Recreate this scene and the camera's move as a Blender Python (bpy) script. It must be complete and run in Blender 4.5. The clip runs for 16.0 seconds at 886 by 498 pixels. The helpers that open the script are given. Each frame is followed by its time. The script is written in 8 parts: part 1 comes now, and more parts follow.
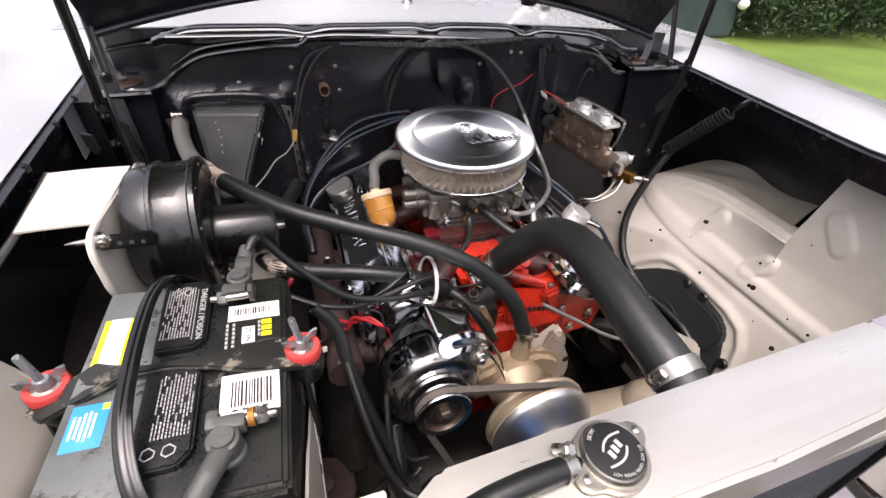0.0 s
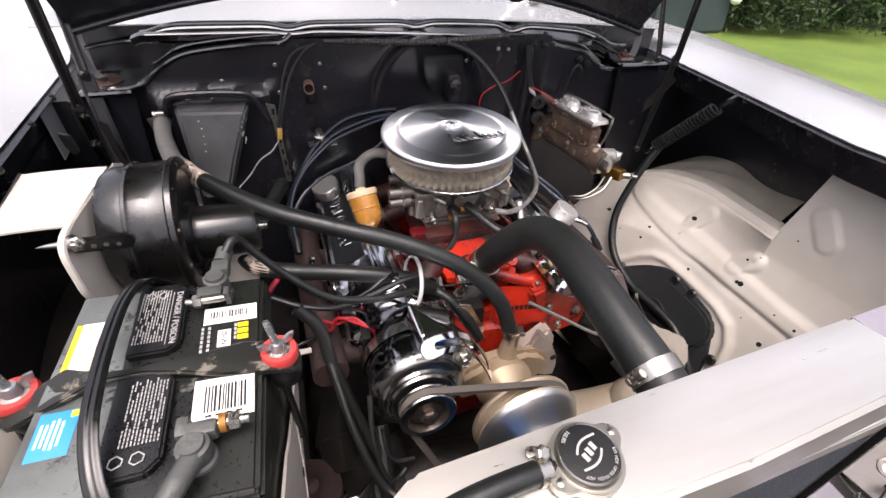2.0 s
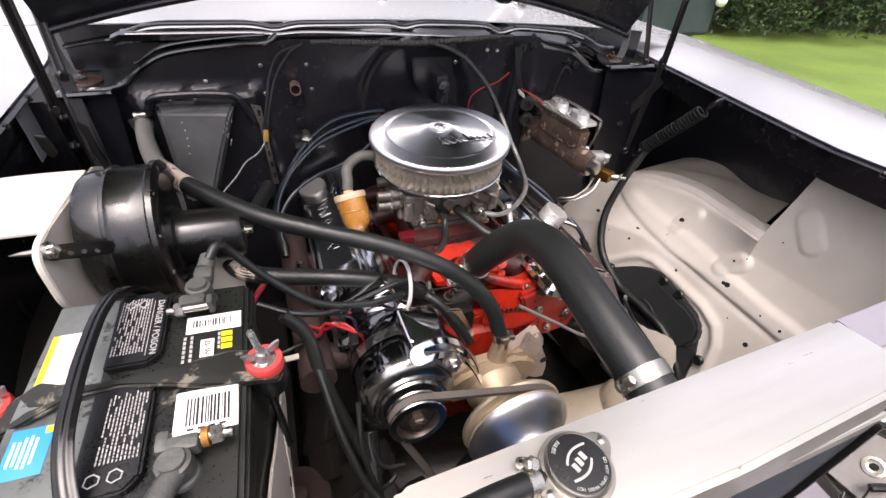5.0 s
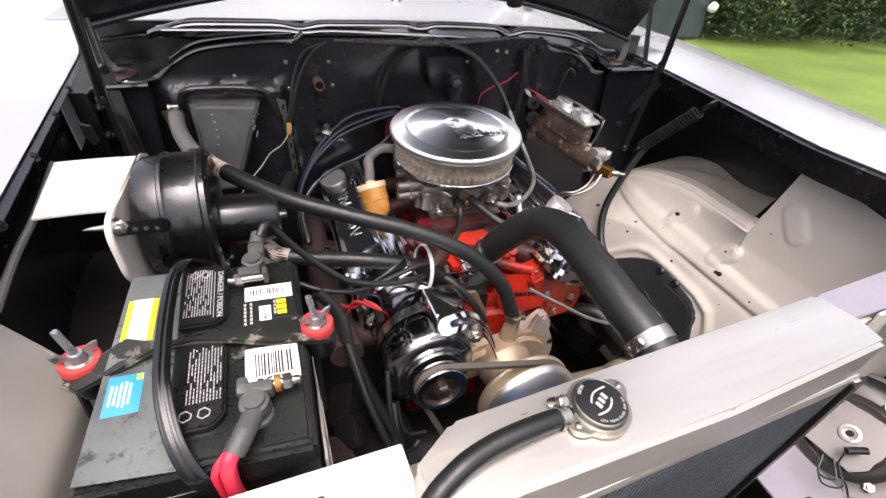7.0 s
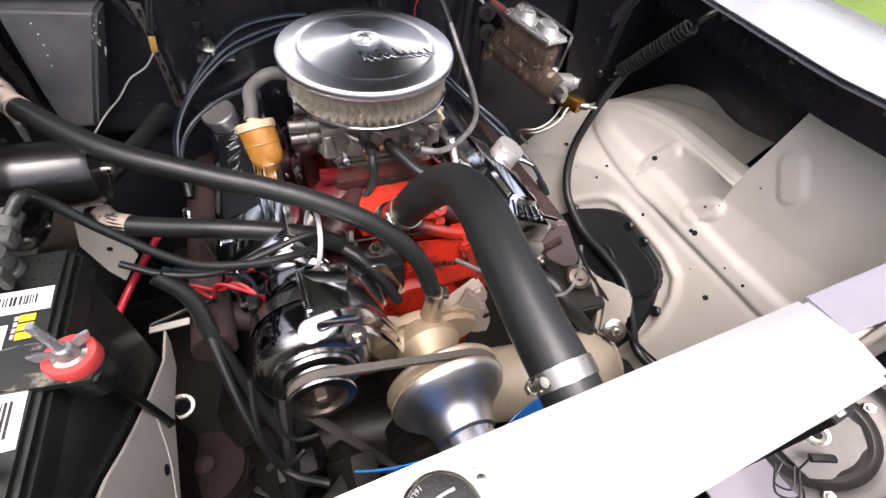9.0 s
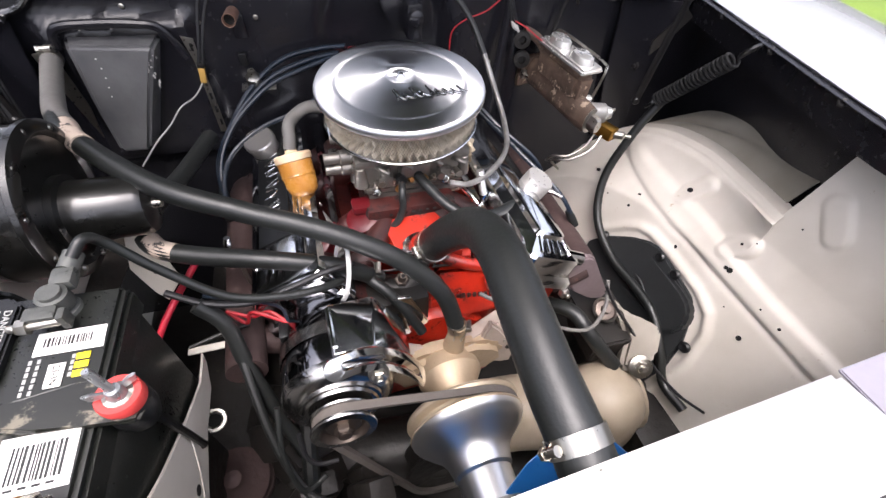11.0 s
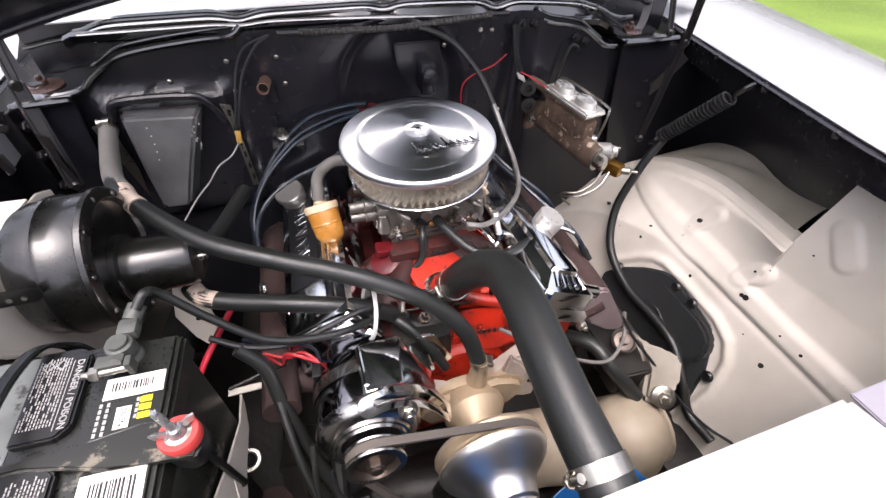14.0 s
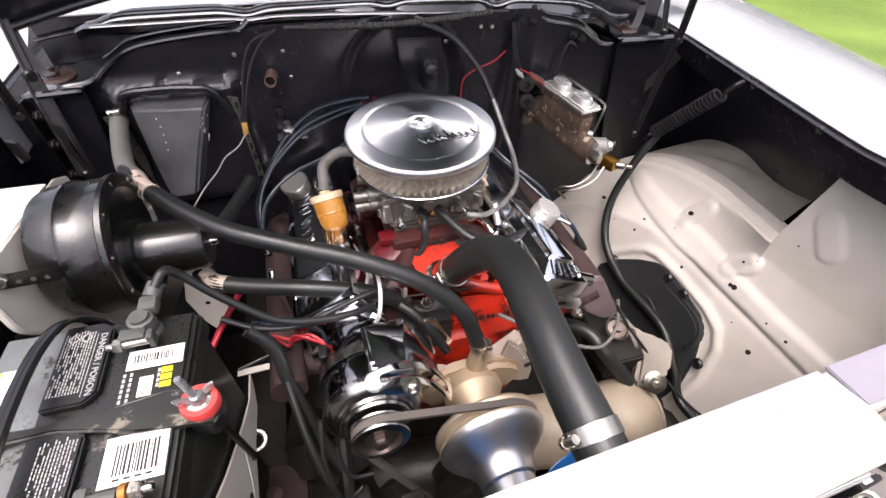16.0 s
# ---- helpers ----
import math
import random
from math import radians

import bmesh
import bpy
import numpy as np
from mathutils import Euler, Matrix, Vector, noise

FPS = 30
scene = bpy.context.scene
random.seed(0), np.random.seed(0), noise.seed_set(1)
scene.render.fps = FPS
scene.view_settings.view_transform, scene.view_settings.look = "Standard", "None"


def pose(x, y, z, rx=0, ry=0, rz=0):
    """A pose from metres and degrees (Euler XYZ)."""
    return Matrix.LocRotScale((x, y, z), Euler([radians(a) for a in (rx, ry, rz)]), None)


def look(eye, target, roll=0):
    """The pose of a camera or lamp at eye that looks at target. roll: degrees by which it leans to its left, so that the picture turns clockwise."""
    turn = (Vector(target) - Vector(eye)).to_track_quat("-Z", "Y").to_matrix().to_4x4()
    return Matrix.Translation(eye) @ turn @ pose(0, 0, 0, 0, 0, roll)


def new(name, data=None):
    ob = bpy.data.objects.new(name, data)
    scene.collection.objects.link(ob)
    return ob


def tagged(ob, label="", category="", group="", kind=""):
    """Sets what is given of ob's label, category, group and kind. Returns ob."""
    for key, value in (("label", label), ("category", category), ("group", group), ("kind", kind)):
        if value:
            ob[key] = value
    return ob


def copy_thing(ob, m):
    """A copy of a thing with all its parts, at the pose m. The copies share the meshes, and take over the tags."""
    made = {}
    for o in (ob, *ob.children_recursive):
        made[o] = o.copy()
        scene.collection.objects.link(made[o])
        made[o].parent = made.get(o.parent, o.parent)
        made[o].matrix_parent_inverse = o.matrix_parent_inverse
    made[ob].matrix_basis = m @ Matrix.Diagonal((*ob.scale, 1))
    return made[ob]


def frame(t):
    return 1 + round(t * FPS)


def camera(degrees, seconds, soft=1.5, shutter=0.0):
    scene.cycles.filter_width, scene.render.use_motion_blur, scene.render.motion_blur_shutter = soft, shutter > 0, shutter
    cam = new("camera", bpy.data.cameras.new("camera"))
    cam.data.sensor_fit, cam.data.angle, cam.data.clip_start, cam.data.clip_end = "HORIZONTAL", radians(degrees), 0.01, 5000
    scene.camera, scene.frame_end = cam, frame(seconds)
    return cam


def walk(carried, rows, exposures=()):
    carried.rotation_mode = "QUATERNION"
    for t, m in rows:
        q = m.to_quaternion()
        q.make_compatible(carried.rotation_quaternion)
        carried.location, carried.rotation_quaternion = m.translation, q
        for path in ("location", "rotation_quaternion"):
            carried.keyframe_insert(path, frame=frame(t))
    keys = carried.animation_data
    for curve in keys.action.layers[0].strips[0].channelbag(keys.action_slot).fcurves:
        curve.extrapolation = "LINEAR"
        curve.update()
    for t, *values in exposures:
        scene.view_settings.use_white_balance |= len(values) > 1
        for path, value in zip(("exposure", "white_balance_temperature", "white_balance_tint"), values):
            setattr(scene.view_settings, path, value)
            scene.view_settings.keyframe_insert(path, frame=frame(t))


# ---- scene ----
cam = camera(93.9, 16.0)
METRES, EYE, TILT, LEAN, TURN = 0.53, 1.25, -37.25, -2.175, -18.0
ROWS = [
    (0.0, -0.0061, 0.0053, -0.0139, -0.23, 0.51, 0.16),
    (0.5, -0.0029, 0.0049, -0.0141, -0.37, 0.5, 0.26),
    (1.0, -0.0006, 0.0068, -0.0118, -0.48, 0.41, 0.41),
    (1.5, 0.0169, 0.0128, -0.0081, -0.54, 0.24, 0.53),
    (2.0, 0.0286, 0.0147, -0.0074, -0.73, 0.09, 0.61),
    (2.5, 0.0317, 0.0218, -0.0028, -0.91, -0.11, 0.67),
    (3.0, 0.043, 0.0344, 0.0, -1.2, -0.3, 0.85),
    (3.5, 0.0465, 0.0516, 0.0009, -1.58, -0.41, 1.09),
    (6.0, -0.0203, -0.0419, -0.0198, -2.44, 0.25, 0.64),
    (6.5, -0.0618, -0.0951, -0.0526, -2.73, 0.21, 0.39),
    (7.0, -0.0565, -0.0717, -0.0397, -3.17, -0.04, 0.36),
    (7.5, 0.0037, 0.0796, 0.0176, -3.12, -1.15, 0.67),
    (8.0, 0.1053, 0.1544, 0.0091, -5.55, -5.82, 2.12),
    (10.5, 0.2196, 0.246, 0.1304, -0.17, -11.6, -1.88),
    (11.0, 0.2161, 0.2117, 0.1469, 0.28, -10.01, -1.39),
    (11.5, 0.2193, 0.1891, 0.1643, 0.74, -7.82, -0.79),
    (12.0, 0.2133, 0.1798, 0.1751, 1.14, -6.43, -0.23),
    (12.5, 0.2157, 0.1804, 0.1744, 1.51, -5.25, 0.33),
    (13.0, 0.2133, 0.1586, 0.1831, 2.12, -5.21, 0.93),
    (13.5, 0.2066, 0.1498, 0.1802, 2.27, -5.34, 1.07),
    (14.0, 0.2061, 0.1423, 0.1759, 2.17, -5.41, 0.99),
    (14.5, 0.2045, 0.1312, 0.1718, 2.13, -5.49, 0.88),
    (15.0, 0.1961, 0.1106, 0.1598, 1.95, -5.5, 0.71),
    (15.5, 0.1929, 0.0982, 0.1496, 1.81, -5.5, 0.64),
    (16.0, 0.1914, 0.09, 0.1459, 1.66, -5.52, 0.63),
]
EXPOSURES = [(0.0, 1.34, 6650, 19), (8.0, 1.44, 6600, 19), (10.5, 1.70, 6350, 17), (16.0, 1.62, 6550, 19)]
walk(cam, [(t, pose(0, 0, EYE, TILT, LEAN, TURN) @ pose(METRES * x, METRES * y, METRES * z, 90 + pitch, roll, yaw)) for t, x, y, z, yaw, pitch, roll in ROWS], EXPOSURES)

# ---- light ----
SUN_TO = Vector((-0.10, -0.24, 0.95)).normalized()
world = bpy.data.worlds.new("sky")
scene.world = world
world.use_nodes = True
wn = world.node_tree.nodes
sky = wn.new("ShaderNodeTexSky")
sky.sky_type, sky.sun_disc = "NISHITA", False
sky.sun_elevation = math.asin(SUN_TO.z)
sky.sun_rotation = math.atan2(SUN_TO.x, SUN_TO.y)
sky.air_density, sky.dust_density = 1.0, 7.0
haze = wn.new("ShaderNodeHueSaturation")
haze.inputs["Saturation"].default_value = 0.45
world.node_tree.links.new(sky.outputs[0], haze.inputs["Color"])
world.node_tree.links.new(haze.outputs[0], wn["Background"].inputs[0])
wn["Background"].inputs[1].default_value = 0.15
sun_data = bpy.data.lights.new("sun", "SUN")
sun_data.energy, sun_data.angle, sun_data.color = 0.6, radians(50), (1.0, 0.97, 0.94)
sun = new("sun", sun_data)
sun.matrix_world = look(SUN_TO * 20, (0, 0, 0))


# ---- materials ----
def lin(h):
    c = [int(h[i:i + 2], 16) / 255 for i in (0, 2, 4)]
    return [v / 12.92 if v <= 0.04045 else ((v + 0.055) / 1.055) ** 2.4 for v in c]


def mat(name, hexa, hexb=None, rough=0.5, metal=0.0, big=6.0, fine=160.0, bump=0.15, rvar=0.12, coat=0.0, spec=0.5,
        spots=None, spot_scale=35.0, spot_at=0.62, spot_rough=0.8, island=0.0, stretch=None):
    """Two-scale procedural surface: a broad drift between two tones, fine grain in relief, wear spots."""
    m = bpy.data.materials.new(name)
    m.use_nodes = True
    nt = m.node_tree
    N, L = nt.nodes, nt.links
    bs = N["Principled BSDF"]
    tc = N.new("ShaderNodeTexCoord")
    place = tc.outputs["Object"]
    if stretch:
        mp = N.new("ShaderNodeMapping")
        mp.inputs["Scale"].default_value = stretch
        L.new(place, mp.inputs["Vector"])
        place = mp.outputs[0]
    n1 = N.new("ShaderNodeTexNoise")
    n1.inputs["Scale"].default_value, n1.inputs["Detail"].default_value = big, 5
    n2 = N.new("ShaderNodeTexNoise")
    n2.inputs["Scale"].default_value, n2.inputs["Detail"].default_value = fine, 3
    L.new(place, n1.inputs["Vector"])
    L.new(place, n2.inputs["Vector"])
    ramp = N.new("ShaderNodeMapRange")
    ramp.inputs[1].default_value, ramp.inputs[2].default_value = 0.35, 0.68
    L.new(n1.outputs["Fac"], ramp.inputs[0])
    mix = N.new("ShaderNodeMix")
    mix.data_type = "RGBA"
    mix.inputs[6].default_value = (*lin(hexa), 1)
    mix.inputs[7].default_value = (*lin(hexb or hexa), 1)
    L.new(ramp.outputs[0], mix.inputs[0])
    col = mix.outputs[2]
    rr = N.new("ShaderNodeMapRange")
    rr.inputs[3].default_value, rr.inputs[4].default_value = max(0.02, rough - rvar), min(1, rough + rvar)
    add = N.new("ShaderNodeMath")
    add.operation = "MULTIPLY_ADD"
    add.inputs[1].default_value, add.inputs[2].default_value = 0.5, 0.0
    L.new(n2.outputs["Fac"], add.inputs[0])
    half = N.new("ShaderNodeMath")
    half.operation = "MULTIPLY_ADD"
    half.inputs[1].default_value = 0.5
    L.new(n1.outputs["Fac"], half.inputs[0])
    L.new(add.outputs[0], half.inputs[2])
    L.new(half.outputs[0], rr.inputs[0])
    rr.inputs[1].default_value, rr.inputs[2].default_value = 0.3, 0.7
    rough_out = rr.outputs[0]
    if spots:
        n3 = N.new("ShaderNodeTexNoise")
        n3.inputs["Scale"].default_value, n3.inputs["Detail"].default_value = spot_scale, 8
        n3.inputs["Roughness"].default_value = 0.7
        L.new(tc.outputs["Object"], n3.inputs["Vector"])
        sm = N.new("ShaderNodeMapRange")
        sm.inputs[1].default_value, sm.inputs[2].default_value = spot_at, spot_at + 0.06
        L.new(n3.outputs["Fac"], sm.inputs[0])
        mx = N.new("ShaderNodeMix")
        mx.data_type = "RGBA"
        L.new(sm.outputs[0], mx.inputs[0])
        L.new(col, mx.inputs[6])
        mx.inputs[7].default_value = (*lin(spots), 1)
        col = mx.outputs[2]
        rm = N.new("ShaderNodeMix")
        L.new(sm.outputs[0], rm.inputs[0])
        L.new(rough_out, rm.inputs[2])
        rm.inputs[3].default_value = spot_rough
        rough_out = rm.outputs[0]
    if island:
        oi = N.new("ShaderNodeObjectInfo")
        hs = N.new("ShaderNodeHueSaturation")
        mr = N.new("ShaderNodeMapRange")
        mr.inputs[3].default_value, mr.inputs[4].default_value = 1 - island, 1 + island
        L.new(oi.outputs["Random"], mr.inputs[0])
        L.new(mr.outputs[0], hs.inputs["Value"])
        L.new(col, hs.inputs["Color"])
        col = hs.outputs[0]
    L.new(col, bs.inputs["Base Color"])
    L.new(rough_out, bs.inputs["Roughness"])
    bs.inputs["Metallic"].default_value = metal
    bs.inputs["Specular IOR Level"].default_value = spec
    bs.inputs["Coat Weight"].default_value = coat
    bs.inputs["Coat Roughness"].default_value = 0.06
    if bump:
        bp = N.new("ShaderNodeBump")
        bp.inputs["Strength"].default_value, bp.inputs["Distance"].default_value = bump, 0.002
        L.new(n2.outputs["Fac"], bp.inputs["Height"])
        L.new(bp.outputs[0], bs.inputs["Normal"])
    return m


M_BLACK = mat("black_satin_paint", "18181c", "212126", 0.24, bump=0.04, fine=70, big=3, spec=0.5, rvar=0.06)
M_GLOSS = mat("gloss_black_paint", "0a0a0b", "121214", 0.14, bump=0.03, rvar=0.06, coat=1.0, spec=1.0)
M_HINGE = mat("worn_black_steel", "101011", "1c1a19", 0.36, bump=0.2, spots="6a5547", spot_at=0.66, spot_scale=60)
M_WHITE = mat("white_car_paint", "aaacaf", "a4a6a9", 0.22, bump=0.02, coat=0.6, big=2)
M_CREAM = mat("cream_primer_paint", "d2ccc2", "c3bdb2", 0.38, bump=0.06, big=7, fine=60, spots="a08c72", spot_at=0.665, spot_scale=30, coat=0.2)
M_TAN = mat("grimy_tan_primer", "9d917f", "7e7363", 0.5, bump=0.1, big=9, fine=70, spots="6f604c", spot_at=0.66, spot_scale=28)
M_CREAM_DARK = mat("darker_grey_cream", "a09a8e", "837d71", 0.45, bump=0.1, big=5)
M_RUBBER = mat("black_rubber_hose", "151716", "202221", 0.42, bump=0.15, fine=220, spots="3d3b39", spot_at=0.74, spot_scale=50)
M_PLASTIC = mat("black_plastic", "0e0f10", "151617", 0.36, bump=0.15, fine=400, spots="33322e", spot_at=0.72, spot_scale=45)
M_CASE = mat("dusty_black_battery_case", "131514", "21231f", 0.33, bump=0.05, fine=300, spots="5f5d55", spot_at=0.63, spot_scale=30)
M_CHROME = mat("chrome", "e8e9ea", "dcdddf", 0.09, 1.0, bump=0.02, rvar=0.04, big=10)
def brushed_round(m, amount):
    """Turned or polished in circles round the local z axis."""
    bs = m.node_tree.nodes["Principled BSDF"]
    tg = m.node_tree.nodes.new("ShaderNodeTangent")
    tg.direction_type, tg.axis = "RADIAL", "Z"
    bs.inputs["Anisotropic"].default_value = amount
    m.node_tree.links.new(tg.outputs[0], bs.inputs["Tangent"])
    return m


M_LIDCHROME = brushed_round(mat("circle_polished_chrome", "e8e9ea", "dcdddf", 0.45, 1.0, bump=0.0, rvar=0.02, big=10), 1.0)
M_CHROME_DULL = mat("worn_chrome", "c9c9c8", "b4b2ae", 0.2, 1.0, bump=0.08, rvar=0.1, spots="6d665c", spot_at=0.68)
M_RAD = mat("brushed_radiator_aluminium", "dad7d0", "c6c3bb", 0.34, 0.9, bump=0.012, rvar=0.08, big=9, fine=160, stretch=(0.25, 2.4, 1.0))
M_WASHER = mat("rusty_worn_washer", "6e564d", "41322d", 0.3, 0.6, bump=0.15, fine=90)
M_SATIN = mat("satin_chrome", "d8d6d2", "c8c6c2", 0.33, 0.95, bump=0.03, rvar=0.06)
M_ALU = mat("brushed_aluminium", "d0ceca", "bfbdb9", 0.33, 1.0, bump=0.06, rvar=0.1, big=4, fine=120)
M_ALU_CAST = mat("cast_aluminium", "8f8b84", "6f6b65", 0.46, 0.85, bump=0.5, fine=140, spots="5a5046", spot_at=0.64, spot_scale=50)
M_ALU_SPUN = mat("spun_aluminium", "dcdcdc", "d2d2d2", 0.33, 1.0, bump=0.03, rvar=0.03)
M_FANSTEEL = mat("satin_fan_steel", "a4a3a1", "8c8b89", 0.24, 1.0, bump=0.02, rvar=0.06, big=9)
M_STEEL = mat("zinc_plated_steel", "b9b6ae", "9a968d", 0.32, 1.0, bump=0.1, spots="705d48", spot_at=0.67, spot_scale=80)
M_LEAD = mat("grey_lead", "5f615e", "424341", 0.55, 0.5, bump=0.6, fine=120, spots="2f2f2d", spot_at=0.60, spot_scale=60)
M_BRASS = mat("brass", "b78a3c", "97702e", 0.33, 1.0, bump=0.1)
M_GOLD = mat("gold_zinc_pulley", "cdbfa8", "a8967c", 0.42, 0.7, bump=0.4, spots="7a664b", spot_at=0.66)
M_BRONZE = mat("tan_cast_pump", "b9a68c", "96846d", 0.48, 0.45, bump=0.4, fine=110, spots="6b5a47", spot_at=0.66)
M_ORANGE = mat("orange_engine_enamel", "c42c15", "8a1c0e", 0.36, bump=0.35, fine=90, big=18, spots="2a120c", spot_at=0.565, coat=0.3, spot_scale=22)
M_REDCAP = mat("red_felt_washer", "c8403c", "ae3330", 0.6, bump=0.3)
M_DARKRED = mat("red_enamel", "5c0c14", "40080d", 0.4, bump=0.2, spots="2a1614", spot_at=0.60, spot_scale=30)
# engine red with grime, darkened further for the shade under the carburetor
M_GRIMY_SHADED = mat("grimy_shaded_red_casting", "44140f", "24100e", 0.5, bump=0.5, fine=90, big=14, spots="1c1614", spot_at=0.55, spot_scale=24)
M_IRON = mat("rusty_cast_iron", "746052", "3f332b", 0.6, 0.2, bump=0.8, big=22, fine=110, spots="b9a48f", spot_at=0.57, spot_scale=45)
M_EXH = mat("brown_exhaust_iron", "4c3b38", "382b2a", 0.65, 0.3, bump=0.6, fine=90, spots="6b5048", spot_at=0.63)
M_GREASE = mat("greasy_dark_metal", "171513", "25221f", 0.5, 0.2, bump=0.6, fine=80, spots="5a5246", spot_at=0.67, spot_scale=30)
M_GREY = mat("grey_heater_box", "555455", "474647", 0.40, bump=0.1, spots="c8c8c6", spot_at=0.72, spot_scale=28)
M_LABEL = mat("white_paper", "eeece6", "e4e1da", 0.5, bump=0.03)
M_INK = mat("black_ink", "161616", "1c1c1c", 0.5, bump=0)
M_YELLOW = mat("yellow_print", "e6d21e", "dcc61a", 0.45, bump=0)
M_BLUE = mat("blue_print", "2f8fd8", "2582c8", 0.4, bump=0)
M_FAN_BLUE = mat("blue_fan_paint", "2f86d6", "2672bd", 0.3, bump=0.05, coat=0.3)
M_PRINT = mat("grey_white_print", "a9a9a6", "9b9b98", 0.5, bump=0)
M_BELT = mat("rubber_belt", "5c5651", "4a4541", 0.7, bump=0.2)
M_WIRE = mat("black_wire", "161618", "202022", 0.45, bump=0.05)
M_WIRE_BLUE = mat("dark_blue_lead", "16222f", "0f1824", 0.35, bump=0.05, coat=0.2)
M_WIRE_RED = mat("red_wire", "b3202a", "9a1922", 0.4, bump=0.05)
M_CABLE_RED = mat("red_battery_cable", "e0324a", "cf2a40", 0.4, bump=0.05)
M_WIRE_GREY = mat("pale_grey_wire", "b7b5b0", "9a9893", 0.45, bump=0.05)
M_BRAID = mat("silver_braided_sleeve", "9a9894", "6f6d6a", 0.4, 0.5, bump=0.3, big=40)
# dust and reflected sheen of the battery lid, put into one grey
M_LID_SHEEN = mat("dusty_lid_sheen", "767a77", "4e514f", 0.34, 0.4, bump=0.1, big=14, spots="3a3c39", spot_at=0.56, spot_scale=30)
M_DUST = mat("dusty_black_undercoat", "2b2723", "3d362e", 0.75, bump=0.5, fine=70, big=8, spots="5a4f42", spot_at=0.64, spot_scale=24)
# white paint greyed down: the shade inside the nose is in the colour
M_WHITE_SHADED = mat("shaded_white_paint", "86838c", "77747c", 0.5, bump=0.05, big=5)
M_BUCKET = mat("bare_bucket_steel", "575553", "474543", 0.38, 0.8, bump=0.1, rvar=0.08, spots="55504a", spot_at=0.66)
M_STRAP = mat("glossy_black_strap", "0e0f0f", "181a1a", 0.24, bump=0.08, fine=60, spots="3b3b38", spot_at=0.70, spot_scale=40)
M_RUSTBRASS = mat("corroded_brass", "9a6a30", "6e4f2a", 0.6, 0.5, bump=0.5, fine=90, spots="b9b3a2", spot_at=0.62, spot_scale=60)
M_FLAP = mat("dusty_rubber_sheet", "1e2021", "2a2c2d", 0.5, bump=0.2, fine=120, spots="55534e", spot_at=0.68, spot_scale=25)
M_BLACK_CHROME = mat("smoky_chrome", "7d7d80", "6f6f72", 0.10, 1.0, bump=0.02, rvar=0.04, big=10)
M_LUG = mat("dusty_pale_casting", "b5a99e", "978b80", 0.5, 0.3, bump=0.3, fine=110, spots="5d5248", spot_at=0.66)
M_NUT = mat("dull_brown_steel", "6f655e", "564d47", 0.4, 0.9, bump=0.2, fine=90)
M_ARM = mat("chalky_pale_casting", "8c867c", "686156", 0.55, 0.1, bump=0.4, fine=90, spots="7d7263", spot_at=0.64, spot_scale=40)
M_ZIP = mat("white_zip_tie", "b9bab8", "a8a9a7", 0.4, bump=0)
M_COPPER = mat("dull_steel_tube", "c09a86", "97796a", 0.42, 0.8, bump=0.2)
M_FINS = mat("grey_radiator_fins", "868c96", "6f757e", 0.4, 0.6, bump=0.1)
M_HOLE = mat("dark_hole", "0a0a0a", "0e0e0e", 0.9, bump=0)
M_CONNECT = mat("amber_connector", "c29b52", "a98443", 0.45, bump=0.05)
M_AMBER = mat("amber_filter_bowl", "c48c40", "a86f2c", 0.28, bump=0.08, coat=0.4, big=30)
M_AMBER_TOP = mat("cream_filter_lid", "dcc6a6", "cbb190", 0.4, bump=0.05, big=30)
M_GLASS = mat("dark_tinted_glass", "16262a", "1c2e31", 0.06, bump=0.0, coat=0.5)


# ---- mesh tools ----
def frame_of(axis):
    a = Vector(axis).normalized()
    u = a.orthogonal().normalized()
    if abs(a.z) < 0.9:
        u = Vector((0, 0, 1)).cross(a).normalized()
    return a, u, a.cross(u)


def join(*bms):
    out = bms[0]
    for b in bms[1:]:
        me = bpy.data.meshes.new("tmp")
        b.to_mesh(me)
        b.free()
        out.from_mesh(me)
        bpy.data.meshes.remove(me)
    return out


def box(c, s, bevel=0.002, m=None, seg=2):
    bm = bmesh.new()
    bmesh.ops.create_cube(bm, size=1)
    bmesh.ops.scale(bm, vec=s, verts=bm.verts)
    if bevel:
        bmesh.ops.bevel(bm, geom=bm.edges[:], offset=min(bevel, min(s) * 0.45), segments=seg, affect="EDGES", profile=0.6)
    bmesh.ops.transform(bm, matrix=Matrix.Translation(c) @ (m or Matrix()), verts=bm.verts)
    return bm


def lathe(profile, origin, axis=(0, 0, 1), n=48, cap0=True, cap1=True):
    """profile: (radius, height along the axis)."""
    a, u, v = frame_of(axis)
    o = Vector(origin)
    bm = bmesh.new()
    rings = []
    for r, h in profile:
        rings.append([bm.verts.new(o + a * h + (u * math.cos(2 * math.pi * k / n) + v * math.sin(2 * math.pi * k / n)) * max(r, 1e-5)) for k in range(n)])
    for p, q in zip(rings, rings[1:]):
        for k in range(n):
            bm.faces.new((p[k], p[(k + 1) % n], q[(k + 1) % n], q[k]))
    if cap0:
        bm.faces.new(rings[0][::-1])
    if cap1:
        bm.faces.new(rings[-1])
    bmesh.ops.recalc_face_normals(bm, faces=bm.faces)
    return bm


def spline(pts, per=8):
    P = [Vector(p) for p in pts]
    P = [2 * P[0] - P[1], *P, 2 * P[-1] - P[-2]]
    out = []
    for i in range(len(P) - 3):
        a, b, c, d = P[i:i + 4]
        for k in range(per):
            u = k / per
            out.append(0.5 * (2 * b + (c - a) * u + (2 * a - 5 * b + 4 * c - d) * u * u + (3 * b - a - 3 * c + d) * u ** 3))
    out.append(P[-2])
    return out


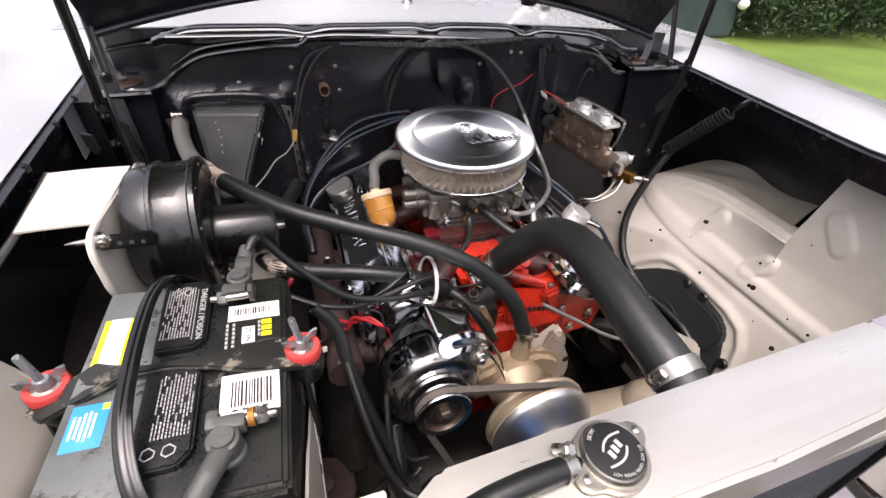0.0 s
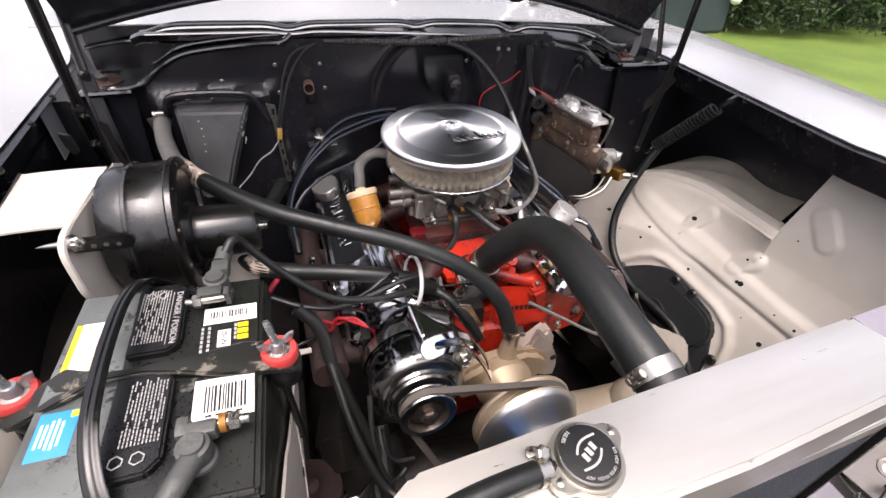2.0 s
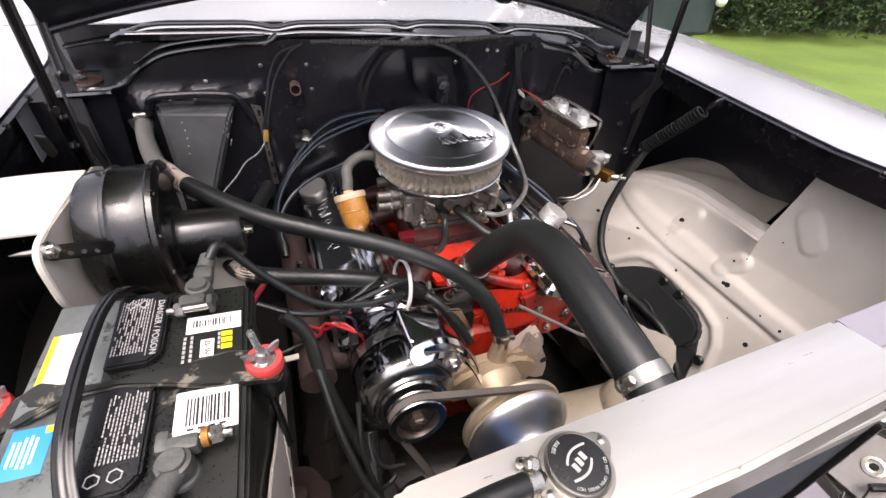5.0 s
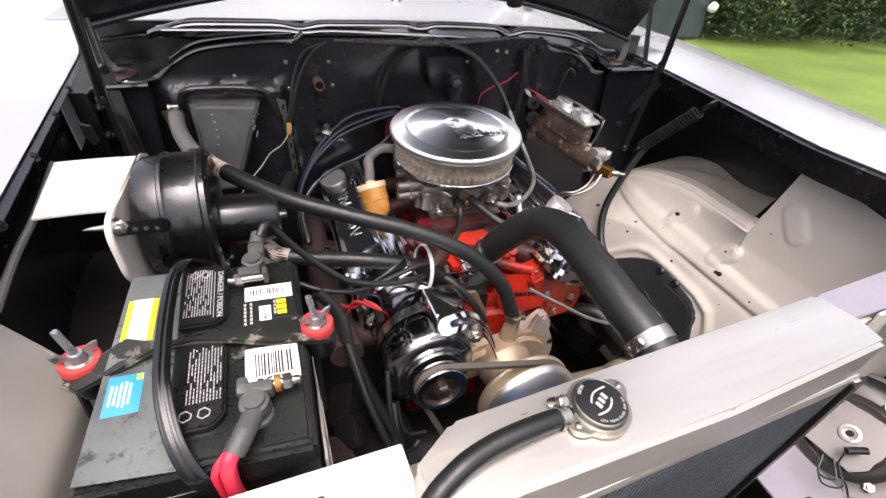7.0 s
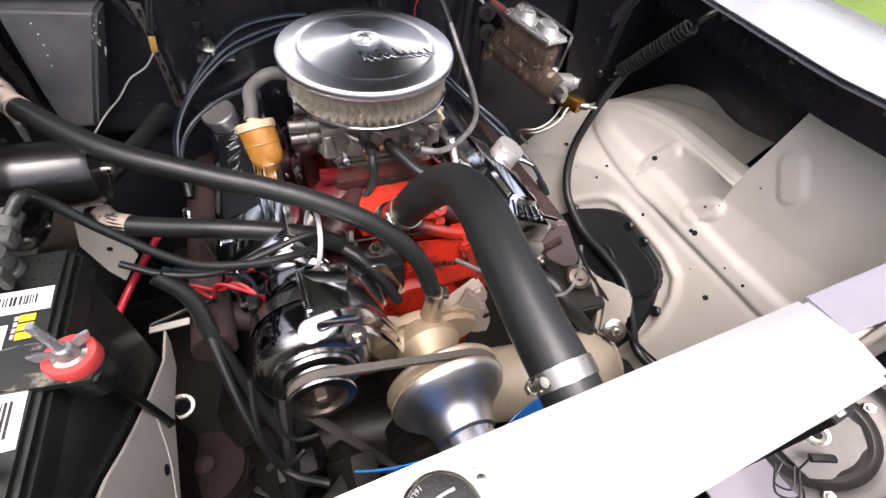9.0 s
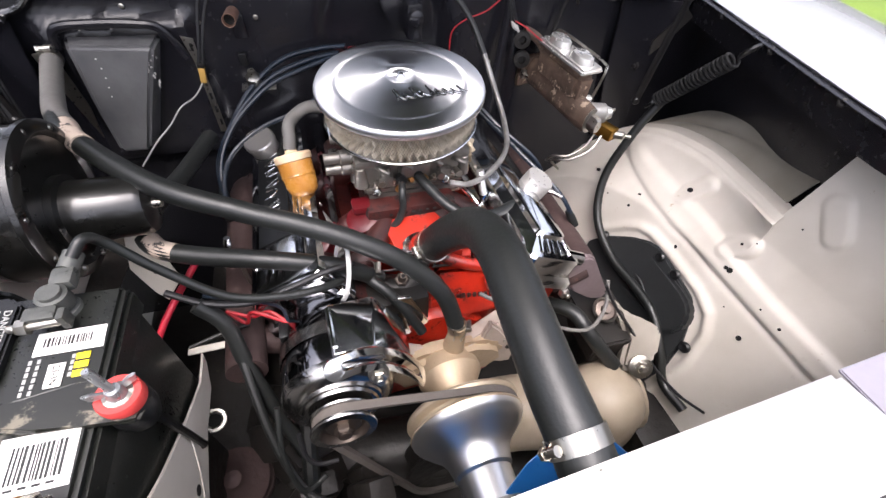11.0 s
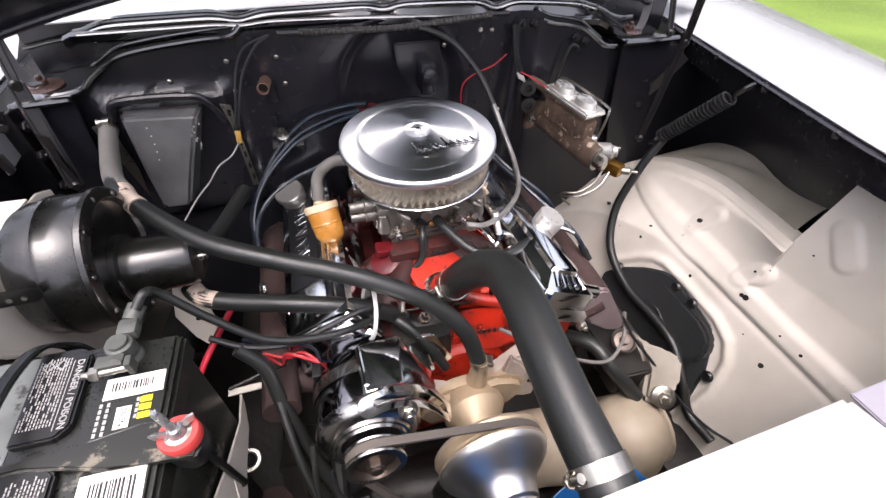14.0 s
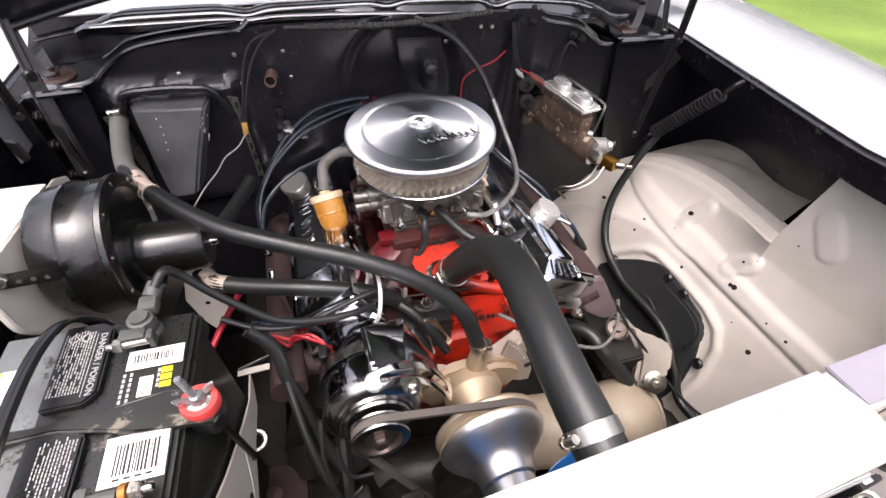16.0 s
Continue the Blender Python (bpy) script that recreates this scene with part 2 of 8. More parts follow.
def tube(pts, r, n=12, per=8, smooth=True, ribs=0.0, flat=1.0):
    """A swept tube; ribs: relief of a ribbed sleeve; flat: squash across."""
    P = spline(pts, per) if smooth else [Vector(p) for p in pts]
    bm = bmesh.new()
    rings, u = [], None
    for i, p in enumerate(P):
        t = (P[min(i + 1, len(P) - 1)] - P[max(i - 1, 0)]).normalized()
        if u is None:
            u = Vector((0, 0, 1)).cross(t)
            u = u.normalized() if u.length > 0.05 else t.orthogonal().normalized()
        u = (u - t * u.dot(t)).normalized()
        v = t.cross(u)
        q = r * (1 + (ribs if i % 2 else -ribs))
        rings.append([bm.verts.new(p + (u * math.cos(2 * math.pi * k / n) + v * math.sin(2 * math.pi * k / n) * flat) * q) for k in range(n)])
    for p, q in zip(rings, rings[1:]):
        for k in range(n):
            bm.faces.new((p[k], p[(k + 1) % n], q[(k + 1) % n], q[k]))
    bm.faces.new(rings[0][::-1])
    bm.faces.new(rings[-1])
    bmesh.ops.recalc_face_normals(bm, faces=bm.faces)
    return bm


def slab(poly, depth, bevel=0.001):
    """A plate from a 3D outline, thickened by the vector depth."""
    bm = bmesh.new()
    d = Vector(depth)
    a = [bm.verts.new(Vector(p)) for p in poly]
    b = [bm.verts.new(Vector(p) + d) for p in poly]
    n = len(poly)
    bm.faces.new(a)
    bm.faces.new(b[::-1])
    for k in range(n):
        bm.faces.new((a[k], b[k], b[(k + 1) % n], a[(k + 1) % n]))
    bmesh.ops.recalc_face_normals(bm, faces=bm.faces)
    if bevel:
        bmesh.ops.bevel(bm, geom=bm.edges[:], offset=bevel, segments=2, affect="EDGES", clamp_overlap=True)
    return bm


def grid(fn, nu, nv, thick=0.0):
    """A sheet from fn(u, v), with thickness along its normals."""
    bm = bmesh.new()
    vs = [[bm.verts.new(Vector(fn(i / nu, j / nv))) for j in range(nv + 1)] for i in range(nu + 1)]
    for i in range(nu):
        for j in range(nv):
            bm.faces.new((vs[i][j], vs[i + 1][j], vs[i + 1][j + 1], vs[i][j + 1]))
    bm.normal_update()
    if thick:
        bmesh.ops.solidify(bm, geom=bm.faces[:], thickness=thick)
    return bm


def nut(c, axis, r=0.006, h=0.006):
    a = Vector(axis).normalized()
    return join(lathe([(r, 0), (r, h * 0.8), (r * 0.85, h)], c, a, 6), lathe([(r * 0.5, h), (r * 0.5, h * 1.7), (r * 0.4, h * 1.85)], c, a, 12))


def moved(bm, m):
    bmesh.ops.transform(bm, matrix=m, verts=bm.verts)
    return bm


def letters(text, size, m, depth=0.0003, align="CENTER"):
    cu = bpy.data.curves.new("letters", "FONT")
    cu.body, cu.size, cu.extrude, cu.align_x, cu.align_y, cu.resolution_u = text, size, depth, align, "CENTER", 3
    ob = new("letters", cu)
    bpy.context.view_layer.update()
    me = bpy.data.meshes.new_from_object(ob.evaluated_get(bpy.context.evaluated_depsgraph_get()))
    bm = bmesh.new()
    bm.from_mesh(me)
    bpy.data.objects.remove(ob)
    bpy.data.curves.remove(cu)
    bpy.data.meshes.remove(me)
    return moved(bm, m)


def thing(name, base, label, category, group="", kind=""):
    ob = new(name)
    ob.empty_display_size = 0.02
    ob.location = base
    return tagged(ob, label, category, group, kind)


def mesh_of(name, bm, material, origin, sharp=35):
    bmesh.ops.translate(bm, vec=-Vector(origin), verts=bm.verts)
    me = bpy.data.meshes.new(name)
    bm.to_mesh(me)
    bm.free()
    me.shade_smooth()
    me.set_sharp_from_angle(angle=radians(sharp))
    me.materials.append(material)
    return me


def root_of(ob):
    while ob.parent:
        ob = ob.parent
    return ob


def part(name, bm, material, parent, label="", sharp=35):
    ob = new(name, mesh_of(name, bm, material, root_of(parent).location, sharp))
    ob.parent = parent
    return tagged(ob, label)


def solo(name, bm, material, label, category, group="", kind="", base=None, sharp=35):
    zs = [v.co for v in bm.verts]
    lo = min(v.z for v in zs)
    base = base or (sum(v.x for v in zs) / len(zs), sum(v.y for v in zs) / len(zs), lo)
    ob = new(name, mesh_of(name, bm, material, base, sharp))
    ob.location = base
    return tagged(ob, label, category, group, kind)


def clamp(parent, c, axis, r, w=0.010, screw=(0, 0, 1)):
    """A worm-drive hose clamp round a hose."""
    a, u, v = frame_of(axis)
    c = Vector(c)
    band = lathe([(r, -w / 2), (r + 0.0012, -w / 2), (r + 0.0012, w / 2), (r, w / 2)], c, a, 32, False, False)
    ob = part("hose_clamp", band, M_STEEL, parent, "slotted steel hose clamp")
    s = Vector(screw)
    s = (s - a * s.dot(a)).normalized()
    t = a.cross(s)
    h = c + s * (r + 0.004)
    part("screw", join(lathe([(0.0042, -0.008), (0.0042, 0.006)], h, t, 14), lathe([(0.0055, 0.006), (0.0055, 0.010), (0.004, 0.011)], h, t, 6)), M_STEEL, ob)
    return ob


CX = 0.275          # the car's middle line

# ---- the yard ----
def build_yard():
    def lawn(u, v):
        x, y = -60 + 160 * u, -40 + 140 * v
        return x, y, 0.05 * noise.noise(Vector((x * 0.15, y * 0.15, 0)))
    m = mat("mown_grass", "4f6520", "667d2e", 0.8, big=0.8, fine=30, bump=0.8)
    tagged(new("ground", mesh_of("ground", grid(lawn, 60, 60), m, (0, 0, 0))), "bright green mown lawn round the car", "lawn", kind="structure")
    pave = mat("pale_concrete", "a5a29c", "8f8c86", 0.85, big=2, fine=60, bump=0.5, spots="77736c", spot_at=0.6, spot_scale=12)
    tagged(new("driveway", mesh_of("driveway", box((0.3, 0.6, 0.03), (3.4, 7.0, 0.12), 0.02), pave, (0, 0, 0))), "grey concrete driveway under the car", "driveway", kind="structure")

    # grass blades on the stretch of lawn beside the car
    rng = np.random.default_rng(3)
    n = 30000
    verts, faces = [], []
    for k in range(n):
        x, y = 1.6 + 9 * rng.random() ** 1.4, 0.5 + 8 * rng.random()
        h, a = 0.006 + 0.008 * rng.random(), rng.random() * 6.28
        dx, dy, w = 0.02 * math.cos(a), 0.02 * math.sin(a), 0.006
        z = 0.05 * noise.noise(Vector((x * 0.15, y * 0.15, 0)))
        verts += [(x - dy * w / 0.02, y + dx * w / 0.02, z), (x + dy * w / 0.02, y - dx * w / 0.02, z), (x + dx, y + dy, z + h)]
        faces.append((3 * k, 3 * k + 1, 3 * k + 2))
    me = bpy.data.meshes.new("grass")
    me.from_pydata(verts, [], faces)
    me.materials.append(mat("grass_blade", "687f30", "5e7528", 0.7, bump=0, big=3))
    tagged(new("grass", me), "short green grass blades of the lawn", "grass", kind="stuff")


def leaf_mesh(seed, n, size, spread, tall):
    """A crown of many small leaves gathered in uneven clumps."""
    rng = np.random.default_rng(seed)
    clumps = [(spread * rng.normal(0, 0.45), spread * rng.normal(0, 0.45), tall * (0.03 + 0.9 * rng.random() ** 1.3), 0.35 + 0.4 * rng.random()) for _ in range(44)]
    verts, faces = [], []
    for k in range(n):
        cx, cy, cz, cr = clumps[int(rng.integers(len(clumps)))]
        d = rng.normal(size=3)
        d = d / np.linalg.norm(d) * cr * spread * 0.55 * rng.random() ** 0.4
        p = np.array((cx, cy, cz)) + d
        if p[2] < 0.12 or math.hypot(p[0], p[1]) > spread * 1.05:
            continue
        a, b = rng.normal(size=3), rng.normal(size=3)
        a = a / np.linalg.norm(a) * size
        b = b / np.linalg.norm(b) * size * 0.45
        i = len(verts)
        verts += [tuple(p - a), tuple(p + b), tuple(p + a), tuple(p - b)]
        faces.append((i, i + 1, i + 2, i + 3))
    return verts, faces


def build_tree(name, at, seed, spread, tall, leaves, low):
    root = thing(name, at, "leafy dark green tree at the edge of the lawn" if not low else "dense dark green bush beside the lawn", "tree" if not low else "bush", "trees behind the lawn")
    rng = random.Random(seed)
    trunk = []
    trunk.append(tube([(at[0], at[1], at[2] - 0.1), (at[0] + 0.1, at[1], at[2] + tall * 0.3), (at[0] - 0.05, at[1] + 0.1, at[2] + tall * 0.75)], 0.05 + 0.025 * tall, 10, 4))
    for k in range(6):
        a = rng.random() * 6.28
        z = tall * (0.2 + 0.5 * rng.random())
        trunk.append(tube([(at[0], at[1], at[2] + z), (at[0] + math.cos(a) * spread * 0.4, at[1] + math.sin(a) * spread * 0.4, at[2] + z + tall * 0.15),
                           (at[0] + math.cos(a) * spread * 0.8, at[1] + math.sin(a) * spread * 0.8, at[2] + z + tall * 0.2)], 0.03 + 0.008 * tall, 8, 4))
    part("trunk", join(*trunk), M_BARK, root)
    v, f = leaf_mesh(seed, leaves, 0.052, spread, tall)
    me = bpy.data.meshes.new("crown")
    me.from_pydata(v, [], f)
    me.materials.append(M_LEAF)
    crown = new("crown", me)
    crown.parent = root
    return root


M_BARK = mat("tree_bark", "4a4036", "352d26", 0.9, bump=1.0, fine=40)
M_LEAF = mat("green_leaves", "1a2a12", "30471f", 0.75, bump=0.0, big=2.2, spots="4f7030", spot_at=0.55, spot_scale=7)
build_yard()
for k, (tx, ty, s, h) in enumerate([(5.9, 7.6, 1.5, 3.4), (7.4, 7.3, 1.6, 3.8), (9.0, 6.9, 1.6, 3.6), (10.7, 6.6, 1.7, 4.2), (12.4, 6.2, 1.7, 3.9), (14.2, 5.6, 1.8, 4.4), (16.2, 5.0, 1.9, 4.2), (4.6, 8.6, 1.6, 4.0),
                                    (8.2, 9.2, 2.6, 8.0), (12.0, 8.6, 2.6, 8.5), (16.5, 7.6, 2.8, 8.5), (5.0, 11.0, 2.6, 8.0)]):
    made = build_tree("bush" if h < 5 else "tree", (tx, ty, 0), 20 + k, s, h, 15000, h < 5)
# unseen trees, added round the car to block low sky light
for tx, ty, a in ((-9.5, 3.0, 40), (-10.5, -3.0, 100), (-8.5, 9.0, 160), (-7.5, -9.5, 220), (-1.0, -12.5, 280), (5.5, -11.5, 330), (11.0, -9.0, 20), (-4.5, 14.0, 70)):
    copy_thing(made, pose(tx, ty, 0, 0, 0, a))


def build_trailer():
    root = thing("trailer", (5.95, 6.0, 0), "dark grey covered utility trailer parked on the lawn", "trailer")
    hull = [(5.15, 5.45, 0.16), (6.70, 5.50, 0.16), (6.66, 5.50, 0.55), (6.60, 5.52, 1.05), (6.40, 5.55, 1.15), (5.25, 5.50, 1.15), (5.15, 5.45, 1.0)]
    part("cover", slab(hull, (0.0, 1.1, 0), 0.05), M_TRAILER, root)
    for x in (5.55, 6.3):
        part("wheel", lathe([(0.09, 0.0), (0.20, 0.0), (0.225, 0.03), (0.225, 0.13), (0.20, 0.16), (0.09, 0.16)], (x, 5.62, 0.225), (0, 1, 0), 28), M_RUBBER, root)
    part("corner_lamp", lathe([(0.001, -0.09), (0.05, -0.07), (0.075, 0.0), (0.05, 0.07), (0.001, 0.09)], (6.60, 5.42, 0.64), (1, 0.2, 0.1), 20), M_LABEL, root, "white corner lamp")
    for z in (0.22, 0.42):
        part("latch", box((6.69, 5.47, z), (0.03, 0.03, 0.05), 0.008), M_STEEL, root)


M_TRAILER = mat("dark_grey_green_tarpaulin", "2b363a", "3a4549", 0.4, bump=0.2, big=2, fine=20)
build_trailer()


# ---- car body ----
def fender(side):
    """The white front wing: an inner lip, the broad crowned top and the outer flank; side +1 or -1 from the middle line."""
    def inner(y):
        y = min(y, 1.30)
        if side < 0:
            return 0.598 + 0.13 * (y - 0.40) + 0.05 * max(0, 0.36 - y)
        return 0.575 + 0.27 * max(0, y - 0.38) + 0.03 * min(0, y - 0.38)

    def skin(u, v):
        y = -0.35 + 3.1 * u
        xi = inner(y)
        w = 0.31 + 0.07 * max(0, min(y, 1.2))
        if v < 0.6:
            s = v / 0.6
            x, z = xi + w * s, 1.0 + 0.022 * math.sin(math.pi * min(1, s * 0.9)) - 0.02 * s * s + (0.075 * s if side < 0 else 0)
        else:
            s = (v - 0.6) / 0.4
            x, z = xi + w + 0.07 * math.sin(s * 1.5), 0.987 - 0.62 * s ** 1.4 + (0.075 * (1 - s) if side < 0 else 0)
        if side < 0:
            # the wing sweeps up into the cowl
            k = max(0, min(1, (y - 1.12) / 0.25))
            z += 0.082 * k * k * (3 - 2 * k) * max(0.35, 1 - 1.1 * v) + 0.05 * max(0, y - 1.25)
        return CX + side * x, y, z

    root = thing("fender", (CX + side * 0.85, 0.6, 0.3), "glossy white front fender with rolled black inner edge", "fender", "front fenders")
    part("skin", grid(skin, 60, 24, 0.0015), M_WHITE, root)

    def flange(u, v):
        y = -0.3 + 1.55 * u
        x = inner(y) + 0.004
        if v < 0.35:
            return CX + side * (x - 0.012 * (1 - v / 0.35)), y, 0.995 - 0.004 * (1 - v / 0.35)
        s = (v - 0.35) / 0.65
        return CX + side * (x + 0.002 + 0.012 * s), y, 0.993 - 0.055 * s
    part("flange", grid(lambda u, v: (lambda p: (p[0], p[1], p[2] + 0.0015))(flange(u, v)), 40, 8, 0.002), M_BLACK, root, "black painted fender flange")

    if side < 0:
        part("skirt", grid(lambda u, v: (CX - inner(0.86 + 0.7 * u) - 0.003, 0.86 + 0.7 * u, 0.90 + (skin((1.21 + 0.7 * u) / 3.1, 0)[2] - 0.902) * v), 20, 6, 0.002), M_WHITE, root)
        part("rail", tube([(-0.346, 0.652, 0.966), (-0.323, 0.508, 0.966), (-0.315, 0.427, 0.966), (-0.302, 0.343, 0.966)], 0.004, 8, 6), M_GREY, root, "black folded rail below the fender edge")
        part("rail_web", grid(lambda u, v: (-0.313 - 0.036 * u - 0.040 * v, 0.42 + 0.25 * u, 0.964 - 0.012 * v), 12, 3, 0.002), M_BLACK, root)

    def apron(u, v):
        y = -0.05 + 1.2 * u
        return CX + side * (inner(y) + (0.07 + 0.06 * math.sin(v * 1.4) if side > 0 else 0.012 + 0.09 * math.sin(v * 1.4))), y, 0.945 - 0.645 * v
    part("inner_apron", grid(apron, 24, 10, 0.002), M_BLACK, root, "black inside of the fender")
    # bolts along the flange
    for y in (0.30, 0.45, 0.62, 0.78, 0.92):
        p = Vector((CX + side * (inner(y) - 0.003), y, 0.988))
        part("bolt", nut(p, (-side * 0.5, -0.2, 1), 0.007, 0.005), M_HINGE, root)
    return root


fender(1)
fender(-1)


def build_cowl():
    wall_y = 0.93
    fw = thing("firewall", (CX, wall_y, 0.3), "satin black painted steel firewall with stamped panels", "firewall", kind="structure")

    edge = [(-0.60, 0.978), (-0.31, 0.980), (-0.285, 0.996), (-0.247, 1.003), (-0.215, 1.025), (-0.17, 1.049), (-0.12, 1.059), (-0.039, 1.066), (0.03, 1.072),
            (0.600, 1.070), (0.634, 1.046), (0.672, 1.039), (0.709, 1.029), (0.735, 1.013), (0.768, 0.991), (0.85, 0.982), (0.87, 0.975), (1.20, 0.975)]

    def rim(x):
        for (a, b), (c, d) in zip(edge, edge[1:]):
            if a <= x <= c:
                return b + (d - b) * (x - a) / (c - a)
        return 0.975

    def sheet(u, v):
        x = -0.56 + 1.66 * u
        z = 0.25 + (rim(x) - 0.25) * v
        d = 0.0
        r = math.hypot(x - 0.31, (z - 0.93) * 0.9)
        d += 0.022 / (1 + math.exp((r - 0.125) * 220))
        # raised panel behind the heater box
        e = max(abs(x + 0.13) - 0.11, abs(z - 0.86) - 0.125)
        d -= 0.022 / (1 + math.exp(e * 300))
        # pressed step to the right
        d -= 0.012 / (1 + math.exp((0.585 - x) * 300))
        # tunnel bulge low in the middle
        d += 0.10 * math.exp(-((x - CX) / 0.22) ** 4) * max(0, min(1, (0.72 - z) / 0.2))
        d += 0.0012 * noise.noise(Vector((x * 6, z * 6, 1)))
        return x, wall_y + d, z
    part("panel", grid(sheet, 150, 80, 0.003), M_BLACK, fw)
    for x, z in ((-0.008, 1.027), (0.078, 1.026), (-0.010, 0.974), (0.082, 0.978), (-0.11, 1.002), (0.40, 1.02), (0.62, 0.99), (0.70, 1.0), (0.53, 0.87)):
        part("screw", lathe([(0.0042, 0), (0.0042, 0.0015), (0.0025, 0.003)], (x, wall_y - 0.002, z), (0, -1, 0), 12), M_STEEL, fw)

    cowl = thing("cowl", (CX, 1.1, 1.0), "white cowl top with black folded front lip", "cowl panel", kind="structure")

    def top(u, v):
        x = -0.405 + 1.515 * u
        k = (x - CX) / 0.83
        y0 = 0.985 + 0.03 * k * k
        return x, y0 + 0.40 * v + 0.10 * k * k * v, 1.096 + 0.03 * v - 0.012 * k * k - 0.030 * max(0, k) ** 1.5
    part("top_panel", grid(top, 40, 8, 0.002), M_WHITE, cowl)

    part("end_wall", grid(lambda u, v: (-0.345 + 1.365 * u, 1.045, 0.90 + (top((u * 1.365 + 0.06) / 1.515, 0.1)[2] - 0.004 - 0.90) * v), 30, 6, 0.002), M_BLACK, cowl, "black wall under the cowl top")
    # the folded lip: scalloped double bead
    def lip_z(x):
        z = 1.0965 - 0.13 * max(0, x - 0.28) ** 2
        for c, dip, w in ((0.030, 0.0080, 0.028), (0.288, 0.0065, 0.024), (0.517, 0.0120, 0.028), (-0.225, 0.014, 0.035), (0.76, 0.008, 0.035)):
            z -= dip * math.exp(-((x - c) / w) ** 2)
        return z

    def lip_y(x):
        return 0.956 + 0.3 * (1.097 - lip_z(x))

    def low_z(x):
        return 1.0825 - 0.06 * max(0, x - 0.05) ** 2 - 0.02 * max(0, x - 0.05) - 0.004 * math.exp(-((x - 0.035) / 0.03) ** 2)
    xs = [-0.225 + 0.985 * k / 90 for k in range(91)]
    part("lip_bead", tube([(x, lip_y(x), lip_z(x)) for x in xs], 0.0048, 10, 1), M_GLOSS, cowl)
    # two pale metal beads stand in for highlights on the gloss black lip
    part("lip_bead", tube([(x, lip_y(x) - 0.0115, lip_z(x) - 0.004) for x in xs], 0.0020, 8, 1), M_CHROME_DULL, cowl, "thin bright bead for the highlight on the lip")
    part("lip_bead", tube([(x, 0.940, low_z(x)) for x in [-0.215 + 0.84 * k / 60 for k in range(61)]], 0.0042, 10, 1), M_SATIN, cowl, "satin bead for the lower highlight on the lip")
    part("lip_edge", tube([(-0.232, 0.950, 1.077), (-0.252, 1.020, 1.062), (-0.30, 1.036, 1.054), (-0.345, 1.038, 1.046)], 0.0042, 10, 4), M_GLOSS, cowl)
    part("lip_edge", tube([(0.755, 0.955, 1.060), (0.778, 0.955, 1.050), (0.800, 0.955, 1.040), (0.826, 0.957, 1.034), (0.86, 0.965, 1.032)], 0.0042, 10, 4), M_GLOSS, cowl)

    def lip_face(u, v):
        x = -0.238 + 1.078 * u
        xx = min(max(x, -0.225), 0.76)
        drop = 0.42 * max(0, -0.225 - x) + 0.45 * max(0, x - 0.76)
        z = lip_z(xx) - drop
        y, lz = lip_y(xx), low_z(xx) - drop
        P = [(y + 0.045, z - 0.003), (y + 0.002, z - 0.001), (y - 0.007, z - 0.006), (y - 0.006, z - 0.010), (0.946, lz + 0.002), (0.938, lz - 0.001), (0.940, lz - 0.009), (0.946, lz - 0.013), (0.972, lz - 0.010)]
        s = v * (len(P) - 1)
        i = min(int(s), len(P) - 2)
        f = s - i
        return x, P[i][0] * (1 - f) + P[i + 1][0] * f, P[i][1] * (1 - f) + P[i + 1][1] * f
    part("lip_fold", grid(lip_face, 150, 24, 0.002), M_GLOSS, cowl)
    for x, z in ((0.475, 1.043), (0.500, 1.041)):
        part("screw", lathe([(0.005, 0), (0.005, 0.002), (0.003, 0.004)], (x, wall_y - 0.004, z), (0, -1, 0.3), 12), M_STEEL, cowl)

    # shelf arches that run from the hinge platforms up to the lip
    for side, arch in ((-1, [(-0.30, 0.916, 0.998), (-0.247, 0.920, 1.004), (-0.215, 0.921, 1.026), (-0.17, 0.921, 1.050), (-0.12, 0.920, 1.060), (-0.039, 0.920, 1.067), (0.010, 0.922, 1.069), (0.031, 0.930, 1.080)]),
                       (1, [(0.850, 0.916, 0.984), (0.80, 0.918, 0.986), (0.768, 0.920, 0.992), (0.735, 0.920, 1.014), (0.709, 0.920, 1.029), (0.672, 0.920, 1.039), (0.634, 0.920, 1.046), (0.612, 0.923, 1.054), (0.603, 0.932, 1.070)])):
        X = (lambda d: CX + side * d)
        part("arch_bead", tube(arch, 0.0055, 10, 6), M_GLOSS, cowl)
        part("arch_bead", tube([(x, y + 0.014, z + 0.010) for x, y, z in arch[2:-1]], 0.0034, 10, 6), M_GLOSS, cowl)
        SP = spline(arch, 6)
        part("arch_web", grid(lambda u, v: tuple(SP[min(int(u * (len(SP) - 1)), len(SP) - 1)] + Vector((0, 0.125 * v, 0.006 * v))), 60, 3, 0.002), M_GLOSS, cowl)
        part("platform", box((X(0.600 if side > 0 else 0.574), 0.965, 0.998), (0.13 if side > 0 else 0.082, 0.15, 0.006), 0.003), M_GLOSS, cowl)
        part("washer", lathe([(0.030, 0), (0.030, 0.002), (0.022, 0.005), (0.012, 0.005)], (X(0.588), 0.965, 1.002), (0, -0.1, 1), 32), M_WASHER, cowl, "rusty worn pivot washer")
        part("bolt", nut((X(0.588), 0.964, 1.007), (0, -0.1, 1), 0.010, 0.008), M_WASHER, cowl)
        part("tower", box((X(0.605 if side > 0 else 0.580), 1.00, 0.92), (0.16 if side > 0 else 0.09, 0.12, 0.145), 0.01), M_BLACK, cowl)
        part("ledge_rim", tube([(X(0.530), 0.893, 1.000), (X(0.60), 0.888, 1.000), (X(0.668 if side > 0 else 0.612), 0.892, 0.999)], 0.006, 8, 4), M_GLOSS, cowl)
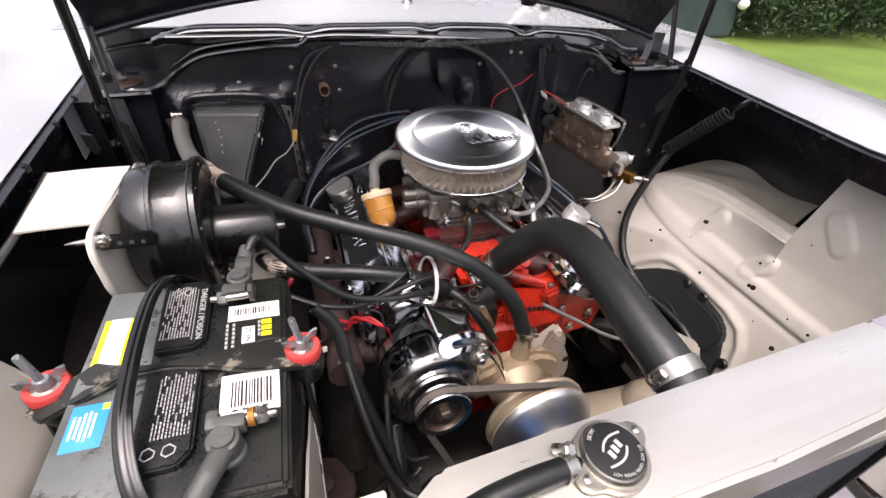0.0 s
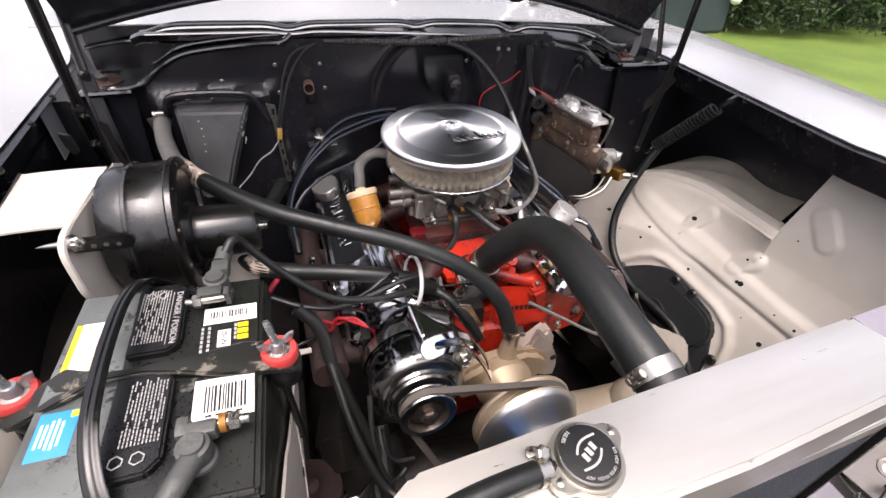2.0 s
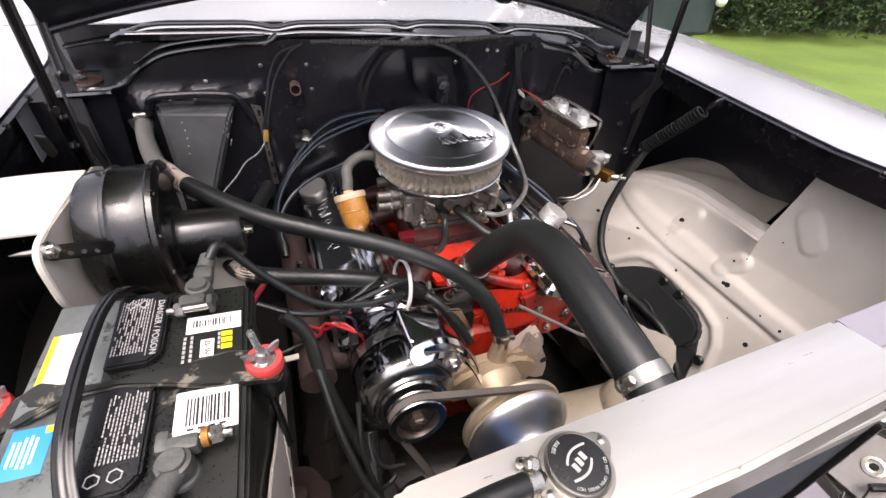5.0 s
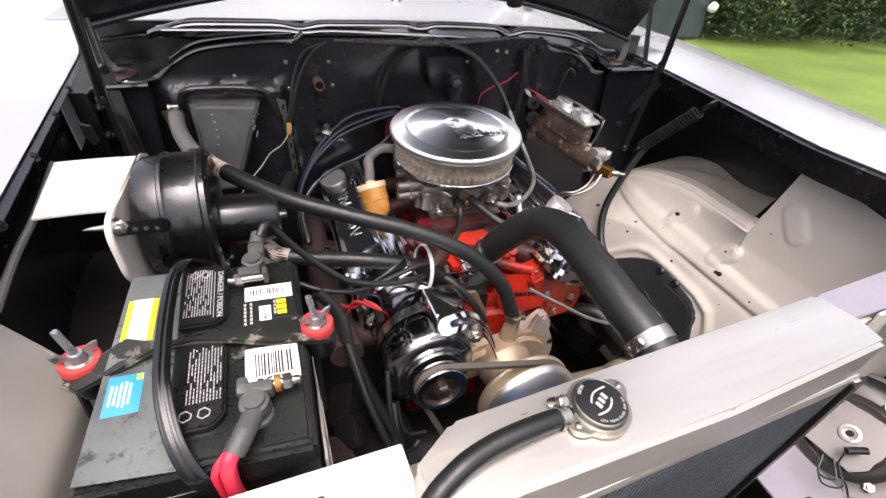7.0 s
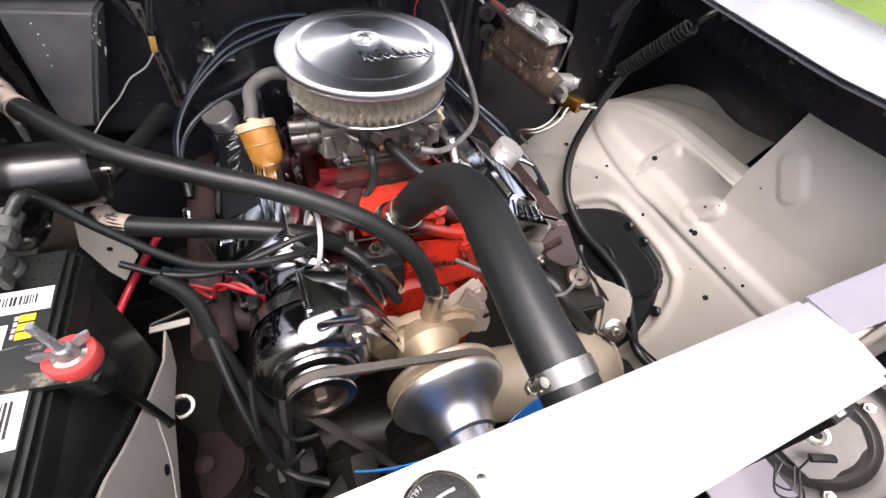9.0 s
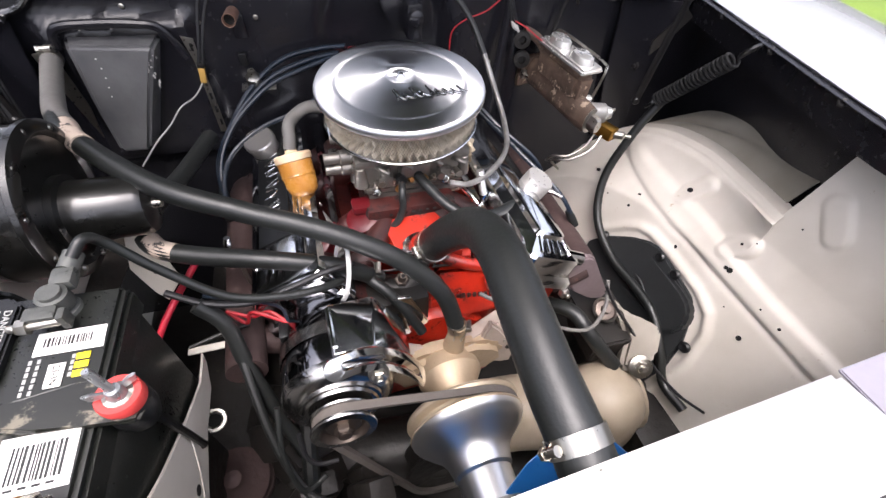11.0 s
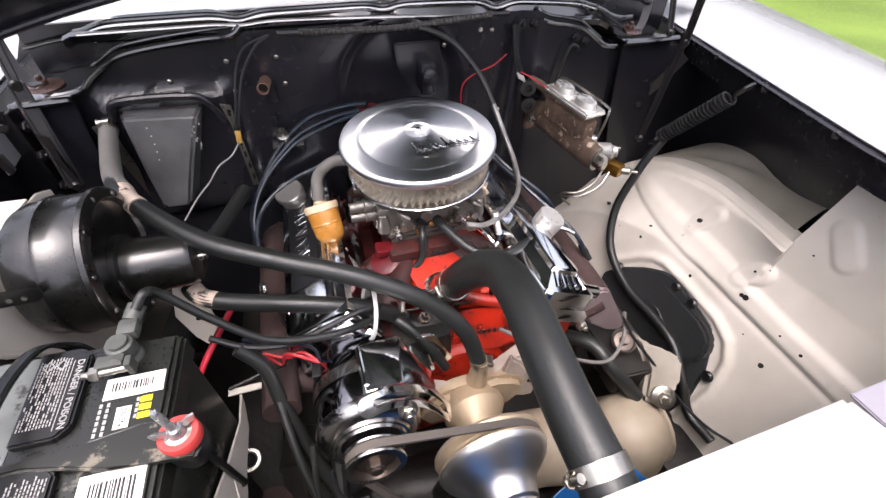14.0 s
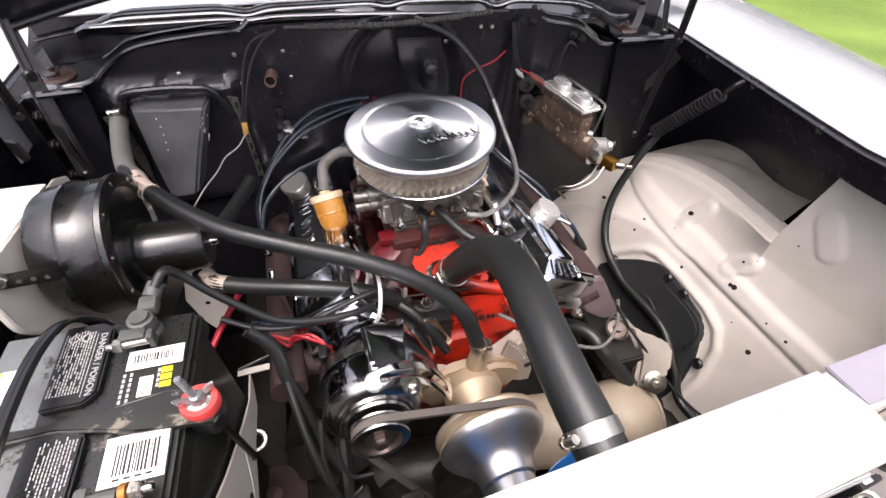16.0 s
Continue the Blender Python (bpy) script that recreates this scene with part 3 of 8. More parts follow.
        # side gusset under the platform
        part("gusset", slab([(X(0.53), 0.90, 0.994), (X(0.66 if side > 0 else 0.612), 0.90, 0.994), (X(0.66 if side > 0 else 0.612), 0.90, 0.55), (X(0.60), 0.90, 0.55), (X(0.545), 0.90, 0.84)], (0, 0.006, 0)), M_BLACK, cowl)

    # the wrap-round windscreen behind
    def screen(u, v):
        a = -1.15 + 2.3 * u
        x = CX + 0.86 * math.sin(a) / math.sin(1.15)
        y = 1.46 + 0.75 * (1 - math.cos(a)) + 0.42 * v
        return x, y, 1.115 + 0.46 * v - 0.035 * (a / 1.15) ** 2
    wsc = thing("windscreen", (CX, 1.5, 1.1), "dark curved windscreen glass in a bright frame", "windscreen")
    part("glass", grid(screen, 40, 10, 0.005), M_GLASS, wsc)
    part("bottom_trim", tube([screen(k / 24, 0) for k in range(25)], 0.012, 8, 2), M_CHROME_DULL, wsc)
    for u in (0, 1):
        part("pillar", tube([screen(u, k / 4) for k in range(5)], 0.018, 8, 2), M_CHROME_DULL, wsc)
    roof = thing("roof", (CX, 2.6, 1.55), "white painted car roof and cabin", "car roof")
    part("roof_panel", grid(lambda u, v: (CX - 0.75 + 1.5 * u, 1.95 + 1.6 * v, 1.58 + 0.07 * math.sin(math.pi * u) - 0.05 * v * v), 16, 8, 0.01), M_WHITE, roof)
    part("cabin_side", box((CX, 3.0, 0.70), (2.05, 2.6, 0.80), 0.12), M_WHITE, roof)
    for x in (0.42, 0.02):
        w = thing("wiper", (CX + x, 1.2, 1.1), "thin black wiper arm resting on the cowl", "wiper")
        part("arm", tube([(CX + x, 1.18, 1.112), (CX + x + 0.06, 1.23, 1.13), (CX + x + 0.28, 1.42, 1.16)], 0.004, 8, 4), M_BLACK, w)
        part("pivot", lathe([(0.014, 0), (0.013, 0.012), (0.008, 0.018)], (CX + x, 1.18, 1.10), (0, -0.1, 1), 16), M_CHROME_DULL, w)


build_cowl()


def build_hood():
    hood = thing("hood", (CX, 0.95, 1.09), "raised car hood with dusty black underside", "hood")
    ang = radians(58)

    def under(u, v, lift=0.0):
        s = -1 + 2 * u
        x = CX + s * (0.600 + 0.03 * v)
        d = 1.12 * v
        crown = 0.05 * (1 - s * s)
        y = 0.945 - d * math.cos(ang) - (crown + lift) * -math.sin(ang) * 0.4
        z = 1.080 - 0.012 * s + d * math.sin(ang) + (crown + lift) * math.cos(ang) + 0.062 * (1 - s * s) * (1 - v)
        return x, y, z
    part("underside", grid(lambda u, v: under(u, v), 30, 24, 0.002), M_BLACK, hood)
    part("outer_skin", grid(lambda u, v: under(u, v, 0.03), 30, 24, 0.002), M_WHITE, hood, "white painted top of the hood")
    for u in (0.3, 0.7):
        part("brace", tube([Vector(under(u, k / 8)) + Vector((0, -0.01, -0.012)) for k in range(9)], 0.02, 10, 2, flat=0.5), M_BLACK, hood)
    for v in (0.95,):
        part("brace", tube([Vector(under(k / 10, v)) + Vector((0, -0.01, -0.012)) for k in range(11)], 0.022, 10, 2, flat=0.6), M_BLACK, hood)
    part("rear_edge", tube([Vector(under(k / 24, 0)) + Vector((0, -0.006, -0.004)) for k in range(25)], 0.006, 10, 2), M_BLACK, hood, "rolled black rear edge")
    def bar(parent, name, p, q, wide, thick, side):
        """A flat pressed arm with folded edges between two points, its broad side to the front."""
        p, q = Vector(p), Vector(q)
        a = (q - p).normalized()
        w = a.cross(Vector((side * 0.55, 1.0, 0))).normalized()
        n = a.cross(w)
        web = slab([p + w * wide, p + w * wide * 0.4 - a * wide * 0.8, p - w * wide * 0.4 - a * wide * 0.8, p - w * wide, q - w * wide, q - w * wide * 0.4 + a * wide * 0.8, q + w * wide * 0.4 + a * wide * 0.8, q + w * wide], n * thick, 0.0008)
        rims = [tube([p + w * k * wide + n * thick, q + w * k * wide + n * thick], thick * 0.9, 8, 2) for k in (-0.9, 0.9)]
        return part(name, join(web, *rims), M_HINGE, parent)
    for side in (-1, 1):
        X = (lambda d: CX + side * d)
        h = part("hinge", slab([(X(0.632), 0.905, 0.985), (X(0.632), 0.91, 0.76), (X(0.632), 0.94, 0.76), (X(0.632), 0.965, 0.985)], (side * 0.005, 0, 0)), M_HINGE, hood, "worn black steel hinge with lever arms")
        if side > 0:
            lever = [(0.790, 0.715, 1.32), (0.834, 0.762, 1.035)], [(0.834, 0.764, 1.045), (0.816, 0.772, 0.832)], [(0.905, 0.945, 1.20), (0.919, 0.898, 1.010)]
        else:
            lever = [(-0.250, 0.690, 1.32), (-0.300, 0.785, 1.010)], [(-0.334, 0.975, 1.16), (-0.316, 0.900, 1.026)], [(-0.316, 0.900, 1.030), (-0.301, 0.850, 0.870)]
        for k, (p, q) in enumerate(lever):
            bar(h, "arm", p, q, 0.0050 if k < 2 else 0.0042 if side > 0 else 0.0105, 0.003, side)
            for c in (p, q):
                part("rivet", lathe([(0.008, -0.003), (0.008, 0.004), (0.005, 0.007)], c, (-side * 0.5, -1, 0), 16), M_HINGE, h)
        # curved foot that carries the hinge on its washer
        part("foot", grid(lambda u, v: (X(0.602 - 0.030 * u * u) + 0.010 * (v - 0.5) * side, 0.955 - 0.03 * u - 0.012 * v, 1.088 - 0.070 * math.sin(u * 1.57)), 10, 3, 0.003), M_GREY, h)
        # ragged link plates low on the hinge
        if side < 0:
            part("link_plate", slab([(-0.318, 0.868, 0.965), (-0.300, 0.862, 0.955), (-0.296, 0.850, 0.915), (-0.288, 0.846, 0.872), (-0.300, 0.846, 0.860), (-0.310, 0.855, 0.900)], (0, 0.004, 0), 0.001), M_HINGE, h)
            part("link_plate", slab([(-0.352, 0.800, 0.968), (-0.338, 0.797, 0.964), (-0.334, 0.795, 0.938), (-0.343, 0.797, 0.930), (-0.350, 0.799, 0.945)], (0.003, 0.006, 0), 0.001), M_HINGE, h)
        else:
            part("link_plate", slab([(0.880, 0.80, 1.00), (0.900, 0.80, 0.985), (0.880, 0.82, 0.93), (0.858, 0.83, 0.90), (0.852, 0.83, 0.93)], (0.002, 0.005, 0), 0.001), M_HINGE, h)
        for y, z in ((0.905, 0.845), (0.91, 0.905), (0.92, 0.955)):
            part("bolt", nut((X(0.628), y, z), (-side, -0.5, 0.1), 0.010, 0.008), M_HINGE, h)
    # counterbalance spring and prop on the far side
    sp = thing("hinge_spring", (0.86, 0.66, 0.86), "black coil spring of the hood hinge", "spring")
    a, b = Vector((0.836, 0.735, 0.850)), Vector((0.862, 0.640, 0.972))
    t, u, v = frame_of(b - a)
    n = 20
    part("coil", tube([a + (b - a) * (k / (n * 10)) + (u * math.cos(k * 0.628) + v * math.sin(k * 0.628)) * 0.0135 for k in range(n * 10 + 1)], 0.0027, 8, 1), M_HOLE, sp)
    part("hook", tube([b + u * 0.015, b + t * 0.012 + u * 0.012, b + t * 0.028 + u * 0.016, b + t * 0.042, b + t * 0.034 - u * 0.016, b + t * 0.018 - u * 0.012], 0.0034, 8, 6), M_HINGE, sp)
    part("hook", tube([a - u * 0.015, a - t * 0.012, a - t * 0.03, a - t * 0.03 + u * 0.012], 0.0034, 8, 4), M_HINGE, sp)


build_hood()


# ---- inner fender panels ----
def wall_x(y, z):
    x = 0.83 + (-0.2 if y > 0.5 else -0.05) * (y - 0.5)
    return x + (0.4 * (z - 0.65) if z < 0.75 else 0.04 + 0.25 * (z - 0.75))


ARCH = [(0.418, 0.799, 0.875), (0.503, 0.790, 0.90), (0.627, 0.786, 0.912), (0.765, 0.752, 0.912), (0.879, 0.680, 0.885), (0.979, 0.560, 0.82)]


ARCH_FINE = spline(ARCH, 16)


def arch_at(y):
    for p, q in zip(ARCH_FINE, ARCH_FINE[1:]):
        if p[0] <= y <= q[0]:
            s = (y - p[0]) / max(1e-6, q[0] - p[0])
            return p[1] + (q[1] - p[1]) * s, p[2] + (q[2] - p[2]) * s
    return (ARCH[0][1], ARCH[0][2]) if y < 0.5 else (ARCH[-1][1], ARCH[-1][2])


def seg_d(p, a, b):
    ax, ay = b[0] - a[0], b[1] - a[1]
    s = max(0, min(1, ((p[0] - a[0]) * ax + (p[1] - a[1]) * ay) / (ax * ax + ay * ay)))
    return math.hypot(p[0] - a[0] - s * ax, p[1] - a[1] - s * ay)


def along(y, line):
    for (a, b), (c, d) in zip(line, line[1:]):
        if c <= y <= a:
            return b + (d - b) * (a - y) / (a - c)
    return line[0][1] if y > line[0][0] else line[-1][1]


CREASE = [(0.95, 0.725), (0.782, 0.697), (0.679, 0.686), (0.548, 0.669), (0.425, 0.660), (0.343, 0.655), (0.10, 0.640)]
LEDGE = [(0.95, 0.735), (0.705, 0.719), (0.585, 0.714), (0.44, 0.702), (0.319, 0.690), (0.10, 0.680)]
BEAD = [(0.650, 0.575), (0.615, 0.612), (0.590, 0.630), (0.560, 0.636), (0.483, 0.626), (0.410, 0.618), (0.366, 0.602), (0.341, 0.572), (0.321, 0.508), (0.318, 0.40)]
PADS = [((0.562, 0.750), (0.577, 0.722)), ((0.415, 0.727), (0.436, 0.705)), ((0.372, 0.855), (0.340, 0.820))]


def ease(v):
    v = max(-1, min(1, v))
    return 0.5 + 0.75 * v - 0.25 * v ** 3


def relief(y, z):
    """How far the pressed steel stands proud: a ledge, a crease, the bead round the flap and three pads."""
    end = ease((0.76 - y) / 0.06)
    d = 0.010 * (1 - ease((z - along(y, LEDGE)) / 0.0075)) * end
    dc = z - along(y, CREASE)
    d -= 0.0045 * math.exp(-(dc / 0.0065) ** 2) + 0.005 * ease(-dc / 0.010)
    d += 0.0075 * math.exp(-(min(seg_d((y, z), a, b) for a, b in zip(BEAD, BEAD[1:])) / 0.0085) ** 2)
    for a, b in PADS:
        d += (0.009 if z < 0.79 else 0.004) * (1 - ease((seg_d((y, z), a, b) - 0.0175) / 0.006)) * (0.35 + 0.65 * ease((z - along(y, LEDGE)) / 0.009))
    return d


def build_wheelhouse():
    root = thing("inner_fender", (0.85, 0.5, 0.3), "cream painted inner fender panel with pressed ribs", "inner fender", "inner fenders")

    def rear(u, v):
        y = 0.410 + 0.560 * u
        zt, xt = arch_at(y)
        if v < 0.72:
            z = 0.30 + (zt - 0.012 - 0.30) * (v / 0.72)
            k = max(0, (z - (zt - 0.12)) / 0.12)
            x = wall_x(y, z) * (1 - k) + (xt - 0.010) * k
            return x - relief(y, z), y, z
        s = (v - 0.72) / 0.28
        return xt - 0.010 + 0.010 * math.sin(min(1, s * 3) * 1.57) + 0.055 * max(0, s - 0.2), y + 0.012 * s, zt - 0.012 * math.cos(min(1, s * 3) * 1.57)

    def front(u, v):
        y = 0.10 + 0.318 * u
        z = 0.30 + (0.955 - 0.30) * v
        cut = 0.0
        if z > 0.80:
            cut = max(0, y - (0.418 - 0.012 * (z - 0.80) / 0.15))
        return wall_x(y, z) - relief(y, z), y - cut, z
    part("rear_panel", grid(rear, 190, 200, 0.002), M_CREAM, root, "", 50)
    part("front_panel", grid(front, 110, 200, 0.002), M_CREAM, root, "", 50)

    def outer(u, v):
        y = 0.43 + 0.55 * u
        zt, xt = arch_at(y)
        return xt + 0.038 + 0.18 * v, y + 0.012 - 0.03 * v, min(0.915, zt - 0.004 + (0.012 + 0.185 * (1 - u) ** 1.6) * math.sin(v * 1.6) - 0.010 * math.exp(-((v - 0.22) / 0.05) ** 2))
    part("wheel_arch", grid(outer, 40, 30, 0.002), M_CREAM_DARK, root, "darker grey-cream wheel arch beyond the panel")
    for y, z, r in ((0.402, 0.684, 0.0050), (0.410, 0.683, 0.0036), (0.566, 0.744, 0.0042), (0.507, 0.644, 0.0034), (0.303, 0.611, 0.0045), (0.642, 0.648, 0.003), (0.762, 0.663, 0.0036), (0.424, 0.728, 0.0022), (0.642, 0.678, 0.002), (0.278, 0.671, 0.0026), (0.319, 0.673, 0.0018), (0.409, 0.742, 0.0016), (0.36, 0.63, 0.0014), (0.70, 0.64, 0.0016), (0.38, 0.80, 0.0015)):
        part("hole", lathe([(r * 1.1, -0.004), (r * 1.1, 0.0015), (r * 0.5, 0.0018)], (wall_x(y, z) - relief(y, z) - 0.0012, y, z), (-1, 0, 0.4), 16), M_HOLE, root)

    # front baffle that closes the corner
    part("front_baffle", slab([(0.60, 0.10, 0.925), (0.93, 0.10, 0.955), (0.90, 0.10, 0.35), (0.62, 0.10, 0.35)], (0, 0.004, 0)), M_CREAM, root)

    cover = thing("rubber_flap", (0.78, 0.45, 0.47), "black rubber splash cover held by push clips", "splash cover")
    outline = [(0.655, 0.535), (0.625, 0.575), (0.585, 0.606), (0.553, 0.622), (0.525, 0.628), (0.406, 0.602), (0.384, 0.583), (0.352, 0.53), (0.334, 0.468), (0.34, 0.38), (0.60, 0.38), (0.64, 0.48)]
    pts = [(wall_x(y, z) - 0.016, y, z) for y, z in outline]
    part("sheet", slab(pts, (0.012, 0, -0.003), 0.003), M_FLAP, cover)
    face = [(0.757, 0.655, 0.530), (0.776, 0.612, 0.578), (0.784, 0.588, 0.598), (0.788, 0.565, 0.608), (0.789, 0.530, 0.611), (0.788, 0.425, 0.607), (0.786, 0.398, 0.601), (0.781, 0.380, 0.590), (0.771, 0.368, 0.566), (0.762, 0.372, 0.542), (0.748, 0.400, 0.508), (0.744, 0.484, 0.500), (0.748, 0.564, 0.510), (0.750, 0.630, 0.515)]
    part("raised_face", slab(face, (0.030, 0, -0.010), 0.006), M_FLAP, cover, "moulded raised face of the rubber cover")
    part("rib", tube([(0.762, 0.46, 0.5435), (0.768, 0.50, 0.5585), (0.766, 0.55, 0.5535)], 0.003, 8, 6, flat=0.5), M_FLAP, cover)
    part("rib", tube([(0.755, 0.43, 0.5265), (0.752, 0.52, 0.5185), (0.752, 0.60, 0.5185)], 0.003, 8, 6, flat=0.5), M_FLAP, cover)
    for y, z in ((0.461, 0.612), (0.508, 0.615), (0.630, 0.570), (0.341, 0.532), (0.36, 0.44)):
        part("push_clip", lathe([(0.0115, 0), (0.0115, 0.004), (0.008, 0.008), (0.004, 0.007)], (wall_x(y, z) - 0.016, y, z), (-1, 0, 0.4), 20), M_PLASTIC, cover)


build_wheelhouse()


def build_left_side():
    root = thing("inner_fender", (-0.3, 0.5, 0.4), "cream painted inner fender panel cut away beside the blower", "inner fender", "inner fenders")
    # top plate with the curved cheek that drops beside the blower
    part("top_plate", grid(lambda u, v: (-0.319 - 0.020 * v + (0.076 + 0.020 * v) * u, 0.490 + 0.152 * v, 0.972 + 0.001 * math.sin(3 * u)), 10, 12, 0.0025), M_CREAM, root)
    edge = [(0.490, 0.972), (0.467, 0.970), (0.453, 0.959), (0.449, 0.930), (0.451, 0.900), (0.480, 0.86), (0.52, 0.80), (0.55, 0.70), (0.69, 0.70), (0.69, 0.955), (0.66, 0.968)]
    part("cheek", slab([(-0.241, y, z) for y, z in edge], (-0.003, 0, 0)), M_CREAM, root)
    part("rolled_edge", tube([(-0.242, y, z) for y, z in edge[:7]], 0.004, 8, 4), M_CREAM, root)
    # lower front panel beside the battery
    part("side_panel", grid(lambda u, v: (-0.338 + 0.050 * min(1, 2.6 * v) ** 0.9 + 0.010 * v, 0.02 + (0.345 - 0.02 * v) * u, 0.978 - 0.02 * u - 0.30 * v), 20, 26, 0.003), M_CREAM, root)
    part("side_edge", tube([(-0.338 + 0.050 * min(1, 2.6 * v) ** 0.9 + 0.010 * v, 0.365 - 0.02 * v, 0.958 - 0.30 * v) for v in (0, 0.15, 0.3, 0.5, 0.75, 1.0)], 0.003, 8, 4), M_CREAM, root)
    part("front_baffle", slab([(-0.345, 0.10, 0.955), (-0.06, 0.10, 0.80), (-0.06, 0.10, 0.40), (-0.345, 0.10, 0.40)], (0, 0.004, 0)), M_CREAM, root)
    part("gusset_plate", slab([(-0.108, 0.57, 0.868), (-0.084, 0.57, 0.845), (-0.086, 0.57, 0.772), (-0.084, 0.57, 0.745), (-0.117, 0.57, 0.700), (-0.127, 0.57, 0.725), (-0.136, 0.57, 0.780)], (0, 0.003, 0)), M_CREAM, root)
    part("plate_hole", lathe([(0.0035, 0), (0.0035, 0.001)], (-0.108, 0.5695, 0.767), (0, -1, 0), 14), M_HOLE, root)
    # dark wheel arch floor behind the battery
    part("wheel_arch", grid(lambda u, v: (-0.60 + 0.40 * u, 0.36 + 0.5 * v, 0.72 + 0.07 * math.sin(math.pi * v) - 0.10 * u), 16, 16, 0.003), M_DUST, root, "dirty black wheel arch")
    part("apron_rib", tube([(-0.42, 0.55 + 0.004 * k, 0.86) for k in range(3)], 0.004, 6, 2), M_BLACK, root)
    for k in range(5):
        part("louver", tube([(-0.40, 0.50 + 0.03 * k, 0.90), (-0.395, 0.50 + 0.03 * k, 0.76)], 0.006, 8, 2), M_BLACK, root)
    stud = solo("sheet_screw", join(lathe([(0.004, 0), (0.003, 0.016), (0.0005, 0.026)], (-0.244, 0.468, 0.962), (-1, 0, 0), 10), lathe([(0.010, 0), (0.010, 0.003), (0.006, 0.006)], (-0.238, 0.468, 0.962), (0.9, -0.4, 0.2), 12)), M_STEEL, "pointed sheet-metal screw through the cream panel", "screw")


build_left_side()


# ---- chassis under the engine ----
def build_chassis():
    root = thing("chassis", (CX, 0.4, 0.25), "cream and greasy steel frame and crossmember below the engine", "chassis")
    part("crossmember", tube([(0.34, 0.36, 0.40), (0.41, 0.355, 0.415), (0.50, 0.33, 0.440), (0.66, 0.32, 0.44)], 0.072, 20, 8), M_TAN, root, "grimy tan painted crossmember")
    part("crossmember", tube([(-0.12, 0.36, 0.42), (0.10, 0.36, 0.40), (0.27, 0.34, 0.40)], 0.06, 20, 8), M_GREASE, root, "dark left half of the crossmember")
    part("crossmember_dome", lathe([(0.001, 0.132), (0.030, 0.128), (0.055, 0.112), (0.070, 0.085), (0.076, 0.03), (0.076, -0.08)], (0.572, 0.300, 0.428), (0.10, 0.05, 1), 40), M_TAN, root, "domed tan crossmember end")
    part("side_rail", box((0.70, 0.55, 0.36), (0.10, 1.3, 0.10), 0.012), M_GREASE, root)
    part("side_rail", box((-0.12, 0.55, 0.36), (0.10, 1.3, 0.10), 0.012), M_GREASE, root)
    part("floor_shield", box((CX, 0.55, 0.24), (1.3, 1.3, 0.01), 0.0), M_GREASE, root)
    part("upper_arm", slab([(0.622, 0.432, 0.640), (0.643, 0.402, 0.622), (0.676, 0.382, 0.615), (0.696, 0.358, 0.608), (0.672, 0.322, 0.582), (0.628, 0.310, 0.562), (0.600, 0.328, 0.562), (0.628, 0.364, 0.592)], (0.004, 0.012, -0.035), 0.008), M_ARM, root, "pale steering arm casting")
    part("arm_bolt", join(lathe([(0.021, 0), (0.021, 0.006), (0.017, 0.008)], (0.633, 0.318, 0.570), (-0.3, -0.6, 0.7), 24), nut((0.630, 0.313, 0.576), (-0.3, -0.6, 0.7), 0.011, 0.010)), M_STEEL, root)
    part("steering_box", lathe([(0.05, 0), (0.055, 0.02), (0.055, 0.10), (0.04, 0.12), (0.02, 0.15)], (0.60, 0.50, 0.45), (0, -0.3, 1), 24), M_GREASE, root)
    part("mount_washer", lathe([(0.024, 0), (0.024, 0.003), (0.020, 0.004), (0.018, 0.002), (0.009, 0.003), (0.008, 0.012)], (0.605, 0.42, 0.615), (-0.1, -0.35, 1), 28), M_NUT, root, "worn washer on the engine mount")
    part("washer_ring", lathe([(0.019, 0.003), (0.0225, 0.0055), (0.0245, 0.003)], (0.605, 0.42, 0.615), (-0.1, -0.35, 1), 28, False, False), M_STEEL, root)
    part("mount_bracket", slab([(0.56, 0.36, 0.60), (0.66, 0.36, 0.59), (0.66, 0.52, 0.60), (0.56, 0.52, 0.61)], (0, 0, -0.06), 0.004), M_GREASE, root)
    part("drag_link", tube([(0.50, 0.48, 0.60), (0.54, 0.43, 0.62), (0.56, 0.38, 0.60), (0.60, 0.34, 0.55)], 0.014, 12, 6), M_RUBBER, root)
    part("steel_eye", lathe([(0.0100, 0.000), (0.0130, 0.004), (0.0175, 0.004), (0.0185, 0.000), (0.0160, -0.004)], (-0.089, 0.424, 0.563), (0.25, -0.35, 0.9), 30, False, False), M_STEEL, root, "bright steel eye beside the tray")
    part("eye_bore", lathe([(0.0112, 0.0), (0.0112, 0.001)], (-0.089, 0.4245, 0.561), (0.25, -0.35, 0.9), 24), M_HOLE, root)
    part("spring_perch", lathe([(0.050, -0.060), (0.050, -0.048), (0.044, -0.046), (0.050, -0.044), (0.050, -0.034), (0.044, -0.031), (0.049, -0.028), (0.047, -0.014), (0.036, -0.006), (0.018, 0.004), (0.012, 0.016), (0.004, 0.020)], (-0.060, 0.330, 0.550), (0.1, -0.2, 1), 36), M_EXH, root, "dull brown spring perch")
    # greasy lumps under the alternator side
    for k in range(22):
        rng = random.Random(60 + k)
        x, y, z = -0.02 + 0.16 * rng.random(), 0.20 + 0.3 * rng.random(), 0.40 + 0.14 * rng.random()
        part("casting", box((x, y, z), (0.03 + 0.05 * rng.random(), 0.03 + 0.05 * rng.random(), 0.03 + 0.05 * rng.random()), 0.006, Euler((rng.random(), rng.random(), rng.random())).to_matrix().to_4x4()), M_GREASE, root)
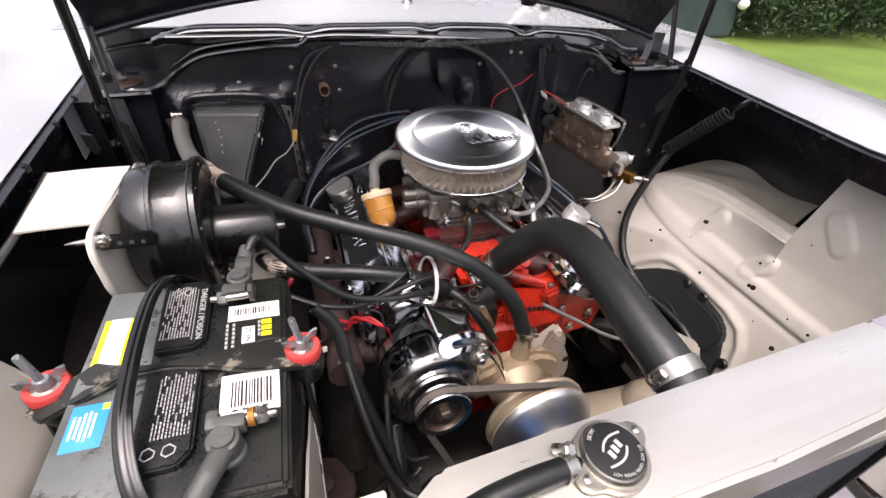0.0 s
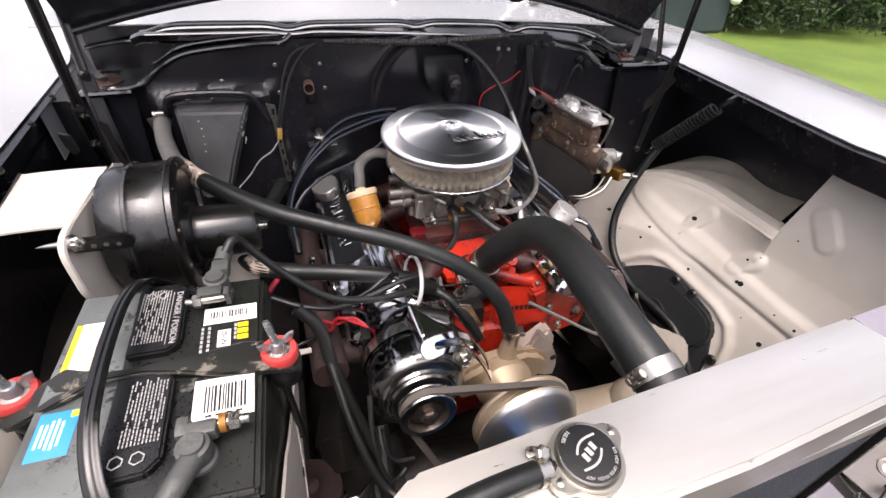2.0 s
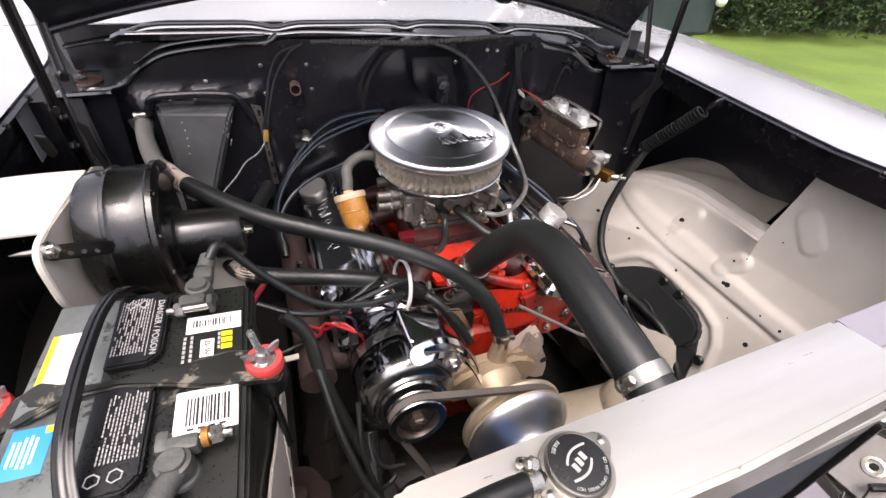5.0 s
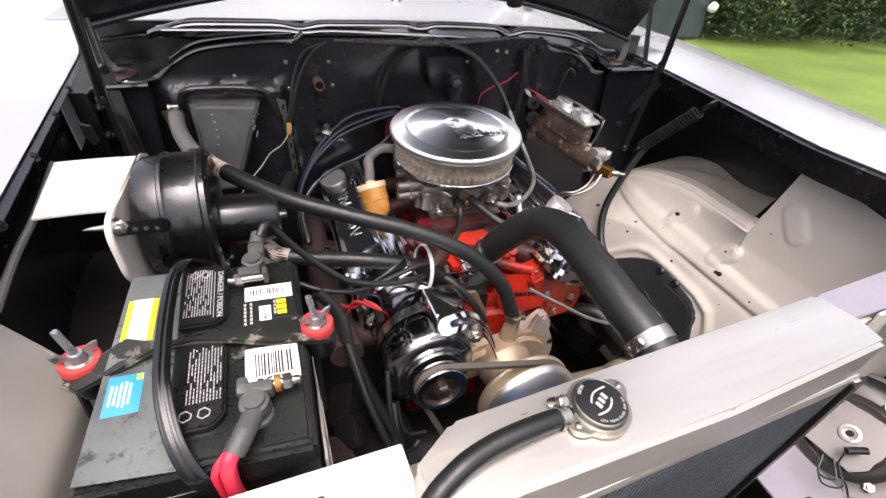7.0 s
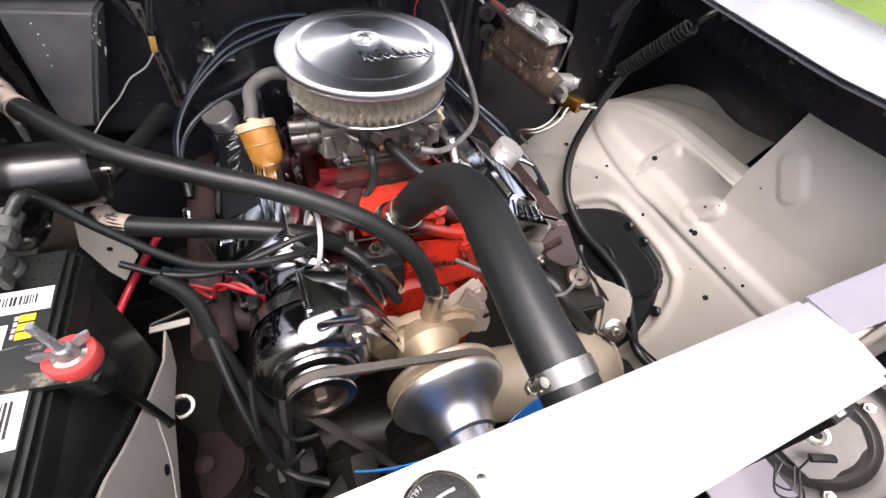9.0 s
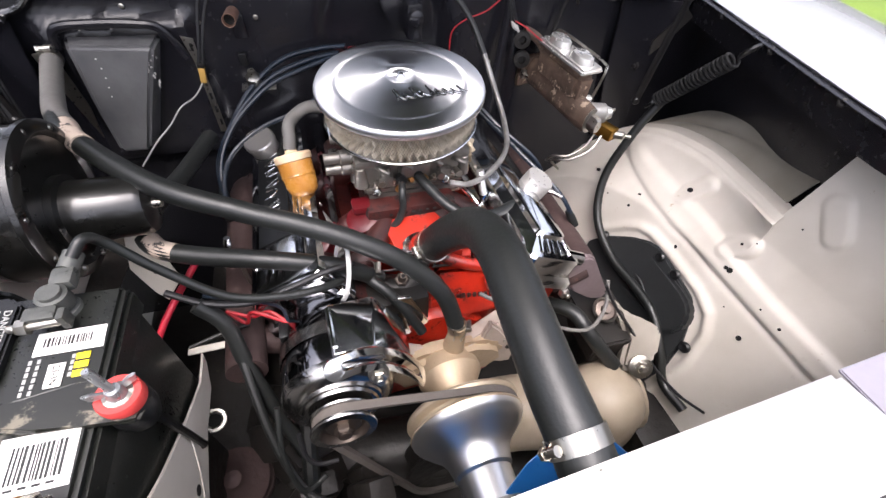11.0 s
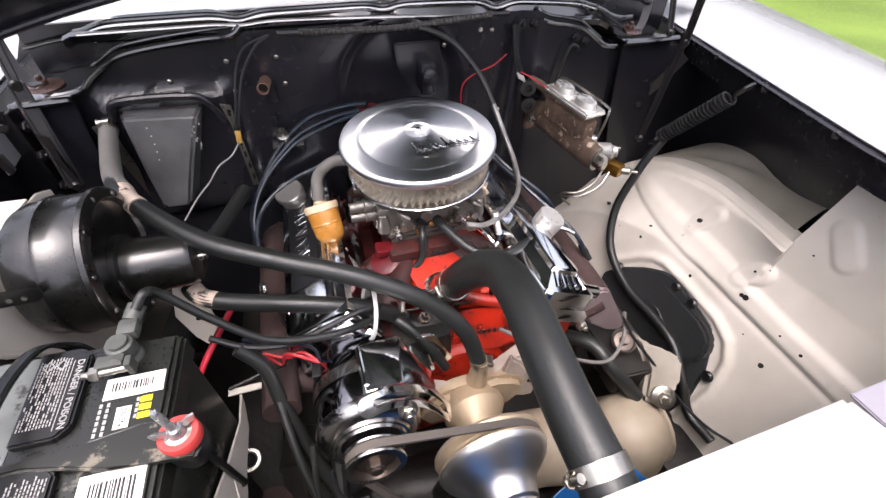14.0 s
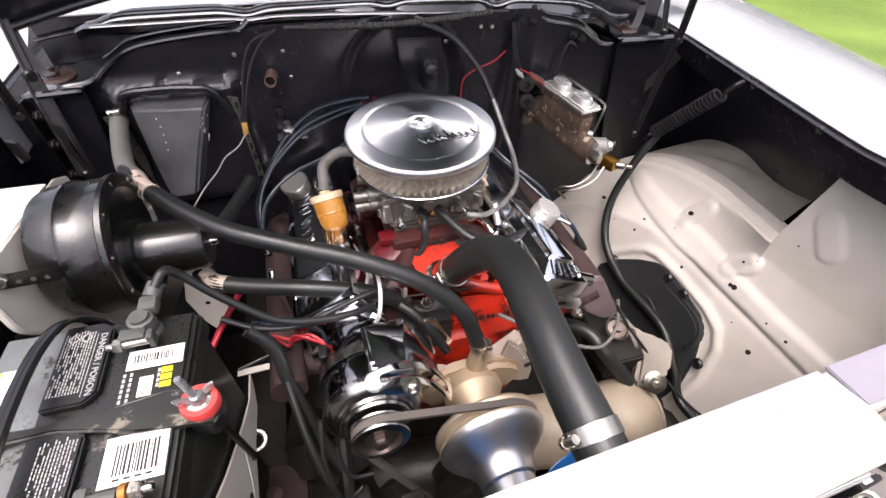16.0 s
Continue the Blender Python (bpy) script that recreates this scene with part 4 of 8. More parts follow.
    part("drop_link", tube([(0.06, 0.36, 0.62), (0.05, 0.28, 0.56), (0.04, 0.2, 0.47)], 0.012, 10, 6), M_RUBBER, root)


build_chassis()


# ---- radiator ----
def build_radiator():
    r = thing("radiator", (0.30, 0.10, 0.40), "brushed aluminium radiator with welded top tank", "radiator")
    zt, zb = 0.936, 0.872
    outline = [(0.010, 0.066), (0.010, 0.108), (0.051, 0.1345), (0.30, 0.141), (0.541, 0.147), (0.548, 0.100), (0.540, 0.067), (0.30, 0.060)]
    tank = slab([(x, y, zt) for x, y in outline], (0, 0, zb - zt), 0.005)
    part("top_tank", tank, M_RAD, r, "", 40)
    part("weld_seam", tube([(0.016 + 0.534 * k / 90, 0.0625 + 0.004 * k / 90, zb + 0.001) for k in range(91)], 0.0020, 8, 1, ribs=0.12), M_RAD, r)
    part("header_plate", box((0.281, 0.1005, zb - 0.011), (0.532, 0.075, 0.022), 0.002), M_RAD, r)
    part("bottom_tank", box((0.285, 0.10, 0.44), (0.54, 0.07, 0.07), 0.01), M_RAD, r)
    for x in (0.022, 0.546):
        part("side_plate", box((x, 0.10, 0.66), (0.012, 0.08, 0.42), 0.002), M_RAD, r)
    # core: tubes with fins between
    core = part("core", box((0.285, 0.10, 0.66), (0.50, 0.030, 0.41), 0.0), M_FINS, r, "dark radiator core")
    for k in range(71):
        part("core_tube", box((0.04 + 0.0070 * k, 0.092, 0.66), (0.0016, 0.056, 0.41), 0.0), M_FINS, r)
    fins = bmesh.new()
    for k in range(70):
        x0 = 0.0409 + 0.0070 * k
        for j in range(60):
            z = 0.80 + 0.0011 * j
            vs = [fins.verts.new(p) for p in ((x0, 0.066, z), (x0 + 0.0052, 0.066, z + 0.0005), (x0 + 0.0052, 0.085, z + 0.0005), (x0, 0.085, z))]
            fins.faces.new(vs)
    tagged(part("fin_pack", fins, M_FINS, r), kind="stuff")
    # filler neck and cap
    PX, PY = 0.1745, 0.1026
    part("filler_neck", lathe([(0.022, -0.012), (0.022, 0.001), (0.0255, 0.002), (0.0255, 0.0035), (0.022, 0.004)], (PX, PY, zt), (0, 0, 1), 40), M_RAD, r)
    zc = zt + 0.001
    rim = []
    for k in range(96):
        a = 2 * math.pi * k / 96
        d = abs((a - radians(20) + math.pi / 2) % math.pi - math.pi / 2)
        lobe = 0.5 + 0.5 * math.cos(min(1, d / 0.46) * math.pi)
        rim.append((PX + (0.0272 + 0.0095 * lobe ** 0.6) * math.cos(a), PY + (0.0272 + 0.0095 * lobe ** 0.6) * math.sin(a), zc))
    cap = part("cap", join(slab(rim, (0, 0, 0.0075), 0.0022), lathe([(0.0242, 0.005), (0.0240, 0.0095), (0.0230, 0.0120), (0.0220, 0.0128), (0.0214, 0.0122)], (PX, PY, zc), (0, 0, 1), 56)), M_STEEL, r, "steel filler cap with two ears and a black printed disc")
    part("disc", lathe([(0.0212, 0.0), (0.0212, 0.0007), (0.015, 0.0012), (0.001, 0.0014)], (PX, PY, zc + 0.0122), (0, 0, 1), 56), M_PLASTIC, cap, "black printed disc")
    for a in (20, 200):
        d = Vector((math.cos(radians(a)), math.sin(radians(a)), 0))
        part("rivet", lathe([(0.003, 0), (0.003, 0.001), (0.001, 0.0016)], Vector((PX, PY, zc + 0.0073)) + d * 0.0305, (0, 0, 1), 14), M_STEEL, cap)
    # emblem as plain strokes: two sweeping arcs round three bars
    zl = zc + 0.0138
    upright = Matrix.Translation((PX, PY, zl)) @ Matrix.Rotation(radians(212), 4, "Z")
    for sgn in (-1, 1):
        arc = [(sgn * (0.0150 - 0.0230 * t), sgn * (0.0030 + 0.0052 * math.sin(t * 2.6)), 0.0) for t in [k / 10 for k in range(11)]]
        part("emblem_arc", moved(tube(arc, 0.0009, 6, 2, flat=0.35), upright), M_PRINT, cap)
    for k, x in enumerate((-0.0055, 0.0, 0.0055)):
        part("emblem_bar", box((0, 0, 0), (0.0034, 0.0062, 0.0005), 0.0, upright @ Matrix.Translation((x, 0, 0)) @ Matrix.Rotation(radians(-14), 4, "Z")), M_PRINT, cap)
    for text, a0, a1, size, up in (("16LBS", 112, 140, 0.0044, -1), ("DO NOT OPEN WHEN HOT", -12, -128, 0.0031, 1)):
        for k, ch in enumerate(text):
            if ch != " ":
                a = a0 + (a1 - a0) * k / (len(text) - 1)
                part("lettering", letters(ch, size, Matrix.Translation((PX, PY, zl)) @ Matrix.Rotation(radians(a - 90 * up), 4, "Z") @ Matrix.Translation((0, 0.0188 * up, 0))), M_PRINT, cap)
    # overflow hose
    h = thing("overflow_hose", (0.05, 0.06, 0.9), "black overflow hose clamped to the filler neck", "hose")
    part("nipple", lathe([(0.007, 0), (0.007, 0.022)], (0.154, 0.105, zt - 0.004), (-1, 0.0, 0), 16), M_RAD, h)
    part("tubing", tube([(0.149, 0.105, zt + 0.000), (0.130, 0.104, zt + 0.006), (0.099, 0.102, zt + 0.0095), (0.067, 0.0985, zt + 0.0095), (0.038, 0.091, zt + 0.007), (0.010, 0.078, zt - 0.006), (-0.012, 0.058, zt - 0.05), (-0.02, 0.045, zt - 0.14)], 0.0086, 14, 8), M_RUBBER, h)
    clamp(h, (0.138, 0.1045, zt + 0.004), (1, 0.04, -0.2), 0.0089, 0.010, (0, 0.9, 0.6))

    sup = thing("core_support", (CX, 0.11, 0.5), "cream painted radiator support panel", "radiator support")
    part("top_rail", slab([(-0.33, 0.155, 0.893), (-0.10, 0.150, 0.897), (0.012, 0.147, 0.900), (0.014, 0.095, 0.900), (0.0, 0.0, 0.895), (-0.33, 0.0, 0.885)], (0, 0, -0.004), 0.0012), M_CREAM, sup, "cream rail with a round bolt hole")
    part("rail_hole", lathe([(0.0045, 0), (0.0045, 0.001)], (-0.060, 0.122, 0.8985), (0, 0, 1), 20), M_HOLE, sup)
    part("top_rail", slab([(0.556, 0.150, 0.925), (0.80, 0.155, 0.93), (0.86, 0.15, 0.935), (0.86, 0.105, 0.935), (0.64, 0.105, 0.928), (0.556, 0.108, 0.925)], (0, 0, -0.004), 0.0012), M_WHITE_SHADED, sup)
    part("side_post", box((-0.008, 0.12, 0.66), (0.02, 0.06, 0.46), 0.004), M_CREAM, sup)
    part("side_post", box((0.588, 0.12, 0.66), (0.05, 0.03, 0.50), 0.004), M_CREAM, sup)
    # condenser rail in front of the core
    rail = thing("core_guard", (0.5, 0.05, 0.6), "dark steel guard strip along the radiator side", "guard strip")
    part("strip", slab([(0.533, 0.057, 0.869), (0.564, 0.059, 0.869), (0.564, 0.059, 0.45), (0.533, 0.057, 0.45)], (0, 0.006, 0), 0.0015), M_HINGE, rail)


build_radiator()


# ---- engine ----
def build_engine():
    e = thing("engine_block", (CX, 0.62, 0.35), "orange painted V8 engine block with worn enamel", "engine")
    part("block", box((CX, 0.68, 0.52), (0.30, 0.42, 0.30), 0.02), M_ORANGE, e)
    part("timing_cover", lathe([(0.105, 0), (0.105, 0.012), (0.098, 0.022), (0.04, 0.026)], (CX, 0.468, 0.58), (0, -1, 0), 40), M_ORANGE, e)
    part("front_plate", slab([(0.165, 0.462, 0.50), (0.165, 0.462, 0.66), (0.205, 0.462, 0.700), (0.345, 0.462, 0.710), (0.385, 0.462, 0.68), (0.385, 0.462, 0.50)], (0, 0.02, 0), 0.004), M_ORANGE, e)
    for side in (-1, 1):
        X = (lambda d: CX + side * d)
        head = slab([(X(0.085), 0.452, 0.735), (X(0.165), 0.452, 0.765), (X(0.235), 0.452, 0.70), (X(0.215), 0.452, 0.62), (X(0.13), 0.452, 0.61)], (0, 0.44, 0), 0.006)
        part("cylinder_head", head, M_ORANGE if side > 0 else M_GRIMY_SHADED, e, "" if side > 0 else "grimy cylinder head in shaded dark red")
        for d, z in ((0.125, 0.70), (0.19, 0.675), (0.155, 0.645)):
            part("bolt", nut((X(d), 0.451, z), (0, -1, 0), 0.009, 0.006), M_STEEL, e)
    for k in range(6):
        part("cast_rib", tube([(0.25 + 0.012 * k, 0.4605, 0.690), (0.24 + 0.016 * k, 0.4605, 0.72)], 0.0018, 8, 2), M_ORANGE, e)

    im = thing("intake_manifold", (CX, 0.66, 0.72), "orange painted intake manifold with cast front pad", "manifold")
    part("plenum", box((CX, 0.70, 0.775), (0.15, 0.24, 0.06), 0.012), M_GRIMY_SHADED, im)
    part("front_pad", slab([(0.225, 0.505, 0.765), (0.345, 0.490, 0.760), (0.375, 0.56, 0.785), (0.345, 0.625, 0.797), (0.215, 0.625, 0.797), (0.208, 0.57, 0.785)], (0, 0, -0.04), 0.014), M_ORANGE, im)
    for side in (-1, 1):
        for y in (0.53, 0.62, 0.76, 0.85):
            part("runner", tube([(CX + side * 0.04, y * 0.6 + 0.28, 0.772), (CX + side * 0.09, y, 0.755), (CX + side * 0.150, y, 0.715)], 0.021, 14, 5), M_GRIMY_SHADED, im, "grimy runner in shaded dark red")
        for y in (0.50, 0.60, 0.70, 0.80):
            part("bolt", nut((CX + side * 0.125, y, 0.768), (side * 0.4, 0, 1), 0.008, 0.006), M_DARKRED, im)
    for k in range(7):
        part("cast_mark", box((0.235 + 0.012 * k, 0.59, 0.7965), (0.007, 0.004 + 0.003 * (k % 2), 0.002), 0.0006), M_GREASE, im, "raised casting mark")
        part("cast_mark", box((0.238 + 0.012 * k, 0.578, 0.7955), (0.006, 0.004, 0.002), 0.0006), M_GREASE, im)
    # bosses, bolts and a ribbed neck on the front casting
    for x, y, z, r in ((0.378, 0.474, 0.738, 0.011), (0.345, 0.520, 0.770, 0.013)):
        part("boss", lathe([(r * 1.15, -0.02), (r, 0.004), (r * 0.9, 0.007), (r * 0.5, 0.0075)], (x, y, z), (0.1, -0.75, 0.65), 20), M_ORANGE, im)
        part("bolt", nut((x, y - 0.004, z + 0.006), (0.1, -0.75, 0.65), 0.006 + 0.1 * (r - 0.012), 0.006), M_GRIMY_SHADED if r > 0.0135 else M_STEEL, im)
    part("front_web", slab([(0.290, 0.478, 0.752), (0.385, 0.474, 0.738), (0.418, 0.458, 0.695), (0.400, 0.446, 0.668), (0.330, 0.444, 0.668), (0.292, 0.452, 0.690)], (0, 0.010, -0.012), 0.004), M_ORANGE, im)
    for k in range(7):
        part("cast_mark", box((0.318 + 0.0095 * k, 0.459 - 0.0006 * k, 0.7085 - 0.0012 * k), (0.006, 0.003, 0.010), 0.0008, Matrix.Rotation(-0.15, 4, "Y")), M_GRIMY_SHADED, im)
    part("neck_web", tube([(0.30, 0.50, 0.765), (0.33, 0.485, 0.758), (0.37, 0.48, 0.745), (0.41, 0.49, 0.735)], 0.010, 12, 6), M_ORANGE, im)
    part("gasket_line", tube([(0.20, 0.500, 0.757), (0.26, 0.494, 0.756), (0.34, 0.486, 0.752), (0.40, 0.50, 0.735)], 0.0022, 8, 6), M_GREASE, im, "dark gasket edge")
    # coolant outlet and sender at the front
    part("water_port", tube([(0.180, 0.512, 0.722), (0.205, 0.494, 0.722), (0.240, 0.486, 0.722), (0.275, 0.500, 0.730)], 0.023, 16, 6), M_GREASE, im, "brown cast coolant crossover")
    part("sender", join(nut((0.2315, 0.486, 0.742), (0.1, -0.35, 1), 0.0115, 0.008), lathe([(0.0065, 0.008), (0.0065, 0.014), (0.0045, 0.020)], (0.2315, 0.486, 0.742), (0.1, -0.35, 1), 14)), M_NUT, im, "dull hexagonal temperature sender")
    part("sender_bore", lathe([(0.0030, 0.0202), (0.0030, 0.0206)], (0.2315, 0.486, 0.742), (0.1, -0.35, 1), 12), M_HOLE, im)
    part("thermostat_housing", lathe([(0.036, 0.0), (0.036, 0.008), (0.029, 0.014), (0.024, 0.03), (0.0225, 0.045)], (0.273, 0.522, 0.752), (0.12, -0.5, 0.85), 30), M_CHROME_DULL, im, "chromed thermostat housing")
    for d in (-0.032, 0.032):
        part("bolt", nut((0.273 + d, 0.520, 0.762), (0, -0.3, 1), 0.008, 0.008), M_CHROME_DULL, im)
    part("dark_casting", box((0.205, 0.476, 0.700), (0.130, 0.060, 0.080), 0.016), M_GREASE, im, "oily dark casting")
    part("bypass_hose", tube([(0.185, 0.470, 0.778), (0.205, 0.452, 0.765), (0.228, 0.432, 0.735), (0.247, 0.415, 0.700)], 0.008, 14, 8), M_RUBBER, im, "short black bypass hose")
    part("chrome_bracket", slab([(0.205, 0.440, 0.765), (0.235, 0.438, 0.760), (0.262, 0.428, 0.700), (0.250, 0.428, 0.690), (0.225, 0.432, 0.715)], (0, 0.006, 0), 0.002), M_CHROME, im, "chromed mounting bracket")
    part("chrome_bracket", slab([(0.190, 0.452, 0.725), (0.225, 0.445, 0.715), (0.235, 0.435, 0.665), (0.205, 0.440, 0.660)], (0, 0.006, 0), 0.002), M_CHROME, im)
    part("port_boss", lathe([(0.028, 0), (0.028, 0.02), (0.02, 0.024)], (0.20, 0.60, 0.765), (-0.3, -0.2, 1), 24), M_DARKRED, im)
    part("coil_bracket", box((0.205, 0.61, 0.797), (0.05, 0.030, 0.014), 0.005), M_DARKRED, im)


build_engine()


def build_valve_cover(side):
    cx = CX + side * 0.190
    root = thing("valve_cover", (cx, 0.66, 0.73), "chromed valve cover with raised panel and ribs", "valve cover", "valve covers")
    tilt = Matrix.Translation((cx, 0.665, 0.765)) @ Matrix.Rotation(radians(side * 24), 4, "Y")
    body = bmesh.new()
    P = [(0.070, 0.245, -0.030), (0.068, 0.243, -0.020), (0.060, 0.236, -0.012), (0.058, 0.233, 0.026), (0.052, 0.227, 0.034), (0.044, 0.219, 0.036)]
    if side < 0:
        P = [(a, b - 0.010, z) for a, b, z in P]
        tilt = Matrix.Translation((0, 0.022, 0)) @ tilt
    if side > 0:
        P = [(0.062, 0.245, -0.030), (0.061, 0.243, -0.020), (0.054, 0.236, -0.012), (0.052, 0.234, 0.016), (0.049, 0.231, 0.021), (0.030, 0.200, 0.031), (0.027, 0.197, 0.038), (0.024, 0.194, 0.040)]
        cx -= 0.009
        tilt = Matrix.Translation((-0.009, 0, 0)) @ tilt
    rings = []
    for a, b, z in P:
        ring = []
        r = 0.012
        for qx, qy, st in ((1, 1, 0), (-1, 1, 90), (-1, -1, 180), (1, -1, 270)):
            for k in range(5):
                t = radians(st + 22.5 * k)
                ring.append(body.verts.new((qx * (a - r) + r * math.cos(t), qy * (b - r) + r * math.sin(t), z)))
        rings.append(ring)
    n = len(rings[0])
    for p, q in zip(rings, rings[1:]):
        for k in range(n):
            body.faces.new((p[k], p[(k + 1) % n], q[(k + 1) % n], q[k]))
    body.faces.new(rings[-1])
    bmesh.ops.recalc_face_normals(body, faces=body.faces)
    part("shell", moved(body, tilt), M_CHROME, root, "polished chrome shell", 30)
    if side < 0:
        part("top_panel", box((0, 0, 0), (0.054, 0.33, 0.002), 0.0008, tilt @ Matrix.Translation((-0.010, 0.04, 0.0375))), M_PLASTIC, root, "gloss black inset panel")
        for x in (0.026, 0.036):
            part("bright_rail", tube([tilt @ Vector((x, -0.19, 0.038)), tilt @ Vector((x, 0.20, 0.038))], 0.0032, 10, 2), M_CHROME, root)
    # emblem script as plain raised strokes
    for k in range(7 if side < 0 else 0):
        y = 0.10 - 0.028 * k
        pts = [tilt @ Vector((-0.010 + 0.013 * math.sin(t * 1.9 + k * 1.3), y + 0.010 * math.cos(t), 0.0390)) for t in (0, 1.0, 2.0, 3.0, 4.0, 5.2)]
        part("emblem_stroke", tube(pts, 0.0009, 6, 4), M_CHROME, root)
    for k in range(4):
        for j in (-1, 1):
            part("hold_down_bolt", join(lathe([(0.009, 0), (0.009, 0.002)], tilt @ Vector((j * 0.056, -0.20 + 0.13 * k, -0.018)), tilt.to_3x3() @ Vector((0, 0, 1)), 14), lathe([(0.0045, 0), (0.004, 0.012), (0.002, 0.030)], tilt @ Vector((j * 0.056, -0.20 + 0.13 * k, -0.016)), tilt.to_3x3() @ Vector((0, 0, 1)), 10)), M_CHROME, root)
    # fanned ribs at the front end
    for k in range(5):
        part("rib", tube([tilt @ Vector((-0.03 + 0.015 * k, -0.222, 0.030 if side < 0 else 0.024)), tilt @ Vector((-0.02 + 0.010 * k, -0.17, 0.0375))], 0.003, 8, 2), M_CHROME, root)
    return root


build_valve_cover(-1)
build_valve_cover(1)


M_CAP = mat("bright_satin_cap", "dddbd6", "cfcdc8", 0.30, 0.6, bump=0.03, rvar=0.06)


def build_breathers():
    a = thing("oil_filler_cap", (0.055, 0.80, 0.78), "chrome push-in oil cap on the valve cover", "oil cap")
    ax = Vector((-0.25, -0.22, 0.94)).normalized()
    base = Vector((0.046, 0.795, 0.826)) - ax * 0.046
    part("cap", lathe([(0.018, -0.03), (0.020, 0.0), (0.0245, 0.001), (0.0255, 0.004), (0.0255, 0.034), (0.028, 0.036), (0.028, 0.043), (0.026, 0.0455), (0.001, 0.046)], base, ax, 40), M_SATIN, a)
    part("band", lathe([(0.0262, 0.016), (0.0262, 0.020)], base, ax, 40, False, False), M_CHROME, a)
    part("pin", tube([(0.082, 0.795, 0.80), (0.088, 0.79, 0.825), (0.092, 0.785, 0.832)], 0.003, 8, 4), M_CHROME_DULL, a)
    b = thing("valve_breather", (0.49, 0.61, 0.76), "chrome breather cap with a hose nipple", "breather")
    ax = Vector((0.42, -0.16, 0.90)).normalized()
    c = Vector((0.512, 0.600, 0.806)) - ax * 0.044
    part("cap", lathe([(0.014, -0.03), (0.015, 0.0), (0.0250, 0.001), (0.0262, 0.004), (0.0262, 0.041), (0.0250, 0.044), (0.001, 0.0445)], c, ax, 44), M_CAP, b, "satin chrome cap")
    part("nipple", tube([c + Vector((0.022, -0.012, 0.016)), c + Vector((0.040, -0.022, 0.014)), c + Vector((0.055, -0.032, 0.008))], 0.004, 10, 4), M_CHROME_DULL, b)
    h = thing("breather_hose", (0.40, 0.56, 0.82), "grey rubber breather hose to the carburetor", "hose")
    part("tubing", tube([(0.478, 0.580, 0.790), (0.448, 0.560, 0.796), (0.405, 0.535, 0.805), (0.36, 0.525, 0.812), (0.325, 0.545, 0.822), (0.300, 0.585, 0.836), (0.290, 0.61, 0.84)], 0.0085, 12, 8), M_RUBBER, h)
    h2 = thing("vacuum_hose", (0.25, 0.58, 0.8), "short black vacuum hose below the carburetor", "hose")
    part("tubing", tube([(0.262, 0.605, 0.838), (0.258, 0.585, 0.828), (0.255, 0.575, 0.80), (0.235, 0.57, 0.775), (0.20, 0.575, 0.765)], 0.006, 12, 8), M_RUBBER, h2)
    for p, q in (((0.262, 0.612, 0.842), (-0.1, -1, 0.1)), ((0.290, 0.618, 0.842), (0, -1, 0.1))):
        part("sleeve", lathe([(0.0085, 0), (0.0085, 0.012)], p, q, 16), M_PLASTIC, h2)


build_breathers()


